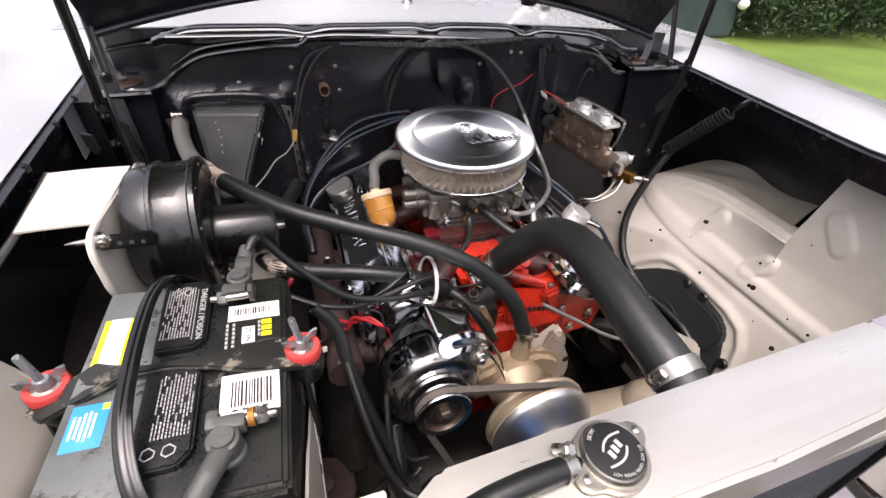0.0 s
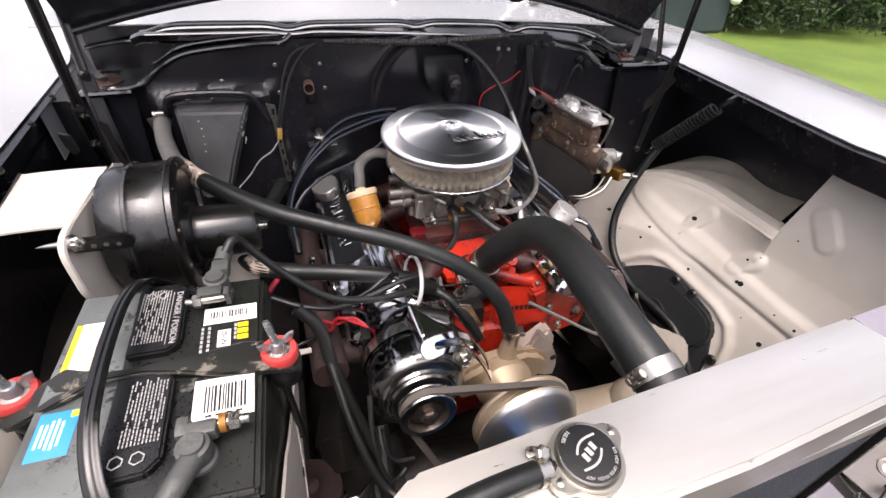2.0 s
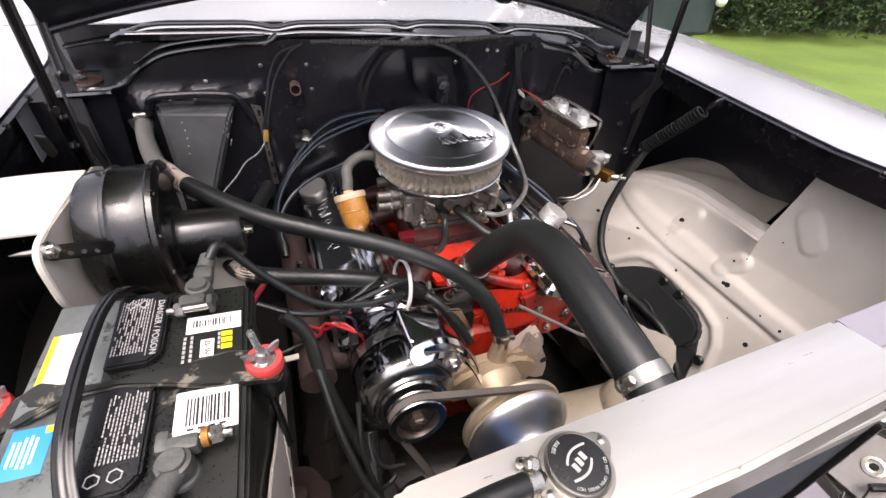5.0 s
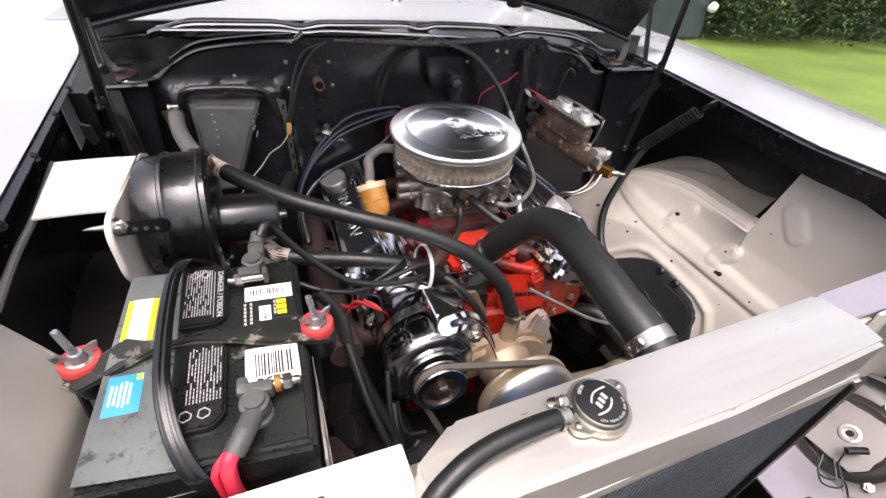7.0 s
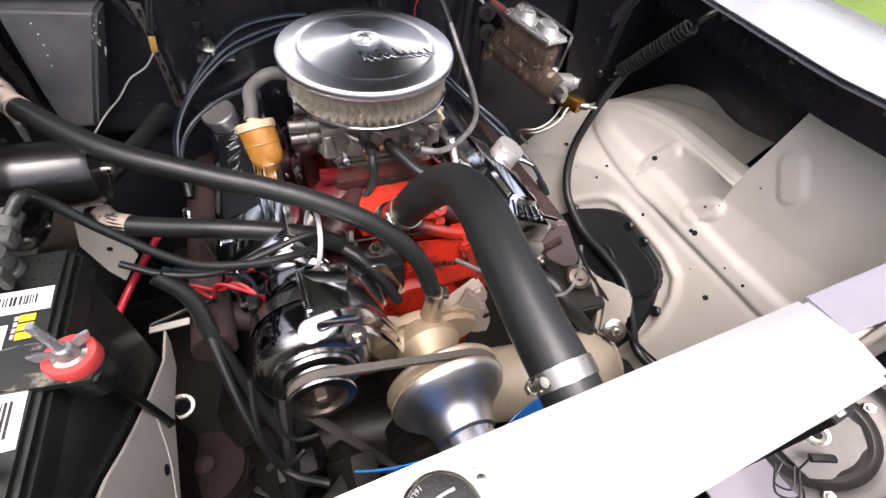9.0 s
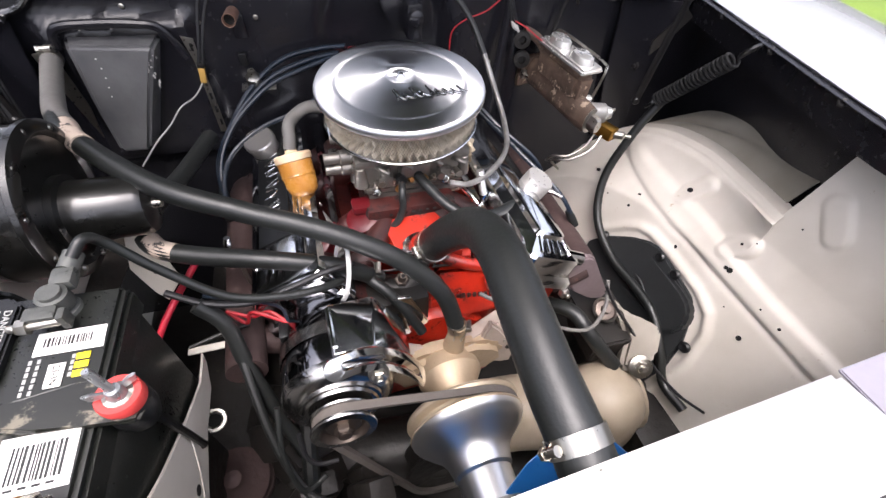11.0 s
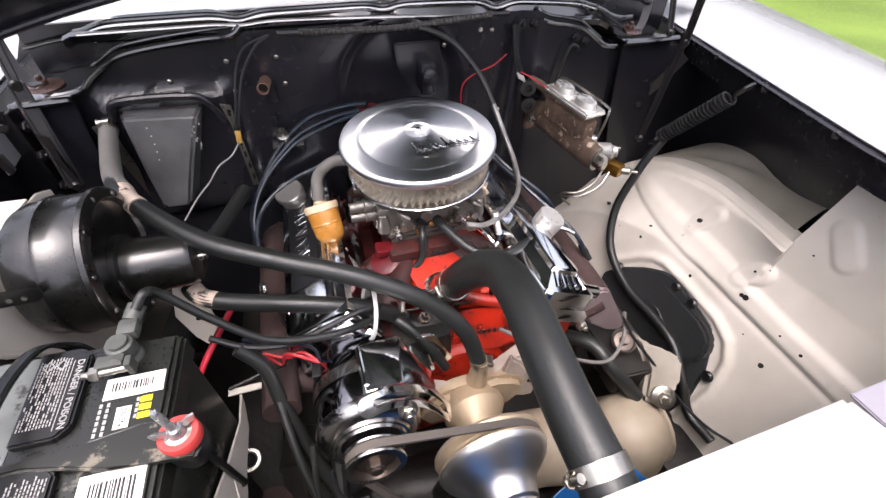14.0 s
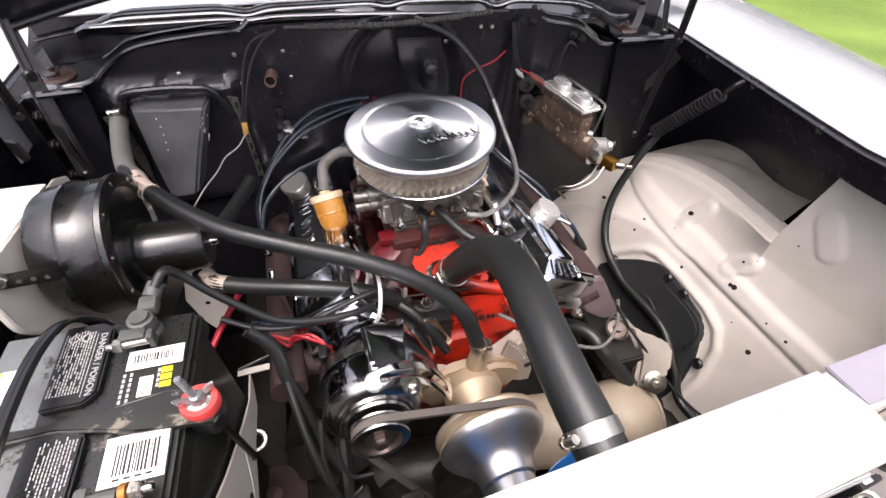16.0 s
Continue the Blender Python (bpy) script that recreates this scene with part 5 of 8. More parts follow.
def build_carb():
    c = thing("carburetor", (0.285, 0.69, 0.80), "cast aluminium four-barrel carburetor with linkage", "carburetor")
    part("spacer", box((0.285, 0.695, 0.806), (0.15, 0.165, 0.014), 0.004), M_ALU_CAST, c)
    part("base_plate", slab([(0.205, 0.61, 0.815), (0.365, 0.61, 0.815), (0.375, 0.66, 0.815), (0.375, 0.75, 0.815), (0.355, 0.785, 0.815), (0.215, 0.785, 0.815), (0.195, 0.75, 0.815), (0.195, 0.66, 0.815)], (0, 0, 0.012), 0.003), M_ALU_CAST, c)
    part("main_body", box((0.285, 0.695, 0.845), (0.165, 0.150, 0.040), 0.008), M_ALU_CAST, c)
    part("air_horn", box((0.285, 0.695, 0.868), (0.185, 0.160, 0.014), 0.006), M_ALU_CAST, c)
    part("neck", lathe([(0.066, 0), (0.066, 0.02)], (0.285, 0.695, 0.872), (0, 0, 1), 40), M_ALU_CAST, c)
    rng = random.Random(5)
    for k in range(16):
        a = 2 * math.pi * k / 16
        x, y = 0.285 + 0.088 * max(-1, min(1, 1.35 * math.cos(a))), 0.695 + 0.077 * max(-1, min(1, 1.35 * math.sin(a)))
        part("boss", lathe([(0.009 + 0.004 * rng.random(), -0.03), (0.008, 0.002), (0.005, 0.004)], (x, y, 0.862 - 0.02 * rng.random()), (0, 0, 1), 14), M_ALU_CAST, c)
    for x in (0.222, 0.252, 0.318, 0.348):
        part("screw", nut((x, 0.615, 0.828), (0, -0.3, 1), 0.006, 0.006), M_STEEL, c)
        part("idle_screw", lathe([(0.004, 0), (0.004, 0.016), (0.006, 0.017), (0.006, 0.022)], (x + 0.008, 0.622, 0.838), (0, -1, 0.1), 12), M_STEEL, c)
    # fuel inlet fittings
    for k, (x, y, z, w, d, h) in enumerate(((0.215, 0.640, 0.850, 0.034, 0.030, 0.030), (0.355, 0.640, 0.848, 0.034, 0.030, 0.032), (0.285, 0.617, 0.852, 0.050, 0.018, 0.024), (0.240, 0.618, 0.838, 0.022, 0.020, 0.020), (0.335, 0.618, 0.836, 0.020, 0.022, 0.022), (0.200, 0.70, 0.845, 0.024, 0.070, 0.034), (0.372, 0.70, 0.850, 0.022, 0.060, 0.030))):
        part("casting", box((x, y, z), (w, d, h), 0.005, Matrix.Rotation(0.12 * (k % 3 - 1), 4, "Z")), M_ALU_CAST, c)
    for x, z in ((0.225, 0.862), (0.262, 0.866), (0.31, 0.866), (0.348, 0.862)):
        part("vent_tube", tube([(x, 0.622, z), (x + 0.006, 0.605, z + 0.003), (x + 0.016, 0.600, z - 0.002)], 0.004, 10, 4), M_ALU_CAST, c)
    for y, z in ((0.675, 0.852), (0.712, 0.860)):
        part("inlet", lathe([(0.012, 0), (0.012, 0.03), (0.009, 0.032), (0.009, 0.05)], (0.215, y, z), (-1, 0, 0), 18), M_ALU_CAST, c)
    part("inlet_nut", lathe([(0.0125, 0), (0.0125, 0.012)], (0.172, 0.675, 0.852), (-1, 0, 0), 6), M_STEEL, c, "steel fuel inlet nut")
    for x, z, r in ((0.333, 0.829, 0.0085), (0.222, 0.820, 0.0075), (0.262, 0.831, 0.006), (0.258, 0.820, 0.006), (0.300, 0.833, 0.0065), (0.278, 0.836, 0.005)):
        part("plug", lathe([(r, 0), (r, 0.006), (r * 0.75, 0.010), (r * 0.3, 0.011)], (x, 0.612, z), (0, -1, 0.35), 18), M_CHROME_DULL if r > 0.007 else M_RUSTBRASS, c)
    for z in (0.842, 0.862):
        part("inlet_barrel", lathe([(0.0105, 0), (0.0115, 0.010), (0.0115, 0.050), (0.009, 0.052), (0.0085, 0.075)], (0.225, 0.655, z), (-1, -0.08, 0.05), 22), M_ALU_CAST, c, "cast fuel inlet barrel")
        part("barrel_ring", lathe([(0.013, 0.030), (0.013, 0.036)], (0.225, 0.655, z), (-1, -0.08, 0.05), 22), M_STEEL, c)
    rng = random.Random(17)
    for k in range(9):
        p = Vector((0.368 + 0.028 * rng.random(), 0.625 + 0.05 * rng.random(), 0.845 + 0.028 * rng.random()))
        part("linkage_bit", box(p, (0.004 + 0.010 * rng.random(), 0.010 + 0.014 * rng.random(), 0.004 + 0.008 * rng.random()), 0.0012, Euler((rng.random() * 2, rng.random() * 2, rng.random() * 2)).to_matrix().to_4x4()), M_GOLD, c)
    part("pump_spring", tube([(0.392, 0.600, 0.842), (0.396, 0.597, 0.820), (0.402, 0.594, 0.795)], 0.0062, 14, 14, ribs=0.10), M_SATIN, c, "pale coil spring")
    part("diagonal_rail", tube([(0.350, 0.590, 0.832), (0.368, 0.585, 0.812), (0.384, 0.580, 0.790)], 0.004, 10, 4), M_CHROME, c)
    part("gasket", box((0.285, 0.697, 0.7985), (0.158, 0.172, 0.004), 0.0015), M_IRON, c, "brown base gasket")
    # throttle linkage
    link = part("throttle_lever", slab([(0.372, 0.655, 0.822), (0.372, 0.70, 0.822), (0.372, 0.69, 0.862), (0.372, 0.665, 0.868)], (0.003, 0, 0), 0.001), M_GOLD, c, "gold passivated throttle lever")
    part("lever", slab([(0.382, 0.63, 0.818), (0.382, 0.66, 0.815), (0.382, 0.665, 0.845), (0.382, 0.64, 0.85)], (0.003, 0, 0), 0.001), M_GOLD, link)
    part("rod", tube([(0.386, 0.64, 0.842), (0.389, 0.69, 0.85), (0.386, 0.74, 0.842)], 0.0025, 8, 4), M_GOLD, link)
    part("spring", tube([(0.40 + 0.004 * math.cos(k * 0.9), 0.60 + 0.0011 * k, 0.815 + 0.004 * math.sin(k * 0.9)) for k in range(80)], 0.0011, 6, 1), M_STEEL, link)
    part("choke_housing", lathe([(0.022, 0), (0.022, 0.018), (0.018, 0.024)], (0.36, 0.715, 0.852), (1, -0.1, 0), 24), M_PLASTIC, c, "black electric choke cap")
    for k in range(4):
        part("rod", tube([(0.374 + 0.005 * k, 0.64 + 0.012 * k, 0.86), (0.378 + 0.006 * k, 0.65 + 0.015 * k, 0.83), (0.372, 0.66 + 0.02 * k, 0.815)], 0.002, 6, 3), M_GOLD, c)


build_carb()


def build_air_cleaner():
    ax = Vector((-0.018, -0.080, 1)).normalized()
    o = Vector((0.284, 0.698, 0.955)) - ax * 0.062
    root = thing("air_cleaner", o, "round chrome air cleaner with a pleated filter ring", "air cleaner")
    part("base_pan", lathe([(0.05, 0.0), (0.10, -0.006), (0.120, -0.002), (0.124, 0.004), (0.121, 0.006), (0.05, 0.006)], o, ax, 72), M_CHROME, root)
    # pleated filter paper behind the mesh
    a, u, v = frame_of(ax)
    el = bmesh.new()
    n = 672
    rows = []
    for j in range(29):
        h = 0.004 + 0.046 * j / 28
        row = []
        for k in range(n):
            t = 2 * math.pi * k / n
            wob = 0.026 * math.sin(j / 28 * 10.5 + 0.5 * math.sin(5 * t))
            r = 0.1060 + 0.0155 * (0.5 + 0.5 * math.cos((t + wob) * 56)) ** 3.6
            row.append(el.verts.new(o + a * h + (u * math.cos(t) + v * math.sin(t)) * r))
        rows.append(row)
    for p, q in zip(rows, rows[1:]):
        for k in range(n):
            el.faces.new((p[k], p[(k + 1) % n], q[(k + 1) % n], q[k]))
    part("pleated_element", el, M_PAPER, root, "tan wavy pleated filter element", 80)
    # wire mesh round the element: two crossing helices of fine wires
    ms = bmesh.new()
    nw, r = 190, 0.1222
    for sgn in (-1, 1):
        for k in range(nw):
            prev = None
            for j in range(9):
                t = 2 * math.pi * (k + sgn * j * 0.7) / nw
                d = (u * math.cos(t) + v * math.sin(t))
                s = Vector(a).cross(d) * 0.00022
                p = o + a * (0.005 + 0.045 * j / 8) + d * r
                cur = (ms.verts.new(p - s), ms.verts.new(p + s))
                if prev:
                    ms.faces.new((prev[0], prev[1], cur[1], cur[0]))
                prev = cur
    part("wire_mesh", ms, M_MESH, root, "fine diamond wire mesh", 80)
    lid = part("lid", lathe([(0.1215, 0.048), (0.1275, 0.0485), (0.1310, 0.052), (0.1312, 0.057), (0.1290, 0.0615), (0.1250, 0.0632), (0.1150, 0.0650), (0.1045, 0.0662), (0.1015, 0.0662),
                             (0.0985, 0.0640), (0.0965, 0.0632), (0.0940, 0.0640), (0.070, 0.0668), (0.040, 0.0702), (0.024, 0.0722), (0.0220, 0.0715), (0.0205, 0.0690), (0.008, 0.0682), (0.0005, 0.0682)], o, ax, 128, True, True), M_LIDCHROME, root, "mirror-polished chrome lid", 60)
    top = o + a * 0.0672
    wing = lathe([(0.0075, 0), (0.0075, 0.003), (0.005, 0.006), (0.0040, 0.009), (0.001, 0.0095)], top, ax, 24)
    part("wing_nut", join(wing, slab([top + Vector((0.004, -0.0015, 0.004)), top + Vector((0.012, -0.0015, 0.005)), top + Vector((0.012, -0.0015, 0.010)), top + Vector((0.005, -0.0015, 0.008))], (0, 0.003, 0), 0.0008),
                          slab([top + Vector((-0.004, -0.0015, 0.004)), top + Vector((-0.012, -0.0015, 0.005)), top + Vector((-0.012, -0.0015, 0.010)), top + Vector((-0.005, -0.0015, 0.008))], (0, 0.003, 0), 0.0008)), M_CHROME, lid)
    # emblem script: plain looping strokes pressed into the lid
    script = []
    heights = (1.5, 0.8, 1.5, 0.75, 1.6, 0.8, 0.85, 0.8, 1.4)
    for k in range(91):
        t = k / 90
        q = t * 8.98
        h = 0.0088 * heights[int(q)] * (1.1 - 0.3 * t)
        x = -0.016 + 0.108 * t + 0.0048 * math.cos(6.2832 * q)
        y = -0.068 + 0.026 * t + h * (0.5 - 0.5 * math.cos(6.2832 * q + 0.6)) * 1.7
        rr = math.hypot(x, y)
        script.append(o + Vector((x, y, 0)) + a * (0.0752 - 0.118 * rr + 0.0004))
    yaw = Matrix.Translation(o) @ Matrix.Rotation(radians(-6), 4, a) @ Matrix.Translation(-o)
    part("script_edge", tube([yaw @ p - a * 0.0007 for p in script], 0.0026, 8, 3, flat=0.4), M_PLASTIC, lid, "dark edge round the emblem strokes")
    part("emblem_script", tube([yaw @ p for p in script], 0.0013, 8, 3), M_CHROME, lid, "raised chrome emblem strokes")
    h = thing("vent_hose", (0.13, 0.73, 0.86), "grey vent hose beside the fuel filter", "hose")
    part("tubing", tube([(0.168, 0.735, 0.905), (0.142, 0.735, 0.908), (0.120, 0.728, 0.900), (0.108, 0.706, 0.896), (0.106, 0.690, 0.884), (0.1030, 0.681, 0.870)], 0.0095, 14, 8), M_HOSE_GREY, h)


M_PAPER = mat("filter_paper", "d2c8b4", "b9af9e", 0.75, bump=0.2)
M_MESH = mat("wire_mesh_steel", "9a9894", "84827e", 0.4, 1.0, bump=0)
M_HOSE_GREY = mat("grey_rubber", "6f6d69", "5c5a57", 0.6, bump=0.2)
build_air_cleaner()


def build_fuel_filter():
    f = thing("fuel_filter", (0.104, 0.68, 0.79), "amber see-through fuel filter with a cream lid", "fuel filter")
    o = Vector((0.1135, 0.640, 0.806))
    ax = (Vector((0.104, 0.680, 0.866)) - o).normalized()
    part("bowl", lathe([(0.006, 0.002), (0.012, 0.003), (0.018, 0.006), (0.0225, 0.012), (0.0245, 0.020), (0.0258, 0.040), (0.0266, 0.060)], o, ax, 36), M_AMBER, f)
    part("lid", lathe([(0.0265, 0.058), (0.0285, 0.059), (0.0288, 0.067), (0.0265, 0.070), (0.012, 0.071), (0.009, 0.072), (0.009, 0.076)], o, ax, 36), M_AMBER_TOP, f)
    part("rib", lathe([(0.0255, 0.034), (0.0266, 0.036), (0.0258, 0.038)], o, ax, 36, False, False), M_AMBER, f)
    for k in range(3):
        part("label_bar", box((0, 0, 0), (0.014, 0.0008, 0.0022), 0, Matrix.Translation(o + ax * (0.054 - 0.004 * k) + Vector((-0.004, -0.0262, 0)))), M_AMBER_TOP, f)
    part("hose_tail", tube([o + ax * 0.004, o + Vector((0.004, -0.010, -0.006)), Vector((0.126, 0.612, 0.795)), Vector((0.142, 0.590, 0.775)), Vector((0.158, 0.570, 0.745))], 0.0088, 14, 6), M_HOSE_GREY, f, "grey fuel hose below the filter")
    clamp(f, o + ax * -0.012 + Vector((0.0015, -0.003, 0)), (0.1, -0.3, -1), 0.0092, 0.007, (1, 0, 0))
    d = thing("distributor", (0.24, 0.87, 0.80), "red distributor cap with plug lead towers", "distributor")
    part("body", lathe([(0.035, 0), (0.035, 0.06)], (0.240, 0.880, 0.79), (0, 0, 1), 28), M_ALU_CAST, d)
    part("cap", lathe([(0.052, 0.0), (0.054, 0.02), (0.052, 0.045), (0.046, 0.06), (0.042, 0.065)], (0.240, 0.880, 0.850), (0, 0, 1), 32), M_DARKRED, d)
    for k in range(9):
        a = 6.283 * k / 8
        r = 0.036 if k < 8 else 0
        part("tower", lathe([(0.010, 0), (0.009, 0.012)], (0.240 + r * math.cos(a), 0.880 + r * math.sin(a), 0.910), (0, 0, 1), 14), M_DARKRED, d)


build_fuel_filter()


# ---- belt drive ----
ALT = Vector((0.1163, 0.3015, 0.7255))
PUMP = Vector((0.2850, 0.2880, 0.6180))
CRANK = Vector((0.280, 0.290, 0.430))
LEAN_BACK = Euler((radians(-4.8), 0, 0))      # the engine sits nose up


def build_alternator():
    c = ALT
    root = thing("alternator", ALT, "chromed alternator with black fan and pulley", "alternator")
    root.rotation_euler = LEAN_BACK
    ax = (0, -1, 0)
    o = c.copy()
    part("front_case", lathe([(0.030, -0.03), (0.060, -0.032), (0.068, -0.045), (0.070, -0.075), (0.070, -0.085)], o, ax, 56), M_BLACK_CHROME, root)
    part("stator_ring", lathe([(0.0715, -0.085), (0.0715, -0.105)], o, ax, 56, False, False), M_CHROME_DULL, root)
    part("rear_case", lathe([(0.070, -0.105), (0.070, -0.140), (0.062, -0.160), (0.03, -0.168)], o, ax, 56), M_BLACK_CHROME, root)
    for k in (1, 4, 5, 7, 10):
        a = 6.283 * k / 12
        d = Vector((math.cos(a), 0, math.sin(a)))
        part("vent_rib", box(o + d * 0.066 + Vector((0, 0.05, 0)), (0.010, 0.03, 0.012), 0.002, Matrix.Rotation(-a, 4, "Y")), M_BLACK_CHROME, root)
    for a in (4.3,):
        d = Vector((math.cos(a), 0, math.sin(a)))
        part("through_bolt", nut(o + d * 0.064 + Vector((0, 0.028, 0)), (0, -1, 0), 0.006, 0.005), M_CHROME_DULL, root)
    part("fan", lathe([(0.020, -0.014), (0.046, -0.0145), (0.048, -0.0180), (0.0515, -0.0185), (0.0535, -0.0225), (0.0600, -0.0245), (0.0670, -0.0300), (0.0708, -0.0380), (0.0712, -0.0440), (0.0690, -0.0460), (0.03, -0.040)], o, ax, 72), M_FANSTEEL, root, "dished grey steel cooling fan")
    for k in range(14):
        a = 6.283 * k / 14
        d = Vector((math.cos(a), 0, math.sin(a)))
        part("fan_blade", box(o + d * 0.058 + Vector((0, 0.047, 0)), (0.020, 0.012, 0.0015), 0, Matrix.Rotation(-a + 0.5, 4, "Y")), M_FANSTEEL, root)
    part("pulley", lathe([(0.030, 0.0125), (0.0395, 0.012), (0.0405, 0.010), (0.0395, 0.007), (0.029, 0.002), (0.029, -0.002), (0.0395, -0.006), (0.0405, -0.008), (0.038, -0.010), (0.025, -0.011)], o, ax, 64, False, True), M_FANSTEEL, root, "steel V-belt pulley")
    part("pulley_dish", lathe([(0.0302, 0.0126), (0.0285, 0.0105), (0.0265, 0.003), (0.022, 0.002), (0.0205, 0.006), (0.016, 0.0065)], o, ax, 48, False, True), M_NUT, root)
    part("shaft_nut", join(lathe([(0.0125, 0.003), (0.0125, 0.014), (0.0105, 0.016)], o, ax, 6), lathe([(0.008, 0.014), (0.008, 0.019), (0.006, 0.020)], o, ax, 18)), M_NUT, root, "dull brown shaft nut")
    part("tail_wire", tube([(ALT.x - 0.060, ALT.y + 0.02, ALT.z - 0.040), (ALT.x - 0.058, ALT.y + 0.005, ALT.z - 0.075), (ALT.x - 0.045, ALT.y, ALT.z - 0.098), (ALT.x - 0.020, ALT.y, ALT.z - 0.104)], 0.003, 8, 6), M_WIRE, root)
    # slotted adjusting arm
    arm = []
    for k in range(13):
        t = k / 12
        arm.append(Vector((0.118 + 0.109 * t, 0.318 + 0.020 * t, 0.830 + 0.012 * t - 0.126 * t ** 2.6)))
    ab = thing("adjusting_arm", (0.17, 0.33, 0.79), "chrome slotted alternator adjusting arm", "bracket")
    up = Vector((0.05, 0.72, 0.70)).normalized()
    line = spline(arm, 6)

    def on_arm(f, side, half):
        q = max(0.0, min(1.0, f)) * (len(line) - 1)
        i = min(int(q), len(line) - 2)
        p, t = line[i] + (line[i + 1] - line[i]) * (q - i), (line[i + 1] - line[i]).normalized()
        w = (up - t * up.dot(t)).normalized()
        return p + w * side * half + t * (f - max(0.0, min(1.0, f))) * 0.14

    def loop(f0, f1, half):
        """Points round a band with rounded ends."""
        pts = []
        for k in range(20):
            pts.append(on_arm(f0 + (f1 - f0) * k / 19, 1, half))
        for k in range(1, 8):
            a = math.pi * k / 8
            pts.append(on_arm(f1 + half / 0.14 * math.sin(a), math.cos(a), half))
        for k in range(20):
            pts.append(on_arm(f1 + (f0 - f1) * k / 19, -1, half))
        for k in range(1, 8):
            a = math.pi * k / 8
            pts.append(on_arm(f0 - half / 0.14 * math.sin(a), -math.cos(a), half))
        return pts
    plate = bmesh.new()
    push = Vector((0, -0.006, 0.006))
    rings = [[plate.verts.new(p + e) for p in pts] for pts, e in ((loop(0.14, 0.92, 0.0042), Vector()), (loop(0.04, 0.97, 0.0126), Vector()), (loop(0.04, 0.97, 0.0136), push * 0.5), (loop(0.04, 0.97, 0.0124), push), (loop(0.14, 0.92, 0.0052), push), (loop(0.14, 0.92, 0.0042), push * 0.6))]
    for a, b in zip(rings, rings[1:] + rings[:1]):
        for k in range(len(a)):
            plate.faces.new((a[k], a[(k + 1) % len(a)], b[(k + 1) % len(a)], b[k]))
    bmesh.ops.recalc_face_normals(plate, faces=plate.faces)
    part("plate", plate, M_CHROME, ab, "", 50)
    part("lock_bolt", join(lathe([(0.012, 0), (0.012, 0.003)], (0.167, 0.314, 0.806), (0, -1, 0.6), 20), nut((0.167, 0.312, 0.807), (0, -1, 0.3), 0.009, 0.008)), M_STEEL, ab)
    # folded chrome cover over the case
    cov = thing("alternator_cover", (0.15, 0.39, 0.78), "faceted chrome bracket cover above the alternator", "cover plate")
    body = bmesh.new()
    for q in ((0.122, 0.340, 0.820), (0.168, 0.340, 0.817), (0.178, 0.420, 0.809), (0.120, 0.408, 0.824), (0.214, 0.350, 0.762), (0.218, 0.415, 0.746), (0.116, 0.345, 0.772), (0.116, 0.412, 0.772), (0.200, 0.350, 0.735), (0.208, 0.412, 0.730)):
        body.verts.new(q)
    bmesh.ops.convex_hull(body, input=body.verts[:])
    bmesh.ops.dissolve_limit(body, angle_limit=radians(6), verts=body.verts[:], edges=body.edges[:])
    bmesh.ops.bevel(body, geom=body.edges[:], offset=0.0025, segments=3, affect="EDGES", profile=0.5)
    part("plate", body, M_CHROME, cov)
    part("rib", tube([(0.124, 0.350, 0.8205), (0.122, 0.402, 0.8240)], 0.004, 10, 4), M_CHROME, cov)
    w = thing("alternator_plug", (0.07, 0.43, 0.74), "black plug with red leads behind the alternator", "connector")
    part("housing", box((0.065, 0.432, 0.752), (0.024, 0.03, 0.02), 0.003), M_PLASTIC, w)
    for k in range(2):
        part("lead", tube([(0.066, 0.44, 0.76), (0.045 - 0.02 * k, 0.455, 0.772 + 0.006 * k), (0.02 - 0.01 * k, 0.462, 0.760 - 0.012 * k), (-0.01, 0.47, 0.772)], 0.0026, 8, 6), M_WIRE_RED, w, "red wire")
    part("lead", tube([(0.066, 0.44, 0.758), (0.06, 0.45, 0.785), (0.02, 0.47, 0.785), (-0.03, 0.48, 0.80)], 0.0022, 8, 6), M_WIRE_BLUE, w)


build_alternator()


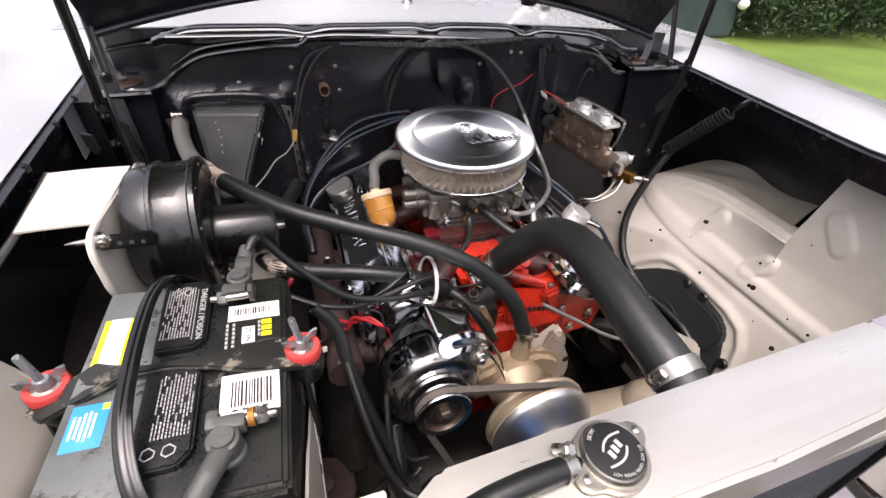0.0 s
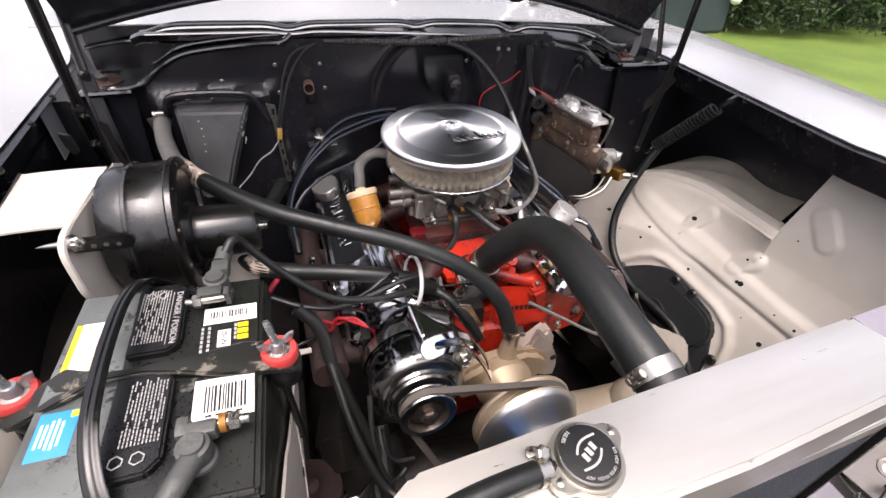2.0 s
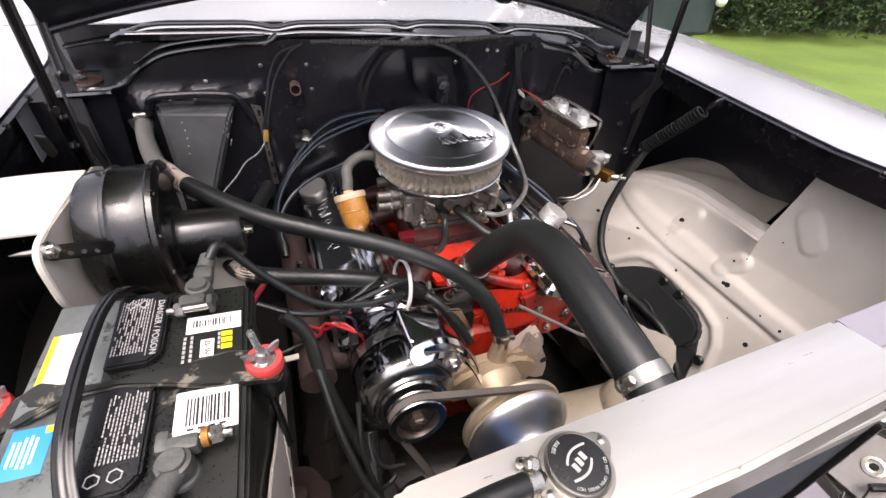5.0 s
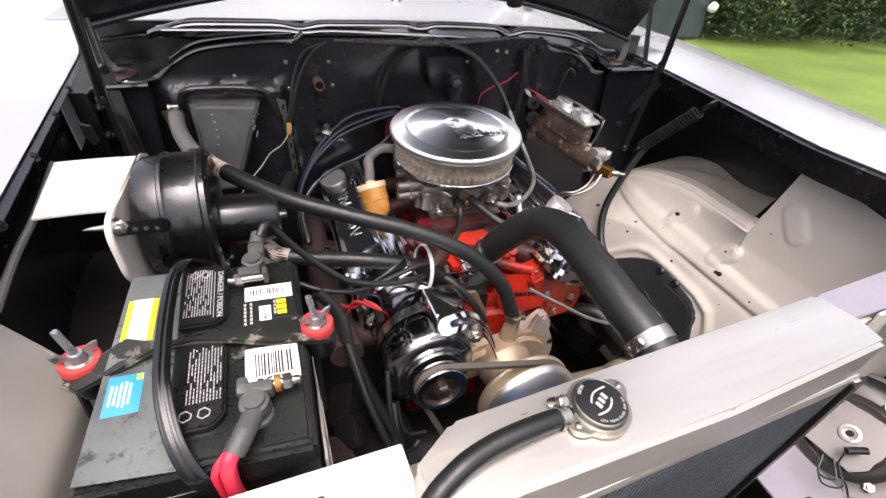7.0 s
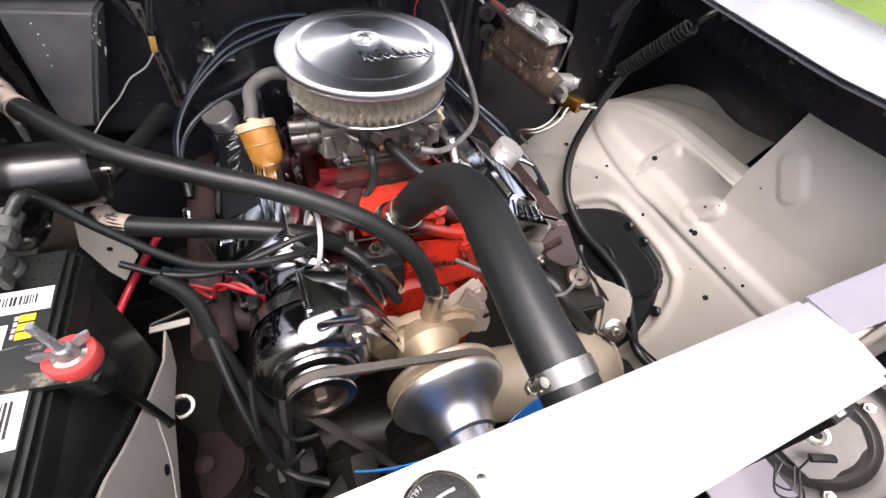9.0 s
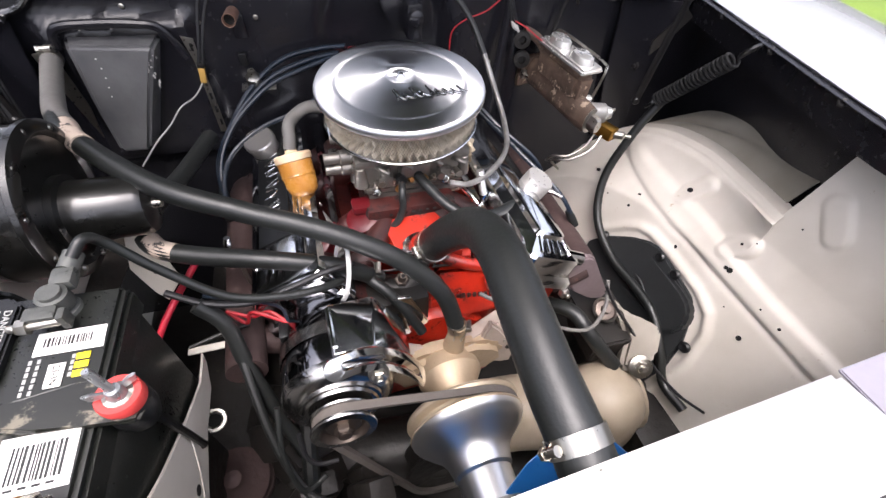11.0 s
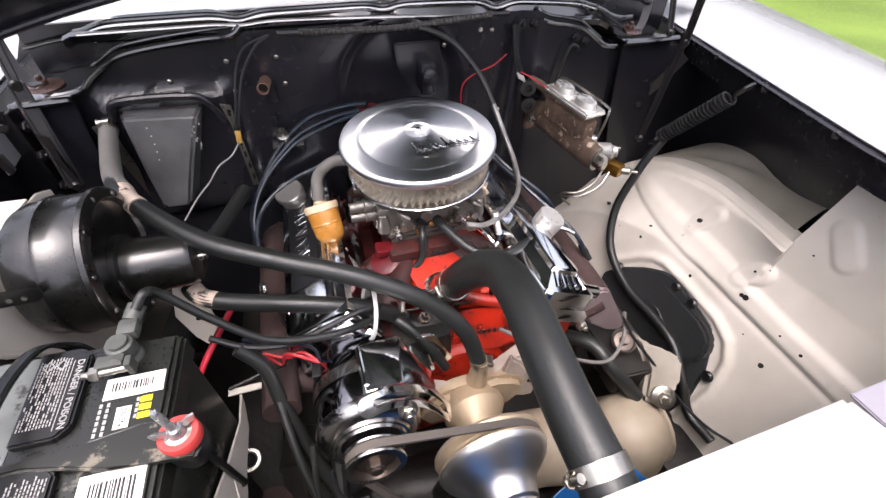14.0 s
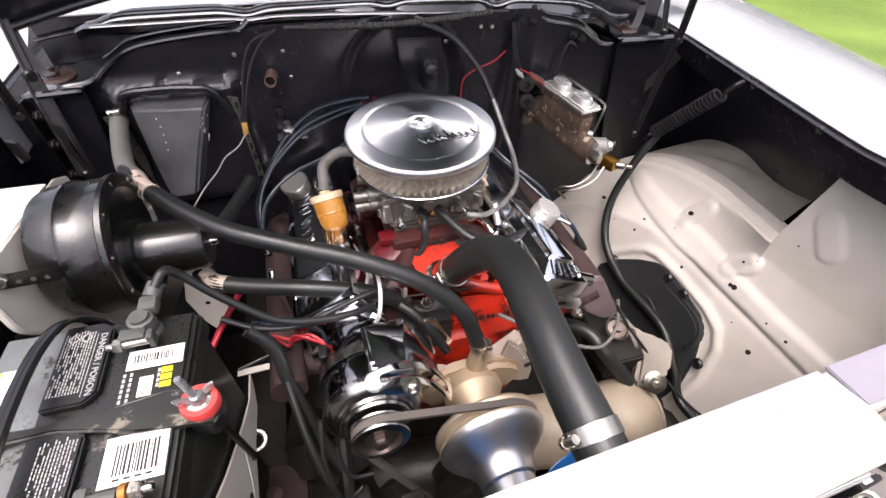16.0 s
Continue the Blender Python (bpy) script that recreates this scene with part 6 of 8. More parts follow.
def build_pump():
    p = thing("water_pump", (0.28, 0.40, 0.60), "tan cast water pump with hose neck", "water pump")
    part("housing", lathe([(0.045, 0.115), (0.052, 0.105), (0.053, 0.08), (0.042, 0.065), (0.032, 0.045), (0.028, 0.03)], (PUMP.x, 0.292, PUMP.z - 0.002), (0, 1, -0.08), 36), M_BRONZE, p)
    part("hose_neck", lathe([(0.040, -0.050), (0.034, -0.035), (0.0265, -0.012), (0.0205, 0.008), (0.0178, 0.020), (0.0158, 0.038), (0.0145, 0.054), (0.0125, 0.058), (0.0125, 0.085)], (0.2945, 0.402, 0.634), (0.06, -0.02, 1), 30), M_BRONZE, p)
    part("cast_body", slab([(0.258, 0.388, 0.660), (0.335, 0.388, 0.662), (0.365, 0.388, 0.648), (0.384, 0.388, 0.630), (0.390, 0.388, 0.600), (0.360, 0.388, 0.570), (0.205, 0.388, 0.570), (0.185, 0.388, 0.610), (0.195, 0.388, 0.630), (0.225, 0.388, 0.648)], (0, 0.034, 0), 0.012), M_BRONZE, p, "tan cast pump body")
    for side, z in ((-1, 0.61), (1, 0.62)):
        part("leg", slab([(PUMP.x + side * 0.03, 0.395, z + 0.035), (PUMP.x + side * 0.105, 0.415, z + 0.055), (PUMP.x + side * 0.125, 0.415, z + 0.02), (PUMP.x + side * 0.115, 0.415, z - 0.04), (PUMP.x + side * 0.03, 0.395, z - 0.04)], (0, 0.03, 0), 0.006), M_LUG, p, "pale cast pump leg")
        part("bolt", nut((PUMP.x + side * 0.105, 0.413, z + 0.015), (0, -1, 0), 0.009, 0.008), M_STEEL, p)
    part("lug", slab([(0.356, 0.40, 0.698), (0.377, 0.40, 0.672), (0.406, 0.40, 0.618), (0.416, 0.40, 0.580), (0.414, 0.40, 0.552), (0.392, 0.40, 0.556), (0.345, 0.40, 0.585), (0.340, 0.40, 0.640)], (0, 0.014, 0), 0.004), M_LUG, p, "pale cast bracket lug")
    part("lug_hole", lathe([(0.007, 0), (0.007, 0.001)], (0.400, 0.3993, 0.612), (0, -1, 0), 18), M_HOLE, p)
    part("nipple_nut", lathe([(0.0135, -0.004), (0.0135, 0.010), (0.012, 0.012)], (0.2990, 0.4005, 0.694), (0.06, -0.02, 1), 6), M_STEEL, p, "steel hose nipple")
    pu = thing("pump_pulley", PUMP, "gold water pump pulley with a spun aluminium nose", "pulley")
    pu.rotation_euler = LEAN_BACK
    part("rear_rim", lathe([(0.035, -0.030), (0.074, -0.028), (0.0875, -0.024), (0.0885, -0.020), (0.0865, -0.016), (0.077, -0.012), (0.077, -0.008), (0.0865, -0.003), (0.0880, 0.0), (0.0870, 0.002)], PUMP, (0, -1, 0), 80, True, False), M_GOLD, pu, "gold zinc rim with the belt groove")
    part("nose", lathe([(0.0870, 0.001), (0.0865, 0.005), (0.082, 0.012), (0.068, 0.024), (0.055, 0.034), (0.047, 0.046), (0.0435, 0.058), (0.0420, 0.066)], PUMP, (0, -1, 0), 80, False, False), M_ALU_SPUN, pu, "spun aluminium cone")
    part("hub", lathe([(0.0420, 0.066), (0.0405, 0.068), (0.0385, 0.070), (0.0370, 0.110), (0.030, 0.112)], PUMP, (0, -1, 0), 64, False, True), M_ALU_SPUN, pu, "aluminium fan spacer")
    # belt round the three pulleys
    circ = []
    for c, r in ((ALT, 0.0335), (PUMP, 0.0815), (CRANK, 0.085)):
        for k in range(72):
            a = 6.28319 * k / 72
            circ.append((c.x + r * math.cos(a), c.z + r * math.sin(a), c.y))
    circ.sort()

    def half(pts):
        h = []
        for q in pts:
            while len(h) > 1 and (h[-1][0] - h[-2][0]) * (q[1] - h[-2][1]) - (h[-1][1] - h[-2][1]) * (q[0] - h[-2][0]) <= 0:
                h.pop()
            h.append(q)
        return h
    lo, hi = half(circ), half(circ[::-1])
    hull = lo[:-1] + hi[:-1]
    bm = bmesh.new()
    rows = []
    mid = Vector((sum(q[0] for q in hull) / len(hull), 0, sum(q[1] for q in hull) / len(hull)))
    for k, (x, z, y) in enumerate(hull):
        n = Vector((hull[(k + 1) % len(hull)][1] - hull[k - 1][1], 0, -(hull[(k + 1) % len(hull)][0] - hull[k - 1][0]))).normalized()
        yy = 0.292 + 0.006 * min(1, max(0, (x - 0.12) / 0.14))
        rows.append([bm.verts.new(Vector((x, yy + dy, z)) + n * dn) for dy, dn in ((-0.0055, 0.004), (0.0055, 0.004), (0.0035, -0.004), (-0.0035, -0.004))])
    for k in range(len(rows)):
        a, b = rows[k], rows[(k + 1) % len(rows)]
        for j in range(4):
            bm.faces.new((a[j], a[(j + 1) % 4], b[(j + 1) % 4], b[j]))
    bmesh.ops.recalc_face_normals(bm, faces=bm.faces)
    belt = solo("fan_belt", bm, M_BELT, "worn rubber V-belt round the pulleys", "belt", base=tuple(PUMP))
    belt.rotation_euler = LEAN_BACK
    cr = thing("crank_pulley", CRANK, "black steel crankshaft pulley", "pulley")
    cr.rotation_euler = LEAN_BACK
    part("rim", lathe([(0.03, -0.04), (0.088, -0.036), (0.09, -0.03), (0.080, -0.008), (0.09, 0.0), (0.085, 0.004), (0.03, 0.002)], CRANK, (0, -1, 0), 60), M_GREASE, cr)
    # fan
    f = thing("cooling_fan", PUMP, "blue painted engine fan bolted to the pulley", "fan")
    f.rotation_euler = LEAN_BACK
    o = Vector((PUMP.x, PUMP.y - 0.112, PUMP.z))
    part("spider", lathe([(0.045, 0), (0.045, 0.003), (0.015, 0.004)], o, (0, -1, 0), 32), M_STEEL, f)
    for a in (radians(42), radians(132), radians(222), radians(312)):
        d, t = Vector((math.cos(a), 0, math.sin(a))), Vector((-math.sin(a), 0, math.cos(a)))
        part("blade", grid(lambda u, v: o + d * (0.030 + 0.150 * u) + t * ((0.020 + 0.022 * min(1, u * 2.2)) * (2 * v - 1)) + Vector((0, -0.004 + 0.034 * (v - 0.5) * min(1, 0.3 + 2 * u) + 0.01 * (v - 0.5) ** 2, 0)), 12, 8, 0.002), M_FAN_BLUE, f)
        part("rivet", lathe([(0.006, 0), (0.006, 0.004), (0.003, 0.006)], o + d * 0.055 + Vector((0, -0.006, 0)), (0, -1, 0), 12), M_STEEL, f)
        part("bolt", nut(o + Vector((math.cos(a + 0.7), 0, math.sin(a + 0.7))) * 0.026 + Vector((0, -0.003, 0)), (0, -1, 0), 0.009, 0.008), M_GOLD, f)


build_pump()


# ---- hoses ----
def build_hoses():
    h = thing("radiator_hose", (0.30, 0.30, 0.80), "thick ribbed black upper radiator hose", "hose")
    path = [(0.280, 0.507, 0.783), (0.293, 0.467, 0.846), (0.305, 0.425, 0.898), (0.310, 0.385, 0.923), (0.308, 0.335, 0.935), (0.303, 0.270, 0.932), (0.301, 0.215, 0.923), (0.302, 0.175, 0.915), (0.304, 0.141, 0.905)]
    fine, even, left = spline(path, 40), [], 0.0
    for a, b in zip(fine, fine[1:]):
        d = (b - a).length
        while left < d:
            even.append(a + (b - a) * (left / d))
            left += 0.0023
        left -= d
    part("tubing", tube(even, 0.0248, 36, 1, smooth=False, ribs=0.0030), M_RUBBER, h, "", 10.5)
    part("neck", lathe([(0.0205, -0.02), (0.0205, 0.035), (0.028, 0.036), (0.028, 0.040)], (0.3030, 0.158, 0.9105), (0.04, -1, -0.28), 28), M_ALU, h, "aluminium radiator inlet neck")
    clamp(h, (0.3027, 0.163, 0.9120), (0.04, -1, -0.28), 0.0254, 0.015, (-1, 0, 0.35))
    clamp(h, (0.2830, 0.498, 0.797), (0.25, -0.55, 0.8), 0.0254, 0.012, (-1, -0.3, 0))
    h = thing("heater_hose", (0.05, 0.6, 0.8), "long black heater hose sagging over the engine", "hose", "heater hoses")
    path = [(-0.227, 0.899, 0.945), (-0.217, 0.835, 0.930), (-0.190, 0.745, 0.930), (-0.150, 0.668, 0.932), (-0.05, 0.565, 0.918), (0.04, 0.520, 0.898), (0.115, 0.492, 0.880), (0.175, 0.470, 0.858), (0.234, 0.449, 0.822), (0.280, 0.426, 0.768), (0.2985, 0.402, 0.706)]
    part("tubing", tube(path, 0.0132, 18, 10), M_RUBBER, h)
    part("dusty_length", tube([(-0.227, 0.897, 0.9445), (-0.217, 0.835, 0.930), (-0.190, 0.745, 0.930), (-0.168, 0.703, 0.931)], 0.0139, 18, 10), M_HOSE_GREY, h, "dusty grey length of hose")
    part("pale_patch", tube([(-0.166, 0.700, 0.931), (-0.150, 0.668, 0.932), (-0.134, 0.648, 0.931)], 0.0142, 18, 6), M_HOSE_PALE, h, "pale mottled patch on the hose")
    clamp(h, (-0.2255, 0.892, 0.943), (0.1, -1, -0.2), 0.0136, 0.009, (0, 0.1, 1))
    clamp(h, (0.2975, 0.4035, 0.713), (0.12, -0.2, -1), 0.0138, 0.013, (1, -0.4, 0))
    h = thing("heater_hose", (0.05, 0.55, 0.7), "short black heater hose clamped to the intake", "hose", "heater hoses")
    path = [(-0.035, 0.83, 0.82), (-0.065, 0.72, 0.825), (-0.095, 0.63, 0.832), (-0.100, 0.585, 0.830), (-0.080, 0.556, 0.822), (-0.03, 0.535, 0.818), (0.052, 0.508, 0.817), (0.130, 0.494, 0.800), (0.170, 0.492, 0.775), (0.200, 0.494, 0.748)]
    part("tubing", tube(path, 0.0128, 18, 10), M_RUBBER, h)
    part("pale_patch", tube([(-0.092, 0.570, 0.828), (-0.080, 0.556, 0.822), (-0.060, 0.546, 0.820)], 0.01295, 18, 6), M_HOSE_PALE, h, "pale mottled patch on the hose")
    clamp(h, (0.186, 0.502, 0.762), (0.5, 0.1, -0.7), 0.0132, 0.010, (0.4, -0.4, 1))
    z = thing("zip_tie", (0.155, 0.49, 0.76), "white nylon zip tie round hose and wires", "zip tie")
    c, long, wide = Vector((0.147, 0.480, 0.800)), Vector((0.006, 0.034, 0.023)), Vector((0.010, -0.016, 0.020))
    part("loop", tube([c + long * math.cos(t) + wide * math.sin(t) for t in [0.3491 * k for k in range(19)]], 0.0032, 8, 2, flat=0.6), M_ZIP, z)
    part("head", box(c - wide * 0.95, (0.005, 0.005, 0.004), 0.001), M_ZIP, z)
    # wheel-side cable
    h = thing("fender_cable", (0.76, 0.5, 0.45), "black sleeved cable draped over the inner fender", "cable")
    path = [(0.850, 0.735, 0.850), (0.812, 0.735, 0.775), (0.772, 0.723, 0.675), (0.748, 0.670, 0.598), (0.744, 0.580, 0.557), (0.752, 0.490, 0.550), (0.754, 0.425, 0.540), (0.746, 0.360, 0.500), (0.736, 0.310, 0.460), (0.742, 0.250, 0.456)]
    part("sleeve", tube(path, 0.0095, 12, 14, ribs=0.02), M_RUBBER, h)
    h = thing("ground_wire", (0.7, 0.4, 0.5), "thin dark wire hanging beside the cable", "wire")
    part("lead", tube([(0.575, 0.42, 0.70), (0.60, 0.40, 0.655), (0.64, 0.37, 0.60), (0.68, 0.32, 0.54), (0.72, 0.27, 0.50), (0.76, 0.23, 0.48)], 0.0028, 8, 8), M_WIRE, h)
    part("lead", tube([(0.34, 0.43, 0.745), (0.40, 0.40, 0.715), (0.46, 0.38, 0.68), (0.53, 0.375, 0.65), (0.575, 0.40, 0.66), (0.585, 0.43, 0.70)], 0.0032, 8, 8), M_HOSE_GREY, h)
    # throttle cable
    h = thing("throttle_cable", (0.42, 0.7, 0.8), "black and silver throttle cable looping to the carburetor", "cable")
    part("black_sleeve", tube([(0.325, 0.915, 1.058), (0.35, 0.895, 1.062), (0.40, 0.875, 1.040), (0.443, 0.842, 0.990), (0.464, 0.806, 0.940)], 0.0052, 10, 10), M_RUBBER, h)
    part("braided_sleeve", tube([(0.464, 0.806, 0.940), (0.476, 0.765, 0.892), (0.479, 0.715, 0.858), (0.462, 0.655, 0.840), (0.42, 0.61, 0.832), (0.37, 0.583, 0.832), (0.335, 0.585, 0.838)], 0.0048, 10, 16, ribs=0.03), M_BRAID, h, "silver braided sleeve")
    # plug leads
    for name, path in (("a", [(0.225, 0.893, 0.935), (0.18, 0.908, 0.928), (0.11, 0.905, 0.914), (0.049, 0.886, 0.876), (0.008, 0.855, 0.835), (-0.031, 0.799, 0.785), (-0.035, 0.75, 0.73)]),
                       ("b", [(0.205, 0.862, 0.930), (0.165, 0.880, 0.912), (0.095, 0.890, 0.883), (0.055, 0.878, 0.862), (0.005, 0.842, 0.828), (-0.027, 0.79, 0.785), (-0.03, 0.73, 0.73)]),
                       ("c", [(0.205, 0.83, 0.915), (0.165, 0.825, 0.880), (0.115, 0.828, 0.850), (0.053, 0.814, 0.834), (0.000, 0.790, 0.806), (-0.025, 0.76, 0.77), (-0.025, 0.70, 0.73)]),
                       ("d", [(0.210, 0.872, 0.932), (0.165, 0.890, 0.918), (0.098, 0.895, 0.894), (0.052, 0.880, 0.868), (0.007, 0.848, 0.833), (-0.030, 0.79, 0.78), (-0.03, 0.72, 0.72)]),
                       ("e", [(0.36, 0.86, 0.92), (0.42, 0.80, 0.885), (0.47, 0.72, 0.845), (0.53, 0.66, 0.80), (0.56, 0.64, 0.74)]),
                       ("f", [(0.36, 0.84, 0.91), (0.44, 0.76, 0.86), (0.50, 0.66, 0.815), (0.55, 0.58, 0.775), (0.58, 0.55, 0.72)])):
        h = thing("spark_plug_lead", path[-1], "dark blue spark plug lead", "spark plug lead", "plug leads")
        part("lead", tube(path, 0.0042, 10, 10), M_WIRE_BLUE, h)
        end = Vector(path[-1])
        part("boot", lathe([(0.007, 0), (0.008, 0.02), (0.006, 0.035)], end, Vector(path[-2]) - end, 12), M_RUBBER, h)


M_HOSE_PALE = mat("pale_mottled_rubber", "b5a596", "8d8177", 0.7, bump=0.4, spots="3a3837", spot_at=0.56, spot_scale=70)
build_hoses()


# ---- exhaust ----
def build_exhaust():
    for side in (-1, 1):
        X = (lambda d: CX + side * d)
        m = thing("exhaust_manifold", (X(0.285), 0.63, 0.6), "brown cast iron exhaust manifold", "exhaust manifold", "exhaust manifolds")
        part("log", tube([(X(0.275), 0.47 if side > 0 else 0.41, 0.708), (X(0.28), 0.53, 0.705), (X(0.285), 0.65, 0.70), (X(0.285), 0.80, 0.70), (X(0.28), 0.88, 0.66)], 0.027, 16, 6), M_EXH, m)
        for y in (0.47, 0.60, 0.72, 0.84):
            part("port", tube([(X(0.22), y, 0.675), (X(0.25), y, 0.685), (X(0.282), y, 0.70)], 0.022, 14, 4), M_EXH, m)
        if side > 0:
            part("end_bracket", slab([(0.500, 0.455, 0.722), (0.548, 0.455, 0.742), (0.562, 0.455, 0.735), (0.620, 0.445, 0.632), (0.612, 0.445, 0.616), (0.585, 0.445, 0.622), (0.540, 0.450, 0.655)], (0, 0.014, 0), 0.004), M_BRKT, m, "mauve-grey engine bracket")
            part("bracket_tube", tube([(0.448, 0.458, 0.786), (0.485, 0.452, 0.769), (0.522, 0.450, 0.752)], 0.0115, 16, 4), M_CHROME, m, "chromed spacer tube")
            part("bracket_tab", slab([(0.430, 0.440, 0.742), (0.500, 0.440, 0.722), (0.505, 0.440, 0.705), (0.495, 0.440, 0.700), (0.430, 0.440, 0.722)], (0, 0.006, 0.003), 0.002), M_CHROME_DULL, m, "chromed bracket tab")
            part("bolt", nut((0.50, 0.435, 0.69), (0.2, -1, 0.2), 0.010, 0.009), M_STEEL, m)


M_BRKT = mat("mauve_grey_iron", "8f7f80", "756869", 0.5, 0.4, bump=0.3)
build_exhaust()


# ---- battery ----
def build_battery():
    B = Matrix.Translation((-0.140, 0.297, 0.9142)) @ Matrix(((1, 0, 0, 0), (0, 1, 0, 0), (-0.068, 0.06, 1, 0), (0, 0, 0, 1)))
    L, W = 0.239, 0.176
    root = thing("battery", (-0.14, 0.297, 0.72), "dusty black car battery with printed labels", "battery")

    def loc(bm):
        return moved(bm, B)
    part("case", loc(box((0, 0, -0.115), (W - 0.010, L - 0.010, 0.175), 0.006)), M_CASE, root)
    plan = ((-0.087, 0.1185), (0.089, 0.1185), (0.083, -0.127), (-0.094, -0.117))
    part("lid", loc(join(slab([(x, y, -0.036) for x, y in plan], (0, 0, 0.030), 0.004), slab([(x * 0.975, y * 0.978, -0.008) for x, y in plan], (0, 0, 0.009), 0.004))), M_CASE, root)
    part("ledge", loc(box((0, -L / 2 + 0.004, -0.040), (W * 0.9, 0.012, 0.010), 0.002)), M_CASE, root)
    # vent covers
    for k, (y0, y1) in enumerate(((0.020, 0.112), (-0.094, -0.001))):
        x0, x1, ch = -0.030, 0.014, 0.010
        o = [(x0, y0, 0.0), (x0, y1, 0.0), (x1 - ch, y1, 0.0), (x1, y1 - ch, 0.0), (x1, y0 + ch, 0.0), (x1 - ch, y0, 0.0)]
        cov = part("vent_cover", loc(slab(o, (0, 0, 0.009), 0.002)), M_PLASTIC, root, "black vent cover with white warning print")
        T = B @ Matrix.Translation((0, 0, 0.0096))
        yc = (y0 + y1) / 2
        R = Matrix.Rotation(radians(-90), 4, "Z")
        if k == 0:
            part("lettering", letters("DANGER / POISON", 0.0082, T @ Matrix.Translation((0.007, yc - 0.004, 0)) @ R), M_PRINT, cov)
            part("rule", moved(box((0.0015, yc - 0.004, 0.0001), (0.0006, 0.07, 0.0003), 0), T), M_PRINT, cov)
        rng = random.Random(k)
        for q in range(11):
            x = -0.0015 - 0.0024 * q if k == 0 else 0.010 - 0.0026 * q
            y = y0 + 0.012
            while y < y1 - 0.012:
                w = 0.0012 + 0.0034 * rng.random()
                if k == 1 and y < y0 + 0.022:
                    y += 0.004
                    continue
                part("print_line", moved(box((x, min(y + w / 2, y1 - 0.010), 0.0001), (0.0010, w, 0.0003), 0), T), M_PRINT, cov)
                y += w + 0.0010 + (0.007 if rng.random() < 0.10 else 0)
        if k == 1:
            for q in range(2):
                c = Vector((-0.016 + 0.014 * q, y0 + 0.013, 0.0002))
                part("symbol", moved(tube([c + Vector((0.005 * math.cos(t), 0.005 * math.sin(t), 0)) for t in (0.3, 1.5, 2.4, 3.6, 4.5, 5.7, 6.6)], 0.0006, 6, 1, smooth=False), T), M_PRINT, cov)
        else:
            for q in range(2):
                c = Vector((-0.008 - 0.011 * q, y1 - 0.018, 0.0002))
                part("symbol", moved(tube([c + Vector((0.0045 * math.cos(t), 0.0055 * math.sin(t), 0)) for t in (0.0, 1.57, 3.14, 4.71, 6.28)], 0.0006, 6, 1, smooth=False), T), M_PRINT, cov)

    def label(name, x0, y0, x1, y1, m, text):
        return part(name, loc(box(((x0 + x1) / 2, (y0 + y1) / 2, 0.0016), (x1 - x0, y1 - y0, 0.0008), 0.0003)), m, root, text)
    rng = random.Random(11)

    def bars(lab, x0, y0, x1, y1):
        x = x0
        while x < x1:
            w = 0.0006 + 0.0012 * rng.random()
            part("bar", loc(box((x + w / 2, (y0 + y1) / 2, 0.0022), (w, y1 - y0, 0.0004), 0)), M_INK, lab)
            x += w + 0.0007 + 0.0012 * rng.random()
    a = label("barcode_label", 0.030, 0.051, 0.080, 0.073, M_LABEL, "white barcode sticker")
    bars(a, 0.036, 0.058, 0.070, 0.067)
    b = label("barcode_label", 0.029, -0.058, 0.078, -0.016, M_LABEL, "white barcode sticker")
    bars(b, 0.038, -0.050, 0.070, -0.024)
    for q in range(4):
        part("bar", loc(box((0.042 + 0.008 * q, -0.0535, 0.0022), (0.005, 0.0018, 0.0004), 0)), M_INK, b)
    T = B @ Matrix.Translation((0, 0, 0.0016))
    R = Matrix.Rotation(radians(-90), 4, "Z")
    for q in range(3):
        part("brand_bar", loc(box((0.067, 0.045 - 0.008 * q, 0.0016), (0.010, 0.006, 0.0006), 0.0002)), M_YELLOW, root, "yellow printed block")
    c = label("size_label", 0.044, 0.020, 0.056, 0.041, M_LABEL, "white size sticker")
    part("lettering", letters("25-3N", 0.0068, B @ Matrix.Translation((0.050, 0.0305, 0.0022)) @ R), M_INK, c)
    for x, y0, n in ((0.036, 0.046, 7), (0.030, 0.046, 6), (0.060, 0.046, 4)):
        for q in range(n):
            part("print_line", loc(box((x, y0 - 0.0055 * q, 0.0013), (0.0024, 0.0038, 0.0004), 0)), M_PRINT, root)
    # added sheet, no real label: carries the lid's dust and painted sheen
    part("lid_sheen", loc(slab([(-0.083, 0.113, 0.0010), (-0.034, 0.113, 0.0010), (-0.030, -0.060, 0.0010), (-0.012, -0.1215, 0.0010), (-0.0890, -0.1125, 0.0010)], (0, 0, 0.0006), 0.0002)), M_LID_SHEEN, root, "grey sheet for the dust and sheen on the battery lid")
    y = label("yellow_label", -0.080, 0.018, -0.053, 0.075, M_YELLOW, "yellow and white warranty sticker")
    part("panel", loc(box((-0.0665, 0.0465, 0.0022), (0.0165, 0.057, 0.0004), 0)), M_LABEL, y)
    for q in range(5):
        part("print_line", loc(box((-0.073 + 0.0035 * q, 0.046, 0.0025), (0.0012, 0.030 + 0.008 * rng.random(), 0.0003), 0)), M_PINKINK, y)
    u = label("blue_label", -0.081, -0.060, -0.054, -0.020, M_BLUE, "blue dealer sticker with plain white bars")
    for q in range(5):
        part("print_line", loc(box((-0.063 - 0.0035 * q, -0.040, 0.0022), (0.0016, 0.018 + 0.008 * rng.random(), 0.0003), 0)), M_LABEL, u)
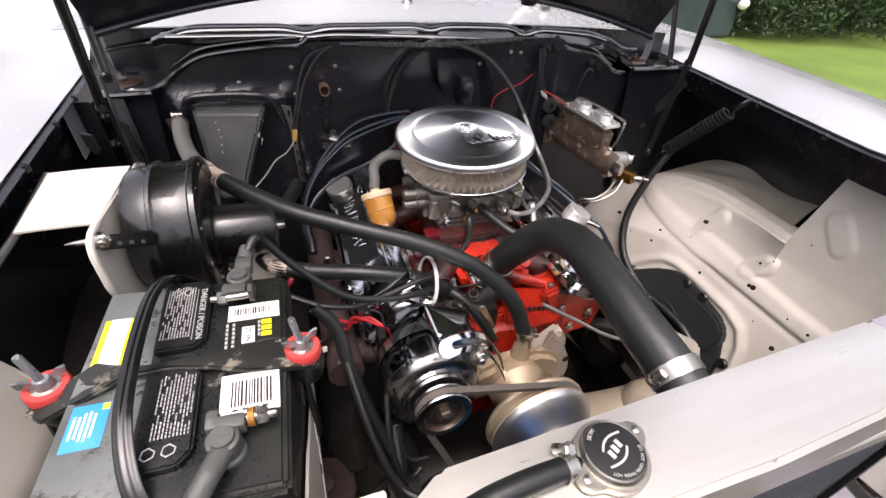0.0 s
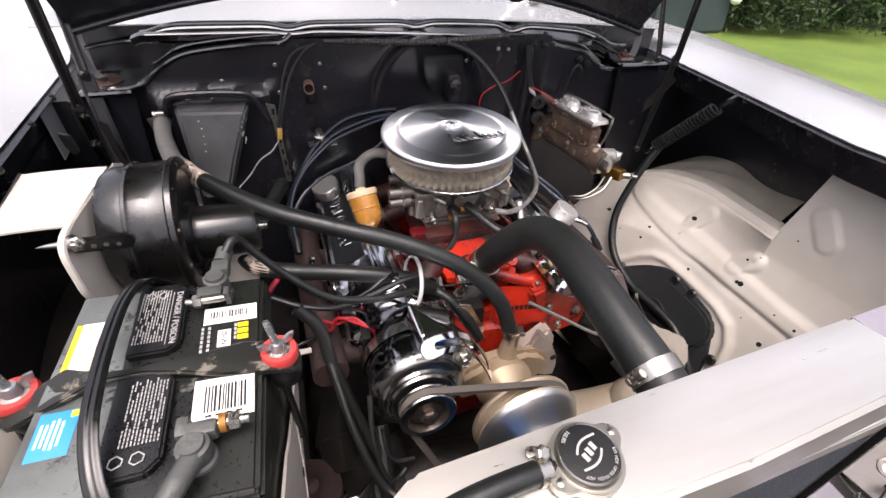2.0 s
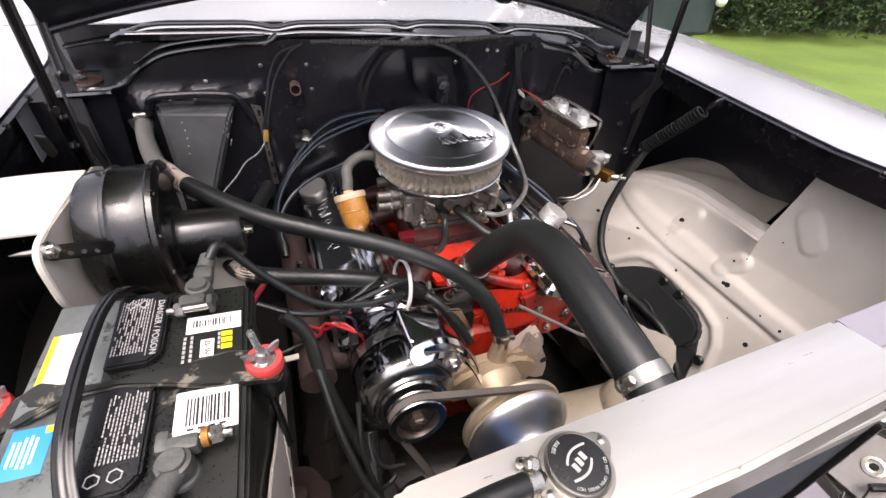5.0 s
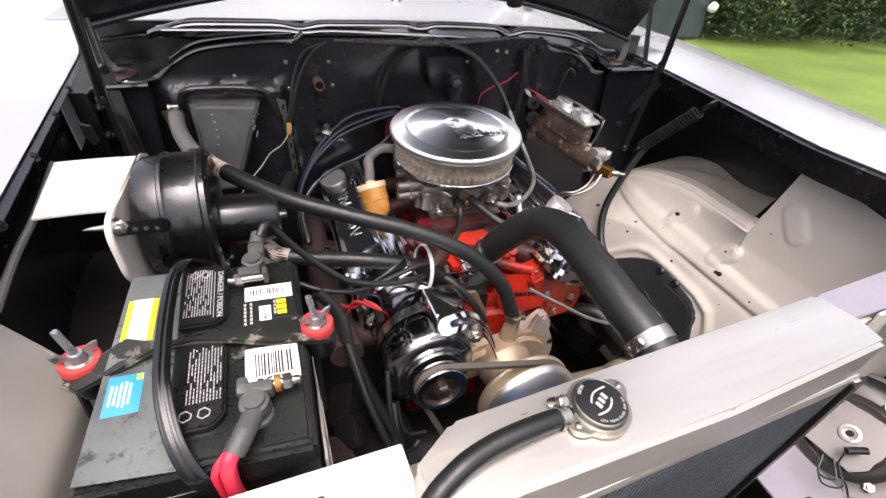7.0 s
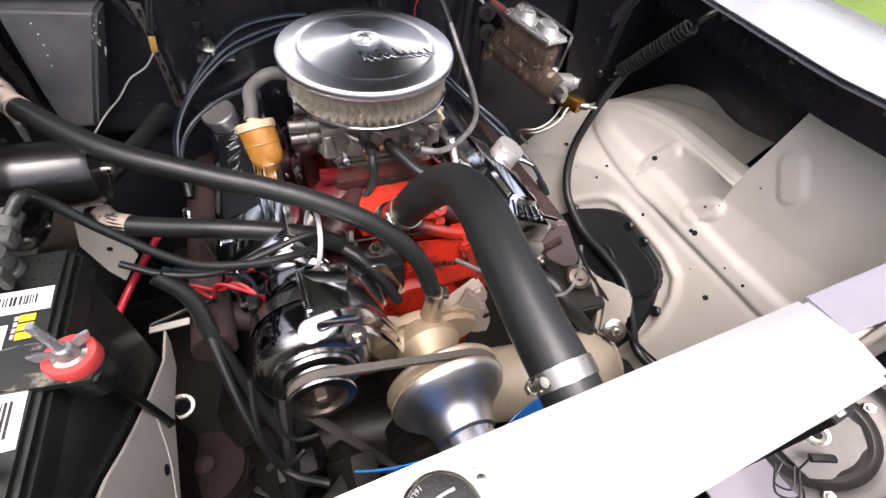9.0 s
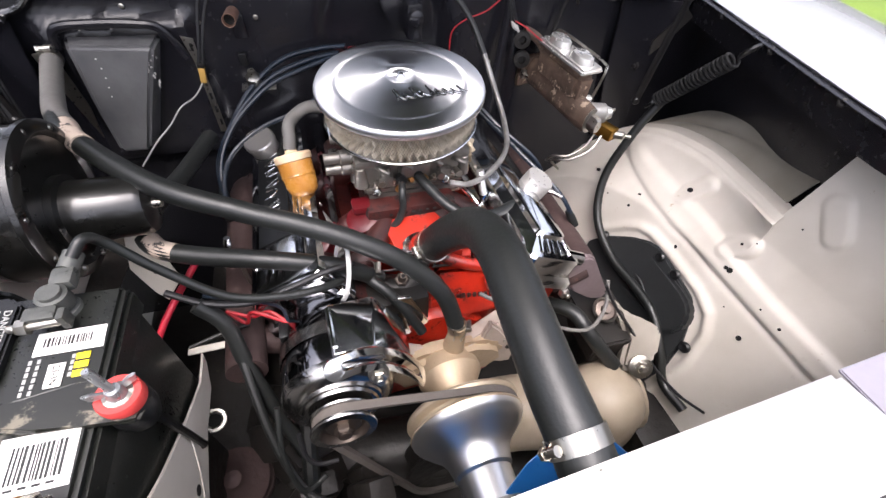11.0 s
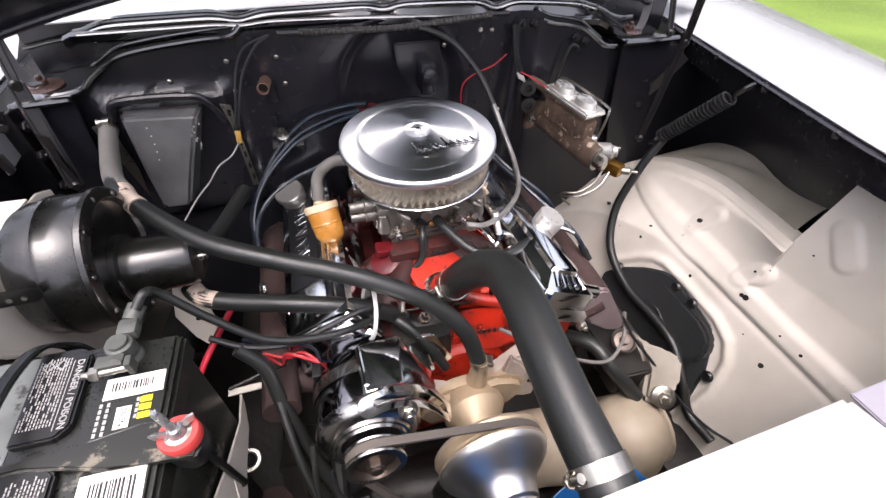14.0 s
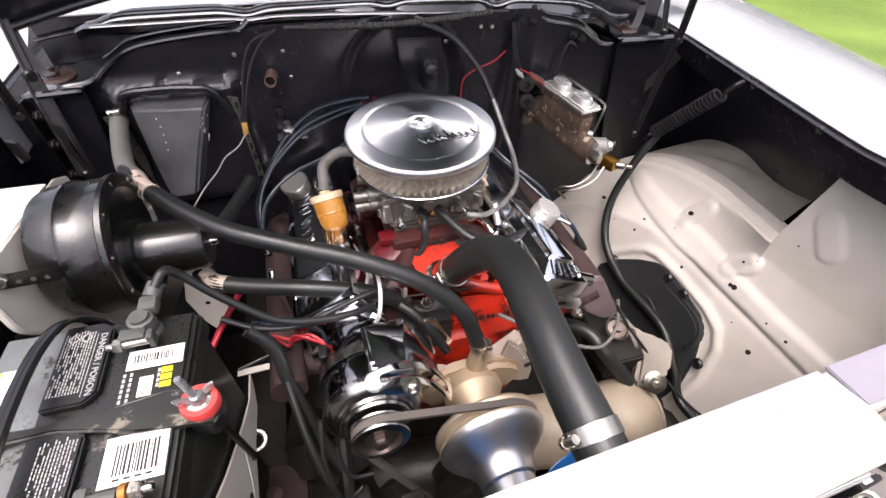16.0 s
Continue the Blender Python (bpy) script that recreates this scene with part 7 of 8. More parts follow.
    part("print_line", loc(box((-0.057, -0.024, 0.0022), (0.005, 0.006, 0.0003), 0)), M_YELLOW, u)
    # carrying strap
    SP = spline([(-0.004, 0.122, -0.016), (-0.014, 0.124, 0.004), (-0.026, 0.110, 0.022), (-0.031, 0.075, 0.032), (-0.031, 0.030, 0.037), (-0.030, -0.020, 0.037), (-0.028, -0.065, 0.031), (-0.020, -0.105, 0.016), (-0.008, -0.128, -0.006), (0.006, -0.132, -0.024)], 8)

    def ribbon(u, v):
        p = SP[min(int(u * (len(SP) - 1) + 0.5), len(SP) - 1)]
        w = 0.0068 + 0.0040 * (2 * u - 1) ** 4
        return p.x + (2 * v - 1) * w, p.y, p.z + 0.00014 * math.cos(6 * math.pi * v) - 0.0012 * (2 * v - 1) ** 4
    part("carry_strap", loc(grid(ribbon, len(SP) - 1, 24, 0.0032)), M_STRAP, root, "black ribbed rubber carrying strap")
    # posts and clamps
    for k, (x, yy) in enumerate(((0.043, 0.097), (0.039, -0.089))):
        part("post", loc(lathe([(0.014, 0.0), (0.013, 0.004), (0.0095, 0.006), (0.009, 0.026)], (x, yy, 0), (0, 0, 1), 24)), M_LEAD, root)
        cl = thing("battery_terminal", B @ Vector((x, yy, 0.006)), "grey lead battery cable clamp with bolt", "battery clamp", "battery clamps")
        part("ring", loc(lathe([(0.0090, 0.008), (0.0120, 0.008), (0.0128, 0.011), (0.0120, 0.022), (0.0090, 0.023)], (x, yy, 0), (0, 0, 1), 28, False, False)), M_LEAD, cl)
        part("post_top", loc(lathe([(0.0088, 0.020), (0.0088, 0.0265)], (x, yy, 0), (0, 0, 1), 20)), M_LEAD, cl)
        if k == 0:
            part("jaw", loc(join(box((x - 0.004, yy - 0.018, 0.016), (0.024, 0.014, 0.014), 0.003), box((x + 0.012, yy - 0.022, 0.016), (0.006, 0.012, 0.016), 0.002))), M_LEAD, cl)
            part("bolt", loc(join(lathe([(0.0036, 0.0), (0.0036, 0.036)], (x - 0.022, yy - 0.026, 0.016), (1, 0.05, 0), 12), nut((x - 0.012, yy - 0.0255, 0.016), (-1, 0, 0), 0.007, 0.008))), M_STEEL, cl)
            part("barrel", loc(join(box((x + 0.004, yy + 0.020, 0.018), (0.018, 0.020, 0.013), 0.004), tube([(x + 0.004, yy + 0.030, 0.018), (x + 0.008, yy + 0.046, 0.022)], 0.0085, 14, 3))), M_LEAD, cl)
            part("cable", tube([(-0.088, 0.432, 0.944), (-0.078, 0.446, 0.952), (-0.070, 0.456, 0.935), (-0.040, 0.450, 0.893), (0.014, 0.437, 0.842), (0.070, 0.440, 0.818), (0.116, 0.450, 0.806), (0.145, 0.470, 0.790)], 0.0052, 12, 8), M_RUBBER, cl, "black earth cable")
        else:
            part("jaw", loc(join(box((x + 0.004, yy + 0.014, 0.016), (0.024, 0.013, 0.014), 0.004), box((x - 0.009, yy + 0.018, 0.016), (0.010, 0.018, 0.015), 0.004))), M_LEAD, cl)
            part("bolt", loc(join(lathe([(0.0040, 0.0), (0.0040, 0.044)], (x - 0.014, yy + 0.016, 0.016), (1, 0.05, 0), 12), nut((x + 0.024, yy + 0.0175, 0.016), (1, 0, 0), 0.0075, 0.008))), M_STEEL, cl)
            part("brass_washer", loc(lathe([(0.0075, 0), (0.0075, 0.005)], (x + 0.017, yy + 0.0175, 0.016), (1, 0, 0), 20)), M_RUSTBRASS, cl)
            part("barrel", loc(tube([(x, yy - 0.006, 0.017), (x - 0.009, yy - 0.026, 0.019), (x - 0.017, yy - 0.038, 0.015)], 0.0088, 16, 4, flat=0.85)), M_LEAD, cl)
            part("cable", loc(tube([(x - 0.017, yy - 0.036, 0.015), (x - 0.022, yy - 0.042, 0.009), (x - 0.024, yy - 0.0450, -0.012), (x - 0.023, yy - 0.0450, -0.05), (x - 0.018, yy - 0.0450, -0.11)], 0.0062, 14, 8)), M_CABLE_RED, cl, "bright red battery cable")
            part("cable", loc(tube([(x - 0.021, yy - 0.034, 0.014), (x - 0.031, yy - 0.041, 0.006), (x - 0.034, yy - 0.0430, -0.012), (x - 0.032, yy - 0.0430, -0.08)], 0.0030, 10, 8)), M_CABLE_RED, cl)
    # hold-down bar
    hd = thing("battery_hold_down", (-0.14, 0.295, 0.92), "black plastic hold-down bar with red washers and wing nuts", "hold-down bar")
    part("bar", loc(slab([(-0.128, -0.004, -0.020), (-0.100, 0.020, -0.016), (-0.074, 0.020, 0.003), (-0.044, 0.006, 0.006), (-0.010, 0.005, 0.006), (0.030, 0.010, 0.004), (0.070, 0.018, 0.002), (0.106, 0.019, -0.008),
                          (0.120, 0.002, -0.010), (0.112, -0.020, -0.010), (0.080, -0.019, 0.001), (0.050, -0.018, 0.003), (0.020, -0.010, 0.005), (-0.010, -0.004, 0.006), (-0.044, -0.005, 0.006), (-0.074, -0.018, 0.003), (-0.110, -0.018, -0.018)], (0, 0, 0.006), 0.0022)), M_BARDUST, hd)
    for x, y, z in ((0.101, 0.000, -0.010), (-0.111, 0.012, -0.020)):
        part("end_pad", loc(lathe([(0.014, -0.026), (0.0180, -0.012), (0.0180, 0.004), (0.016, 0.007)], (x, y, z), (0, 0, 1), 28)), M_PLASTIC, hd)
        part("red_washer", loc(lathe([(0.0165, 0.006), (0.0172, 0.008), (0.0172, 0.016), (0.0162, 0.018), (0.0112, 0.018), (0.0108, 0.016)], (x, y, z), (0, 0, 1), 36)), M_REDCAP, hd, "red felt washer")
        part("steel_washer", loc(lathe([(0.0110, 0.0155), (0.0110, 0.0175), (0.005, 0.018)], (x, y, z), (0, 0, 1), 30)), M_STEEL, hd)
        base = Vector((x, y, z + 0.0175))
        wing = [lathe([(0.0075, 0), (0.0065, 0.007), (0.0055, 0.009)], base, (0, 0, 1), 18), lathe([(0.0034, 0), (0.0034, 0.036), (0.0026, 0.0375)], base, (-0.12, 0.05, 1), 12)]
        for s in (-1, 1):
            wing.append(slab([base + Vector((s * 0.004, s * 0.002, 0.001)), base + Vector((s * 0.015, s * 0.006, 0.005)), base + Vector((s * 0.017, s * 0.0065, 0.014)), base + Vector((s * 0.011, s * 0.0045, 0.013)), base + Vector((s * 0.004, s * 0.002, 0.007))], (-0.001, 0.0025, 0), 0.0007))
        part("wing_nut", loc(join(*wing)), M_WING, hd)
    part("j_bolt", tube([(-0.039, 0.298, 0.90), (-0.0455, 0.312, 0.845), (-0.0465, 0.320, 0.78), (-0.0470, 0.326, 0.720), (-0.0475, 0.327, 0.709), (-0.0550, 0.327, 0.706)], 0.0042, 8, 6), M_HINGE, hd)
    part("j_bolt", tube([(-0.262, 0.305, 0.90), (-0.266, 0.300, 0.84), (-0.262, 0.295, 0.78)], 0.0036, 8, 6), M_HINGE, hd)
    tr = thing("battery_tray", (-0.14, 0.297, 0.69), "cream painted battery tray with upright edge", "battery tray")
    # black instead of the tray's cream: shade below the battery put into colour
    part("floor", box((-0.150, 0.29, 0.702), (0.186, 0.26, 0.006), 0.002), M_BLACK, tr, "tray floor blackened for the shade under the battery")
    part("upright", slab([(-0.0535, y, z) for y, z in ((0.444, 0.732), (0.440, 0.728), (0.400, 0.727), (0.333, 0.760), (0.273, 0.796), (0.240, 0.820), (0.178, 0.852), (0.178, 0.640), (0.269, 0.669), (0.293, 0.676), (0.350, 0.692), (0.410, 0.690), (0.436, 0.712))], (0.003, 0, 0), 0.001), M_CREAM, tr, "cream side plate of the tray")
    part("plate_hole", lathe([(0.006, 0), (0.006, 0.0008)], (-0.0502, 0.277, 0.708), (1, 0, 0), 16), M_HOLE, tr)
    part("crease", tube([(-0.0505, 0.325, 0.742), (-0.0505, 0.29, 0.700), (-0.0505, 0.24, 0.672)], 0.0012, 6, 4), M_CREAM, tr)
    part("ear", box((-0.045, 0.446, 0.732), (0.045, 0.010, 0.003), 0.001), M_CREAM, tr)
    part("strut", tube([(-0.066, 0.452, 0.733), (-0.02, 0.462, 0.737), (0.01, 0.468, 0.735)], 0.003, 8, 3), M_HINGE, tr)
    part("leg", box((-0.14, 0.30, 0.60), (0.14, 0.16, 0.20), 0.01), M_GREASE, tr)


M_WING = mat("zinc_wing_nut", "a9acae", "8e9193", 0.32, 0.8, bump=0.1)
M_BARDUST = mat("dusty_black_moulding", "171816", "24251f", 0.38, bump=0.12, fine=60, spots="6d685c", spot_at=0.56, spot_scale=38)
M_PINKINK = mat("pale_pink_ink", "d7b4b4", "cfa9a9", 0.5, bump=0)
build_battery()


# ---- blower and heater ----
def build_blower():
    b = thing("heater_blower", (-0.19, 0.577, 0.79), "black painted heater blower drum with motor", "blower")
    o = Vector((-0.240, 0.578, 0.905))
    ax = (1, 0.02, -0.03)
    part("drum", lathe([(0.050, 0.0), (0.070, 0.001), (0.080, 0.005), (0.085, 0.014), (0.0865, 0.034), (0.0900, 0.036), (0.0905, 0.040), (0.0880, 0.044), (0.0890, 0.075), (0.0895, 0.080), (0.0935, 0.083), (0.0935, 0.089), (0.088, 0.092), (0.080, 0.093), (0.075, 0.088), (0.04, 0.086)], o, ax, 72), M_BLOWER, b)
    part("motor", lathe([(0.046, 0.084), (0.046, 0.094), (0.0385, 0.096), (0.0375, 0.168), (0.034, 0.174), (0.012, 0.176)], o + Vector((0, -0.008, -0.014)), ax, 48), M_BLOWER, b, "black motor can")
    part("motor_shaft", lathe([(0.007, 0.174), (0.006, 0.186)], o + Vector((0, -0.008, -0.014)), ax, 16), M_STEEL, b)
    for k in range(10):
        a = 6.283 * k / 10 + 0.2
        p = o + Vector((0.090, 0, 0)) + Vector((0, math.cos(a), math.sin(a))) * 0.0835
        part("screw", lathe([(0.0042, 0), (0.0042, 0.002), (0.0025, 0.004)], p + Vector((0.001, 0, 0)), (1, 0, 0), 12), M_STEEL, b)
    t = part("strap_tab", slab([(-0.246, 0.470, 0.968), (-0.246, 0.468, 0.953), (-0.240, 0.470, 0.949), (-0.196, 0.486, 0.936), (-0.190, 0.489, 0.940), (-0.190, 0.490, 0.950), (-0.196, 0.488, 0.955)], (0.001, -0.003, 0.0), 0.0008), M_BLOWER, b)
    for q in ((-0.203, 0.4815, 0.9455), (-0.213, 0.4775, 0.949), (-0.223, 0.4735, 0.952)):
        part("hole", lathe([(0.0026, 0), (0.0026, 0.0008)], q, (0.3, -1, 0.1), 12), M_LEAD, t)
    part("tab_bolt", nut((-0.235, 0.470, 0.961), (0.2, -1, 0.1), 0.009, 0.007), M_STEEL, b)
    hb = thing("heater_box", (-0.13, 0.9, 0.72), "grey moulded heater box on the firewall", "heater box")
    f = [(-0.196, 0.884, 0.962), (-0.076, 0.872, 0.958), (-0.116, 0.862, 0.865), (-0.146, 0.852, 0.790), (-0.192, 0.855, 0.790), (-0.196, 0.868, 0.865)]
    bm = bmesh.new()
    fr = [bm.verts.new(p) for p in f]
    bk = [bm.verts.new((x + (0.012 if k in (1, 2, 3) else -0.012), 0.925, z + (0.010 if k < 2 else 0))) for k, (x, y, z) in enumerate(f)]
    bm.faces.new(fr)
    bm.faces.new(bk[::-1])
    for k in range(6):
        bm.faces.new((fr[k], bk[k], bk[(k + 1) % 6], fr[(k + 1) % 6]))
    bmesh.ops.recalc_face_normals(bm, faces=bm.faces)
    bmesh.ops.bevel(bm, geom=bm.edges[:], offset=0.006, segments=3, affect="EDGES", clamp_overlap=True)
    part("housing", bm, M_HEATBOX, hb)
    part("top_flange", tube([(-0.215, 0.905, 0.955), (-0.200, 0.895, 0.985), (-0.150, 0.893, 0.990), (-0.09, 0.890, 0.988), (-0.060, 0.893, 0.978), (-0.040, 0.90, 0.93)], 0.007, 10, 6), M_BLACK, hb, "black rolled flange")
    part("side_bracket", slab([(-0.250, 0.895, 0.950), (-0.222, 0.893, 0.955), (-0.215, 0.893, 0.86), (-0.222, 0.893, 0.80)], (0, 0.004, 0), 0.001), M_STEEL, hb)
    part("outlet", lathe([(0.011, -0.03), (0.011, 0.03)], (-0.228, 0.915, 0.949), (0.05, -1, -0.15), 18), M_STEEL, hb)
    for k in range(5):
        part("grain_mark", lathe([(0.0012, 0), (0.0008, 0.0006)], (-0.162 + 0.002 * math.sin(k), 0.877 - 0.003 * k, 0.945 - 0.014 * k), (0, -1, 0), 8), M_LABEL, hb)
    rng = random.Random(8)
    for k in range(16):
        x, z = -0.092 + 0.016 * rng.random() - 0.012 * (k / 16), 0.950 - 0.055 * k / 16
        part("scuff", box((x, 0.8735 - 0.10 * (0.952 - z), z), (0.0012 + 0.002 * rng.random(), 0.0012, 0.0012 + 0.004 * rng.random()), 0.0003), M_WIRE_GREY, hb)
    # heater core tube
    c = thing("heater_tube", (0.047, 0.9, 0.96), "bare copper heater tube end on the firewall", "pipe")
    part("tube", join(lathe([(0.0100, 0.0), (0.0100, 0.060), (0.0090, 0.060), (0.0080, 0.045)], (0.049, 0.918, 0.990), (-0.03, -1, 0.12), 28, True, False)), M_COPPER, c)
    part("bore", lathe([(0.0084, 0), (0.0084, 0.001)], (0.0475, 0.871, 0.9956), (-0.03, -1, 0.12), 24), M_HOLE, c)
    part("saddle", box((0.052, 0.922, 0.968), (0.022, 0.012, 0.04), 0.004), M_BLACK, c)
    # strip bracket with slots
    s = thing("strip_bracket", (-0.03, 0.9, 0.79), "bare slotted metal strip leaning on the firewall", "bracket")
    part("strip", slab([(-0.040, 0.905, 0.962), (-0.022, 0.905, 0.957), (-0.022, 0.903, 0.93), (-0.018, 0.893, 0.79), (-0.030, 0.893, 0.79), (-0.032, 0.903, 0.92)], (0, 0.0025, 0), 0.0006), M_STEEL, s)
    for z in (0.945, 0.885, 0.86, 0.835, 0.81):
        part("slot", box((-0.028 + 0.005 * (0.945 - z) / 0.13, 0.9005 - 0.006 * (0.945 - z) / 0.13 + 0.001, z), (0.004, 0.003, 0.012), 0.001), M_HOLE, s)
    k = thing("wire_connector", (-0.023, 0.885, 0.90), "amber inline wire connector with leads", "connector")
    part("housing", box((-0.023, 0.886, 0.905), (0.010, 0.010, 0.026), 0.002, Matrix.Rotation(0.15, 4, "Y")), M_CONNECT, k)
    part("collar", box((-0.021, 0.887, 0.921), (0.011, 0.011, 0.010), 0.002, Matrix.Rotation(0.15, 4, "Y")), M_GREASE, k)
    for dx in (-0.003, 0.003):
        part("lead", tube([(-0.021 + dx, 0.886, 0.92), (-0.008 + dx, 0.893, 0.96), (0.010 + 2 * dx, 0.905, 1.01), (0.038 + 3 * dx, 0.912, 1.050), (0.075, 0.918, 1.066)], 0.0028, 8, 8), M_WIRE, k)
    part("pale_lead", tube([(-0.026, 0.884, 0.893), (-0.045, 0.872, 0.874), (-0.070, 0.856, 0.864), (-0.092, 0.842, 0.842), (-0.118, 0.82, 0.824), (-0.145, 0.79, 0.80)], 0.0013, 6, 8), M_WIRE_GREY, k, "thin pale bare wire")


M_HEATBOX = mat("dusty_grey_moulding", "606060", "484849", 0.38, bump=0.25, big=14, fine=120, spots="6a6763", spot_at=0.63, spot_scale=38)
M_BLOWER = mat("semi_gloss_black_enamel", "0c0c0b", "141412", 0.32, bump=0.06, coat=0.5, fine=60, spots="5e5c52", spot_at=0.68, spot_scale=22, spot_rough=0.6)
build_blower()


# ---- brake hydraulics ----
def build_master():
    m = thing("brake_master_cylinder", (0.665, 0.82, 0.78), "rusty iron brake master cylinder with bright lid", "master cylinder")
    tilt = Matrix.Translation((0.650, 0.815, 0.918)) @ Matrix.Rotation(radians(9), 4, "Z") @ Matrix.Diagonal((0.68, 1.10, 1.1, 1.0)) @ Matrix.Rotation(radians(4), 4, "X")
    T = (lambda bm: moved(bm, tilt))
    part("reservoir", T(slab([(-0.030, -0.062, -0.002), (0.030, -0.062, -0.002), (0.032, 0.062, -0.002), (-0.032, 0.062, -0.002)], (0, 0, -0.055), 0.010)), M_IRON, m, "", 40)
    part("bore", T(lathe([(0.024, -0.10), (0.027, -0.08), (0.027, 0.08), (0.024, 0.10)], (0, 0, -0.068), (0, -1, 0), 30)), M_IRON, m)
    part("nose", T(join(lathe([(0.016, 0.10), (0.016, 0.118), (0.012, 0.122)], (0, 0, -0.068), (0, -1, 0), 6), lathe([(0.024, 0.094), (0.024, 0.102)], (0, 0, -0.068), (0, -1, 0), 24))), M_STEEL, m)
    lid = part("lid", T(join(slab([(-0.036, -0.068, 0.0), (0.036, -0.068, 0.0), (0.038, 0.068, 0.0), (-0.038, 0.068, 0.0)], (0, 0, 0.010), 0.004),
                             lathe([(0.028, 0.008), (0.026, 0.014), (0.023, 0.021), (0.017, 0.0235), (0.001, 0.023)], (0, -0.032, 0), (0, 0, 1), 30), lathe([(0.028, 0.008), (0.026, 0.014), (0.023, 0.021), (0.017, 0.0235), (0.001, 0.023)], (0, 0.032, 0), (0, 0, 1), 30))), M_LID, m, "bright stamped lid")
    part("bail_wire", T(tube([(0.020, 0.078, -0.03), (0.034, 0.074, 0.008), (0.040, 0.060, 0.016), (0.042, 0.0, 0.017), (0.040, -0.060, 0.016), (0.030, -0.076, 0.010), (0.016, -0.078, -0.03)], 0.0026, 8, 6)), M_STEEL, lid)
    part("flange", T(slab([(-0.058, 0.085, -0.10), (0.058, 0.085, -0.10), (0.058, 0.085, -0.035), (-0.058, 0.085, -0.035)], (0, 0.010, 0), 0.006)), M_IRON, m)
    for x in (-0.045, 0.045):
        part("stud", T(nut((x, 0.084, -0.068), (0, -1, 0), 0.010, 0.010)), M_STEEL, m)
    part("outlet", T(lathe([(0.011, 0), (0.011, 0.022), (0.008, 0.024), (0.008, 0.034)], (0.026, -0.04, -0.066), (1, -0.3, 0.15), 16)), M_PALE, m, "pale outlet fitting")
    part("outlet", T(lathe([(0.0160, 0), (0.0160, 0.034), (0.012, 0.038), (0.009, 0.048)], (0.010, -0.084, -0.060), (0.75, -0.7, 0.25), 16)), M_PALE, m)
    part("brake_line", T(tube([(0.058, -0.052, -0.06), (0.072, -0.05, -0.045), (0.078, -0.04, -0.075), (0.070, -0.03, -0.10)], 0.0026, 8, 8)), M_STEEL, m)
    part("brake_line", T(tube([(0.035, -0.11, -0.055), (0.058, -0.112, -0.045), (0.065, -0.10, -0.075), (0.060, -0.08, -0.10)], 0.0026, 8, 8)), M_STEEL, m)
    v = thing("proportioning_valve", (0.72, 0.75, 0.775), "brass brake proportioning valve on a bracket", "brake valve")
    part("body", box((0.722, 0.742, 0.797), (0.026, 0.075, 0.026), 0.004, Matrix.Rotation(0.35, 4, "Z")), M_BRASS, v)
    part("nose", lathe([(0.008, 0), (0.008, 0.018), (0.004, 0.022), (0.004, 0.034)], (0.738, 0.712, 0.796), (0.8, -0.6, 0.05), 14), M_STEEL, v)
    part("bracket", slab([(0.668, 0.80, 0.83), (0.700, 0.79, 0.825), (0.712, 0.755, 0.785), (0.690, 0.76, 0.78)], (0.002, 0.003, -0.003), 0.001), M_IRON, v)
    part("pipe", tube([(0.715, 0.72, 0.79), (0.690, 0.71, 0.765), (0.655, 0.715, 0.745), (0.635, 0.73, 0.735), (0.632, 0.75, 0.72), (0.66, 0.755, 0.69)], 0.0028, 8, 10), M_STEEL, v)
    part("pipe", tube([(0.725, 0.75, 0.785), (0.700, 0.74, 0.755), (0.665, 0.74, 0.735), (0.64, 0.76, 0.725), (0.64, 0.78, 0.70)], 0.0028, 8, 10), M_STEEL, v)
    lug = thing("pedal_bracket", (0.60, 0.9, 0.84), "brown iron pedal bracket lugs on the firewall", "bracket")
    for x, z in ((0.585, 0.925), (0.592, 0.885)):
        part("lug", lathe([(0.017, 0), (0.017, 0.012), (0.008, 0.013), (0.007, 0.004)], (x, 0.900, z), (-0.35, -1, 0.1), 24), M_GREASE, lug)
    part("rib", tube([(0.59, 0.905, 0.94), (0.625, 0.895, 0.92), (0.65, 0.88, 0.88)], 0.010, 10, 5), M_IRON, lug)


M_LID = mat("bright_zinc_lid", "efede8", "dedbd4", 0.22, 0.7, bump=0.04)
M_PALE = mat("pale_zinc_fitting", "c9c7c2", "b0aea8", 0.38, 0.7, bump=0.15)
build_master()


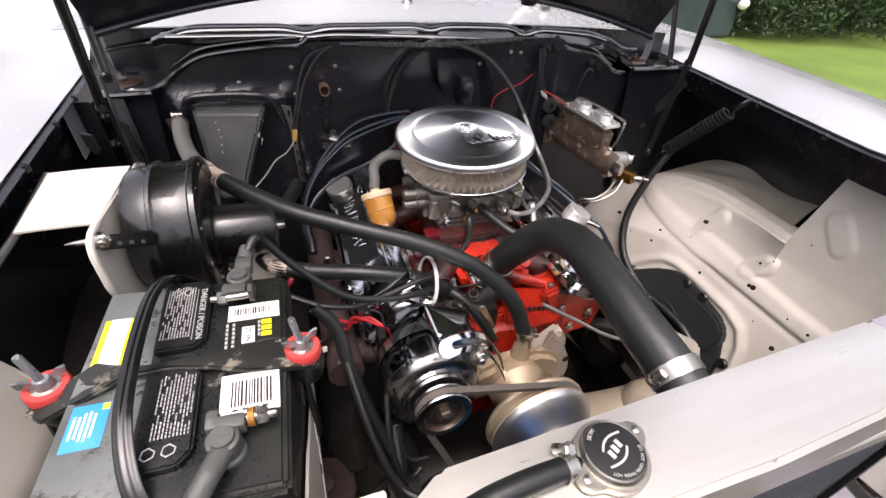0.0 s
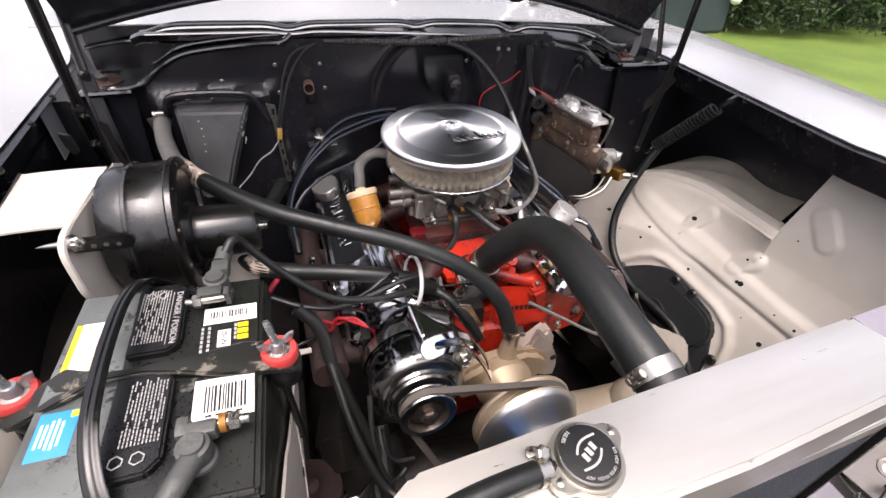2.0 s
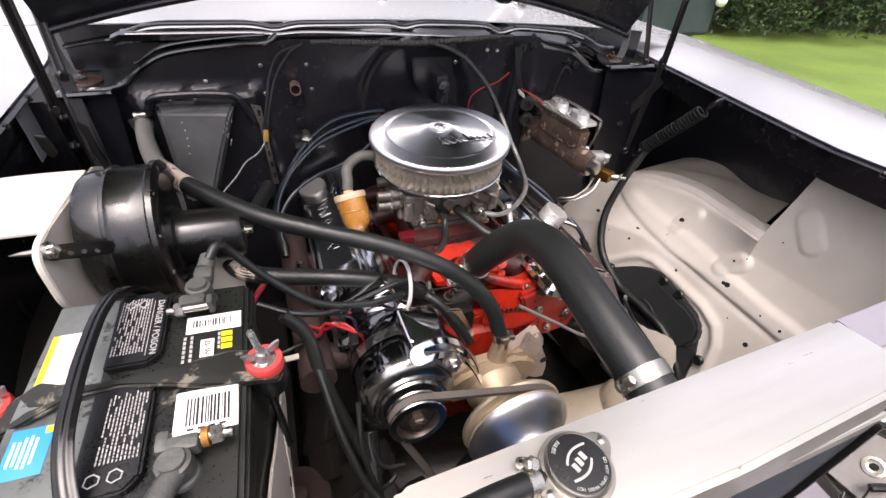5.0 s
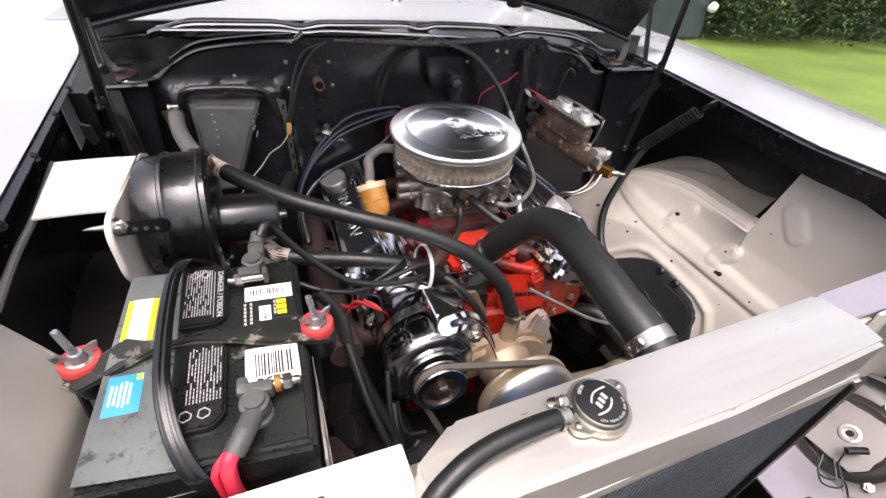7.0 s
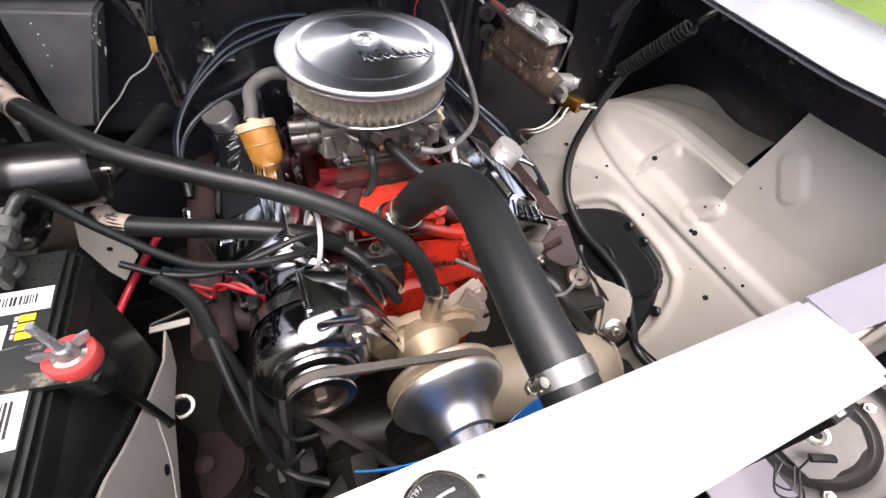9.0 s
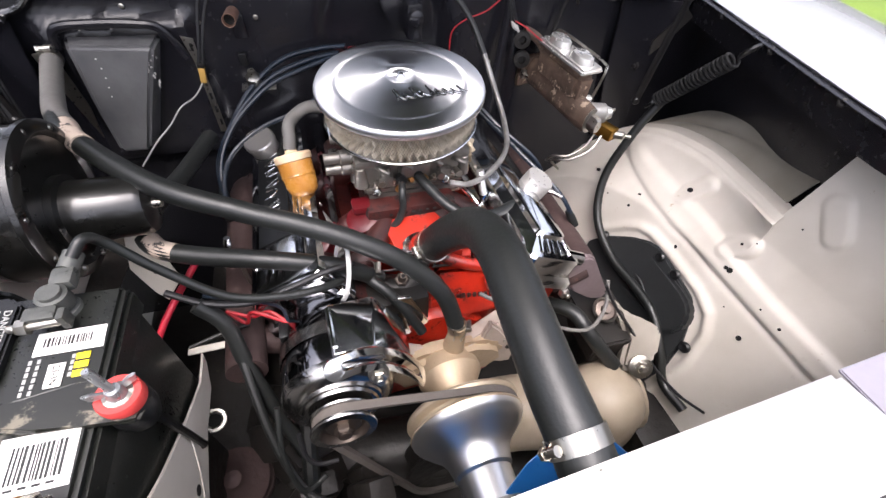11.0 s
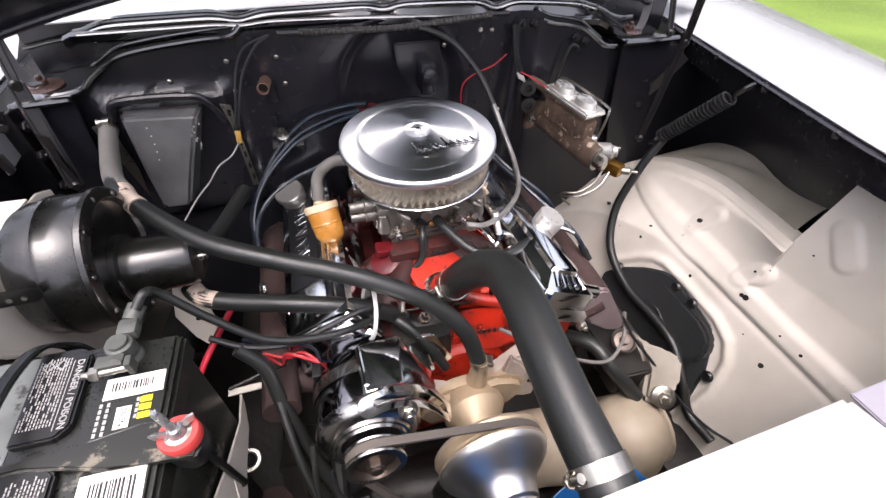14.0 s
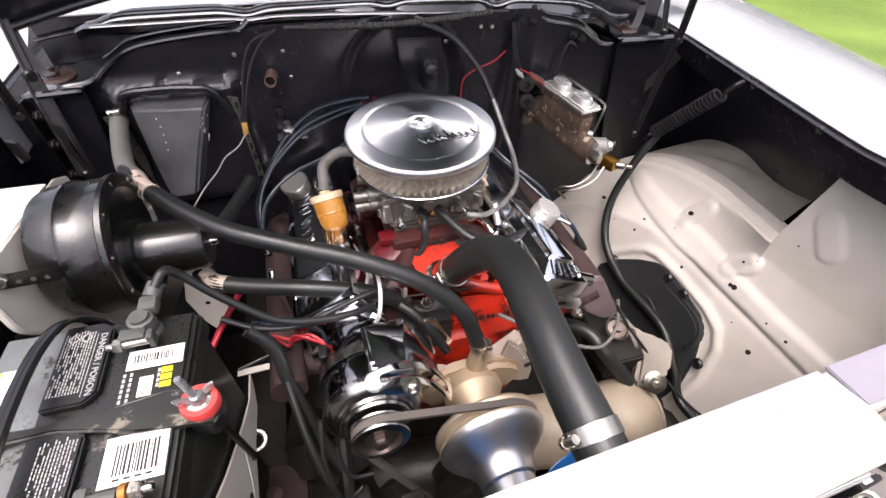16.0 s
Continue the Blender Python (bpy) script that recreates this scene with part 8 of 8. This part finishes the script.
# ---- firewall fittings ----
def build_firewall_fittings():
    w = thing("wiper_motor", (0.345, 0.9, 0.93), "black wiper motor housing on the firewall", "wiper motor")
    part("plate", slab([(0.295, 0.925, 1.035), (0.385, 0.925, 1.035), (0.392, 0.925, 0.985), (0.365, 0.925, 0.945), (0.325, 0.925, 0.945), (0.300, 0.925, 0.985)], (0, -0.012, 0), 0.003), M_BLACK, w)
    part("motor", box((0.352, 0.895, 0.975), (0.030, 0.045, 0.062), 0.008), M_BLACK, w)
    part("cap", lathe([(0.014, 0), (0.013, 0.012), (0.006, 0.016)], (0.352, 0.874, 0.985), (0, -1, 0), 20), M_BLACK, w)
    c = thing("ribbed_conduit", (0.32, 0.9, 1.07), "dark ribbed wiring conduit below the cowl lip", "conduit")
    part("sleeve", tube([(0.126, 0.905, 1.070), (0.20, 0.900, 1.068), (0.30, 0.899, 1.066), (0.40, 0.900, 1.070), (0.49, 0.905, 1.074)], 0.0055, 10, 24, ribs=0.16), M_CONDUIT, c)
    for xx, zz in ((0.110, 1.070), (0.505, 1.074)):
        part("end", tube([(xx - 0.02, 0.91, zz), (xx + 0.02, 0.905, zz)], 0.004, 8, 4), M_WIRE, c)
    r = thing("red_wire", (0.48, 0.92, 0.9), "thin red wire along the firewall", "wire", "red wires")
    part("lead", tube([(0.430, 0.905, 0.905), (0.434, 0.905, 0.945), (0.460, 0.905, 0.965), (0.500, 0.905, 0.978), (0.528, 0.905, 0.998)], 0.0015, 8, 8), M_WIRE_RED, r)
    r = thing("red_wire", (0.6, 0.9, 0.9), "thin red wire to the brake switch", "wire", "red wires")
    part("lead", tube([(0.560, 0.895, 0.962), (0.585, 0.885, 0.950), (0.615, 0.875, 0.930), (0.640, 0.865, 0.918)], 0.0015, 8, 8), M_WIRE_RED, r)
    k = thing("bullet_connectors", (0.558, 0.89, 0.95), "small white bullet connectors on thin wires", "connector")
    for q in range(3):
        part("bullet", lathe([(0.0028, 0), (0.0028, 0.011), (0.0018, 0.014)], (0.552 + 0.006 * q, 0.893, 0.962 - 0.004 * q), (0.4, -0.3, -0.9), 10), M_WIRE_GREY, k)
        part("lead", tube([(0.552 + 0.006 * q, 0.894, 0.962), (0.545 + 0.004 * q, 0.90, 0.995), (0.54 + 0.004 * q, 0.912, 1.05)], 0.0018, 8, 6), M_WIRE, k)
    b = thing("brace_rod", (0.55, 0.91, 0.6), "black vertical brace pipe on the firewall", "pipe")
    part("pipe", tube([(0.552, 0.915, 1.05), (0.548, 0.905, 0.96), (0.535, 0.895, 0.85), (0.52, 0.89, 0.70)], 0.009, 10, 6), M_BLACK, b)
    rod = thing("wire_stay", (0.7, 0.9, 0.9), "bent grey wire stay on the firewall", "rod")
    part("rod", tube([(0.655, 0.905, 0.93), (0.672, 0.90, 1.00), (0.690, 0.90, 1.00), (0.696, 0.90, 0.985)], 0.003, 8, 3), M_HINGE, rod)
    for x, z in ((0.561, 1.050), (0.587, 1.049), (0.69, 1.015), (0.715, 1.005)):
        solo("firewall_bolt", nut((x, 0.915, z), (0, -1, 0.1), 0.009, 0.007), M_HINGE, "painted black hex bolt on the firewall", "bolt", "firewall bolts")
    s = thing("starter_relay", (0.075, 0.91, 0.84), "small metal relay with terminals on the firewall", "relay")
    part("can", lathe([(0.013, 0), (0.013, 0.02), (0.009, 0.024), (0.006, 0.034)], (0.055, 0.90, 0.872), (0, -0.3, 1), 18), M_STEEL, s)
    part("foot", box((0.060, 0.905, 0.868), (0.06, 0.03, 0.004), 0.001), M_STEEL, s)
    part("box", box((0.045, 0.915, 0.915), (0.014, 0.012, 0.022), 0.003), M_PLASTIC, s)
    # loom that runs from the firewall past the battery to the engine
    l = thing("wiring_loom", (0.0, 0.5, 0.75), "taped black wiring loom behind the battery", "wiring loom")
    part("trunk", tube([(-0.06, 0.47, 0.83), (-0.02, 0.455, 0.815), (0.03, 0.45, 0.805), (0.08, 0.46, 0.808), (0.13, 0.47, 0.815), (0.165, 0.482, 0.806)], 0.0042, 10, 8), M_WIRE, l)
    part("branch", tube([(-0.03, 0.455, 0.815), (-0.005, 0.44, 0.78), (0.005, 0.41, 0.72), (0.03, 0.36, 0.64), (0.06, 0.31, 0.58)], 0.010, 12, 8), M_RUBBER, l)
    part("branch", tube([(0.0, 0.42, 0.74), (0.02, 0.33, 0.66), (0.05, 0.27, 0.60), (0.10, 0.235, 0.60)], 0.006, 10, 8), M_RUBBER, l)
    part("branch", tube([(0.045, 0.33, 0.75), (0.040, 0.29, 0.70), (0.05, 0.262, 0.65), (0.066, 0.268, 0.632), (0.08, 0.275, 0.635)], 0.0035, 10, 8), M_RUBBER, l)
    part("red_branch", tube([(-0.070, 0.655, 0.712), (-0.094, 0.630, 0.694), (-0.138, 0.566, 0.659), (-0.16, 0.53, 0.63)], 0.0055, 10, 6), M_CABLE_RED, l, "red starter cable")
    d = thing("dipstick_handle", (0.0, 0.56, 0.75), "chrome dipstick handle beside the valve cover", "dipstick")
    part("handle", tube([(0.0, 0.565, 0.815), (-0.004, 0.560, 0.790), (0.006, 0.553, 0.782), (0.018, 0.55, 0.779)], 0.005, 10, 6), M_CHROME, d)
    part("stick", tube([(0.006, 0.553, 0.782), (0.012, 0.55, 0.70), (0.03, 0.54, 0.60)], 0.003, 8, 6), M_STEEL, d)


M_CONDUIT = mat("grey_black_conduit", "3d3b38", "2c2a28", 0.5, bump=0.1)
build_firewall_fittings()


# ---- nose of the car ----
def build_nose():
    n = thing("front_panel", (0.75, -0.1, 0.45), "white painted inner nose panel of the car", "nose panel")
    part("sheet", grid(lambda u, v: (0.56 + 0.55 * u, -0.40 + 0.52 * v, 0.575 - 0.05 * u + 0.05 * v), 10, 10, 0.003), M_WHITE_SHADED, n)
    part("seam", tube([(0.58, -0.02, 0.612), (0.75, -0.03, 0.598), (0.95, -0.05, 0.58)], 0.0015, 6, 4), M_HOLE, n)
    part("outer", slab([(0.64, 0.10, 0.92), (1.02, 0.08, 0.94), (1.02, -0.42, 0.90), (0.98, -0.42, 0.90), (0.95, 0.04, 0.90), (0.64, 0.07, 0.905)], (0, 0, -0.01), 0.003), M_WHITE_SHADED, n)
    b = thing("headlight_bucket", (0.735, 0.05, 0.60), "bare steel headlight bucket with adjusting plate", "headlight bucket")
    ax = Vector((-0.62, -0.12, 0.78)).normalized()
    o = Vector((0.735, 0.052, 0.655))
    part("bowl", lathe([(0.112, -0.03), (0.113, 0.0), (0.110, 0.005), (0.104, 0.004), (0.098, -0.004), (0.088, -0.008), (0.070, -0.004), (0.064, 0.004), (0.058, 0.006), (0.052, 0.003), (0.046, 0.009), (0.030, 0.010), (0.001, 0.010)], o, ax, 64), M_BUCKET, b)
    part("plate", moved(slab([(-0.050, -0.045, 0.012), (0.030, -0.050, 0.012), (0.044, -0.030, 0.012), (0.040, 0.030, 0.012), (0.020, 0.045, 0.012), (-0.055, 0.040, 0.012)], (0, 0, 0.002), 0.0006), Matrix.Translation(o) @ ax.to_track_quat("Z", "Y").to_matrix().to_4x4()), M_BUCKET, b)
    for k in range(3):
        q = Matrix.Translation(o) @ ax.to_track_quat("Z", "Y").to_matrix().to_4x4() @ Vector((0.075 * math.cos(1.4 + 2.1 * k), 0.075 * math.sin(1.4 + 2.1 * k), -0.004))
        part("adjuster", nut(q, ax, 0.008, 0.006), M_STEEL, b)
    part("grommet", lathe([(0.014, 0.012), (0.014, 0.017), (0.010, 0.018), (0.006, 0.016)], o, ax, 24), M_STEEL, b)
    part("grommet_hole", lathe([(0.005, 0.0165), (0.005, 0.018)], o, ax, 16), M_HOLE, b)
    w = thing("headlight_lead", (0.67, 0.03, 0.62), "thin black headlight leads with a loose plug", "wire")
    c = o + ax * 0.03 + Vector((-0.030, -0.015, -0.010))
    part("plug", tube([c, c + Vector((0.012, -0.006, 0.004)), c + Vector((0.024, -0.012, 0.006))], 0.0055, 10, 3), M_PLASTIC, w)
    part("lead", tube([c, c + Vector((-0.012, -0.01, -0.03)), c + Vector((0.0, -0.03, -0.05)), c + Vector((-0.01, -0.05, -0.07)), c + Vector((-0.05, -0.05, -0.06))], 0.0014, 6, 8), M_WIRE, w)
    part("lead", tube([c + Vector((-0.03, 0.01, -0.01)), c + Vector((-0.05, -0.005, -0.025)), c + Vector((-0.03, -0.02, -0.03)), c + Vector((-0.015, 0.0, -0.015))], 0.0014, 6, 8), M_WIRE, w)
    part("lead", tube([c + Vector((-0.04, 0.012, -0.012)), c + Vector((-0.055, -0.015, -0.03)), c + Vector((-0.025, -0.03, -0.035)), c + Vector((-0.008, -0.006, -0.02))], 0.0014, 6, 8), M_WIRE, w)
    s = thing("loose_plug", (0.60, -0.03, 0.6), "black socket on a wire below the radiator", "connector")
    part("socket", tube([(0.575, 0.005, 0.645), (0.590, -0.012, 0.635), (0.603, -0.026, 0.625)], 0.009, 12, 3), M_PLASTIC, s)
    part("lead", tube([(0.603, -0.026, 0.625), (0.625, -0.045, 0.61), (0.64, -0.075, 0.60), (0.66, -0.12, 0.60)], 0.0035, 8, 6), M_WIRE, s)
    # out of view; built this high to keep front light off the nose panel
    g = thing("nose_shell", (CX, -0.45, 0.3), "unseen white front end, raised to shade the nose of the car", "car front")
    part("front", box((CX, -0.46, 0.70), (1.7, 0.04, 0.50), 0.02), M_WHITE, g)
    part("header", box((CX, -0.36, 0.955), (1.7, 0.22, 0.02), 0.008), M_WHITE, g)


build_nose()
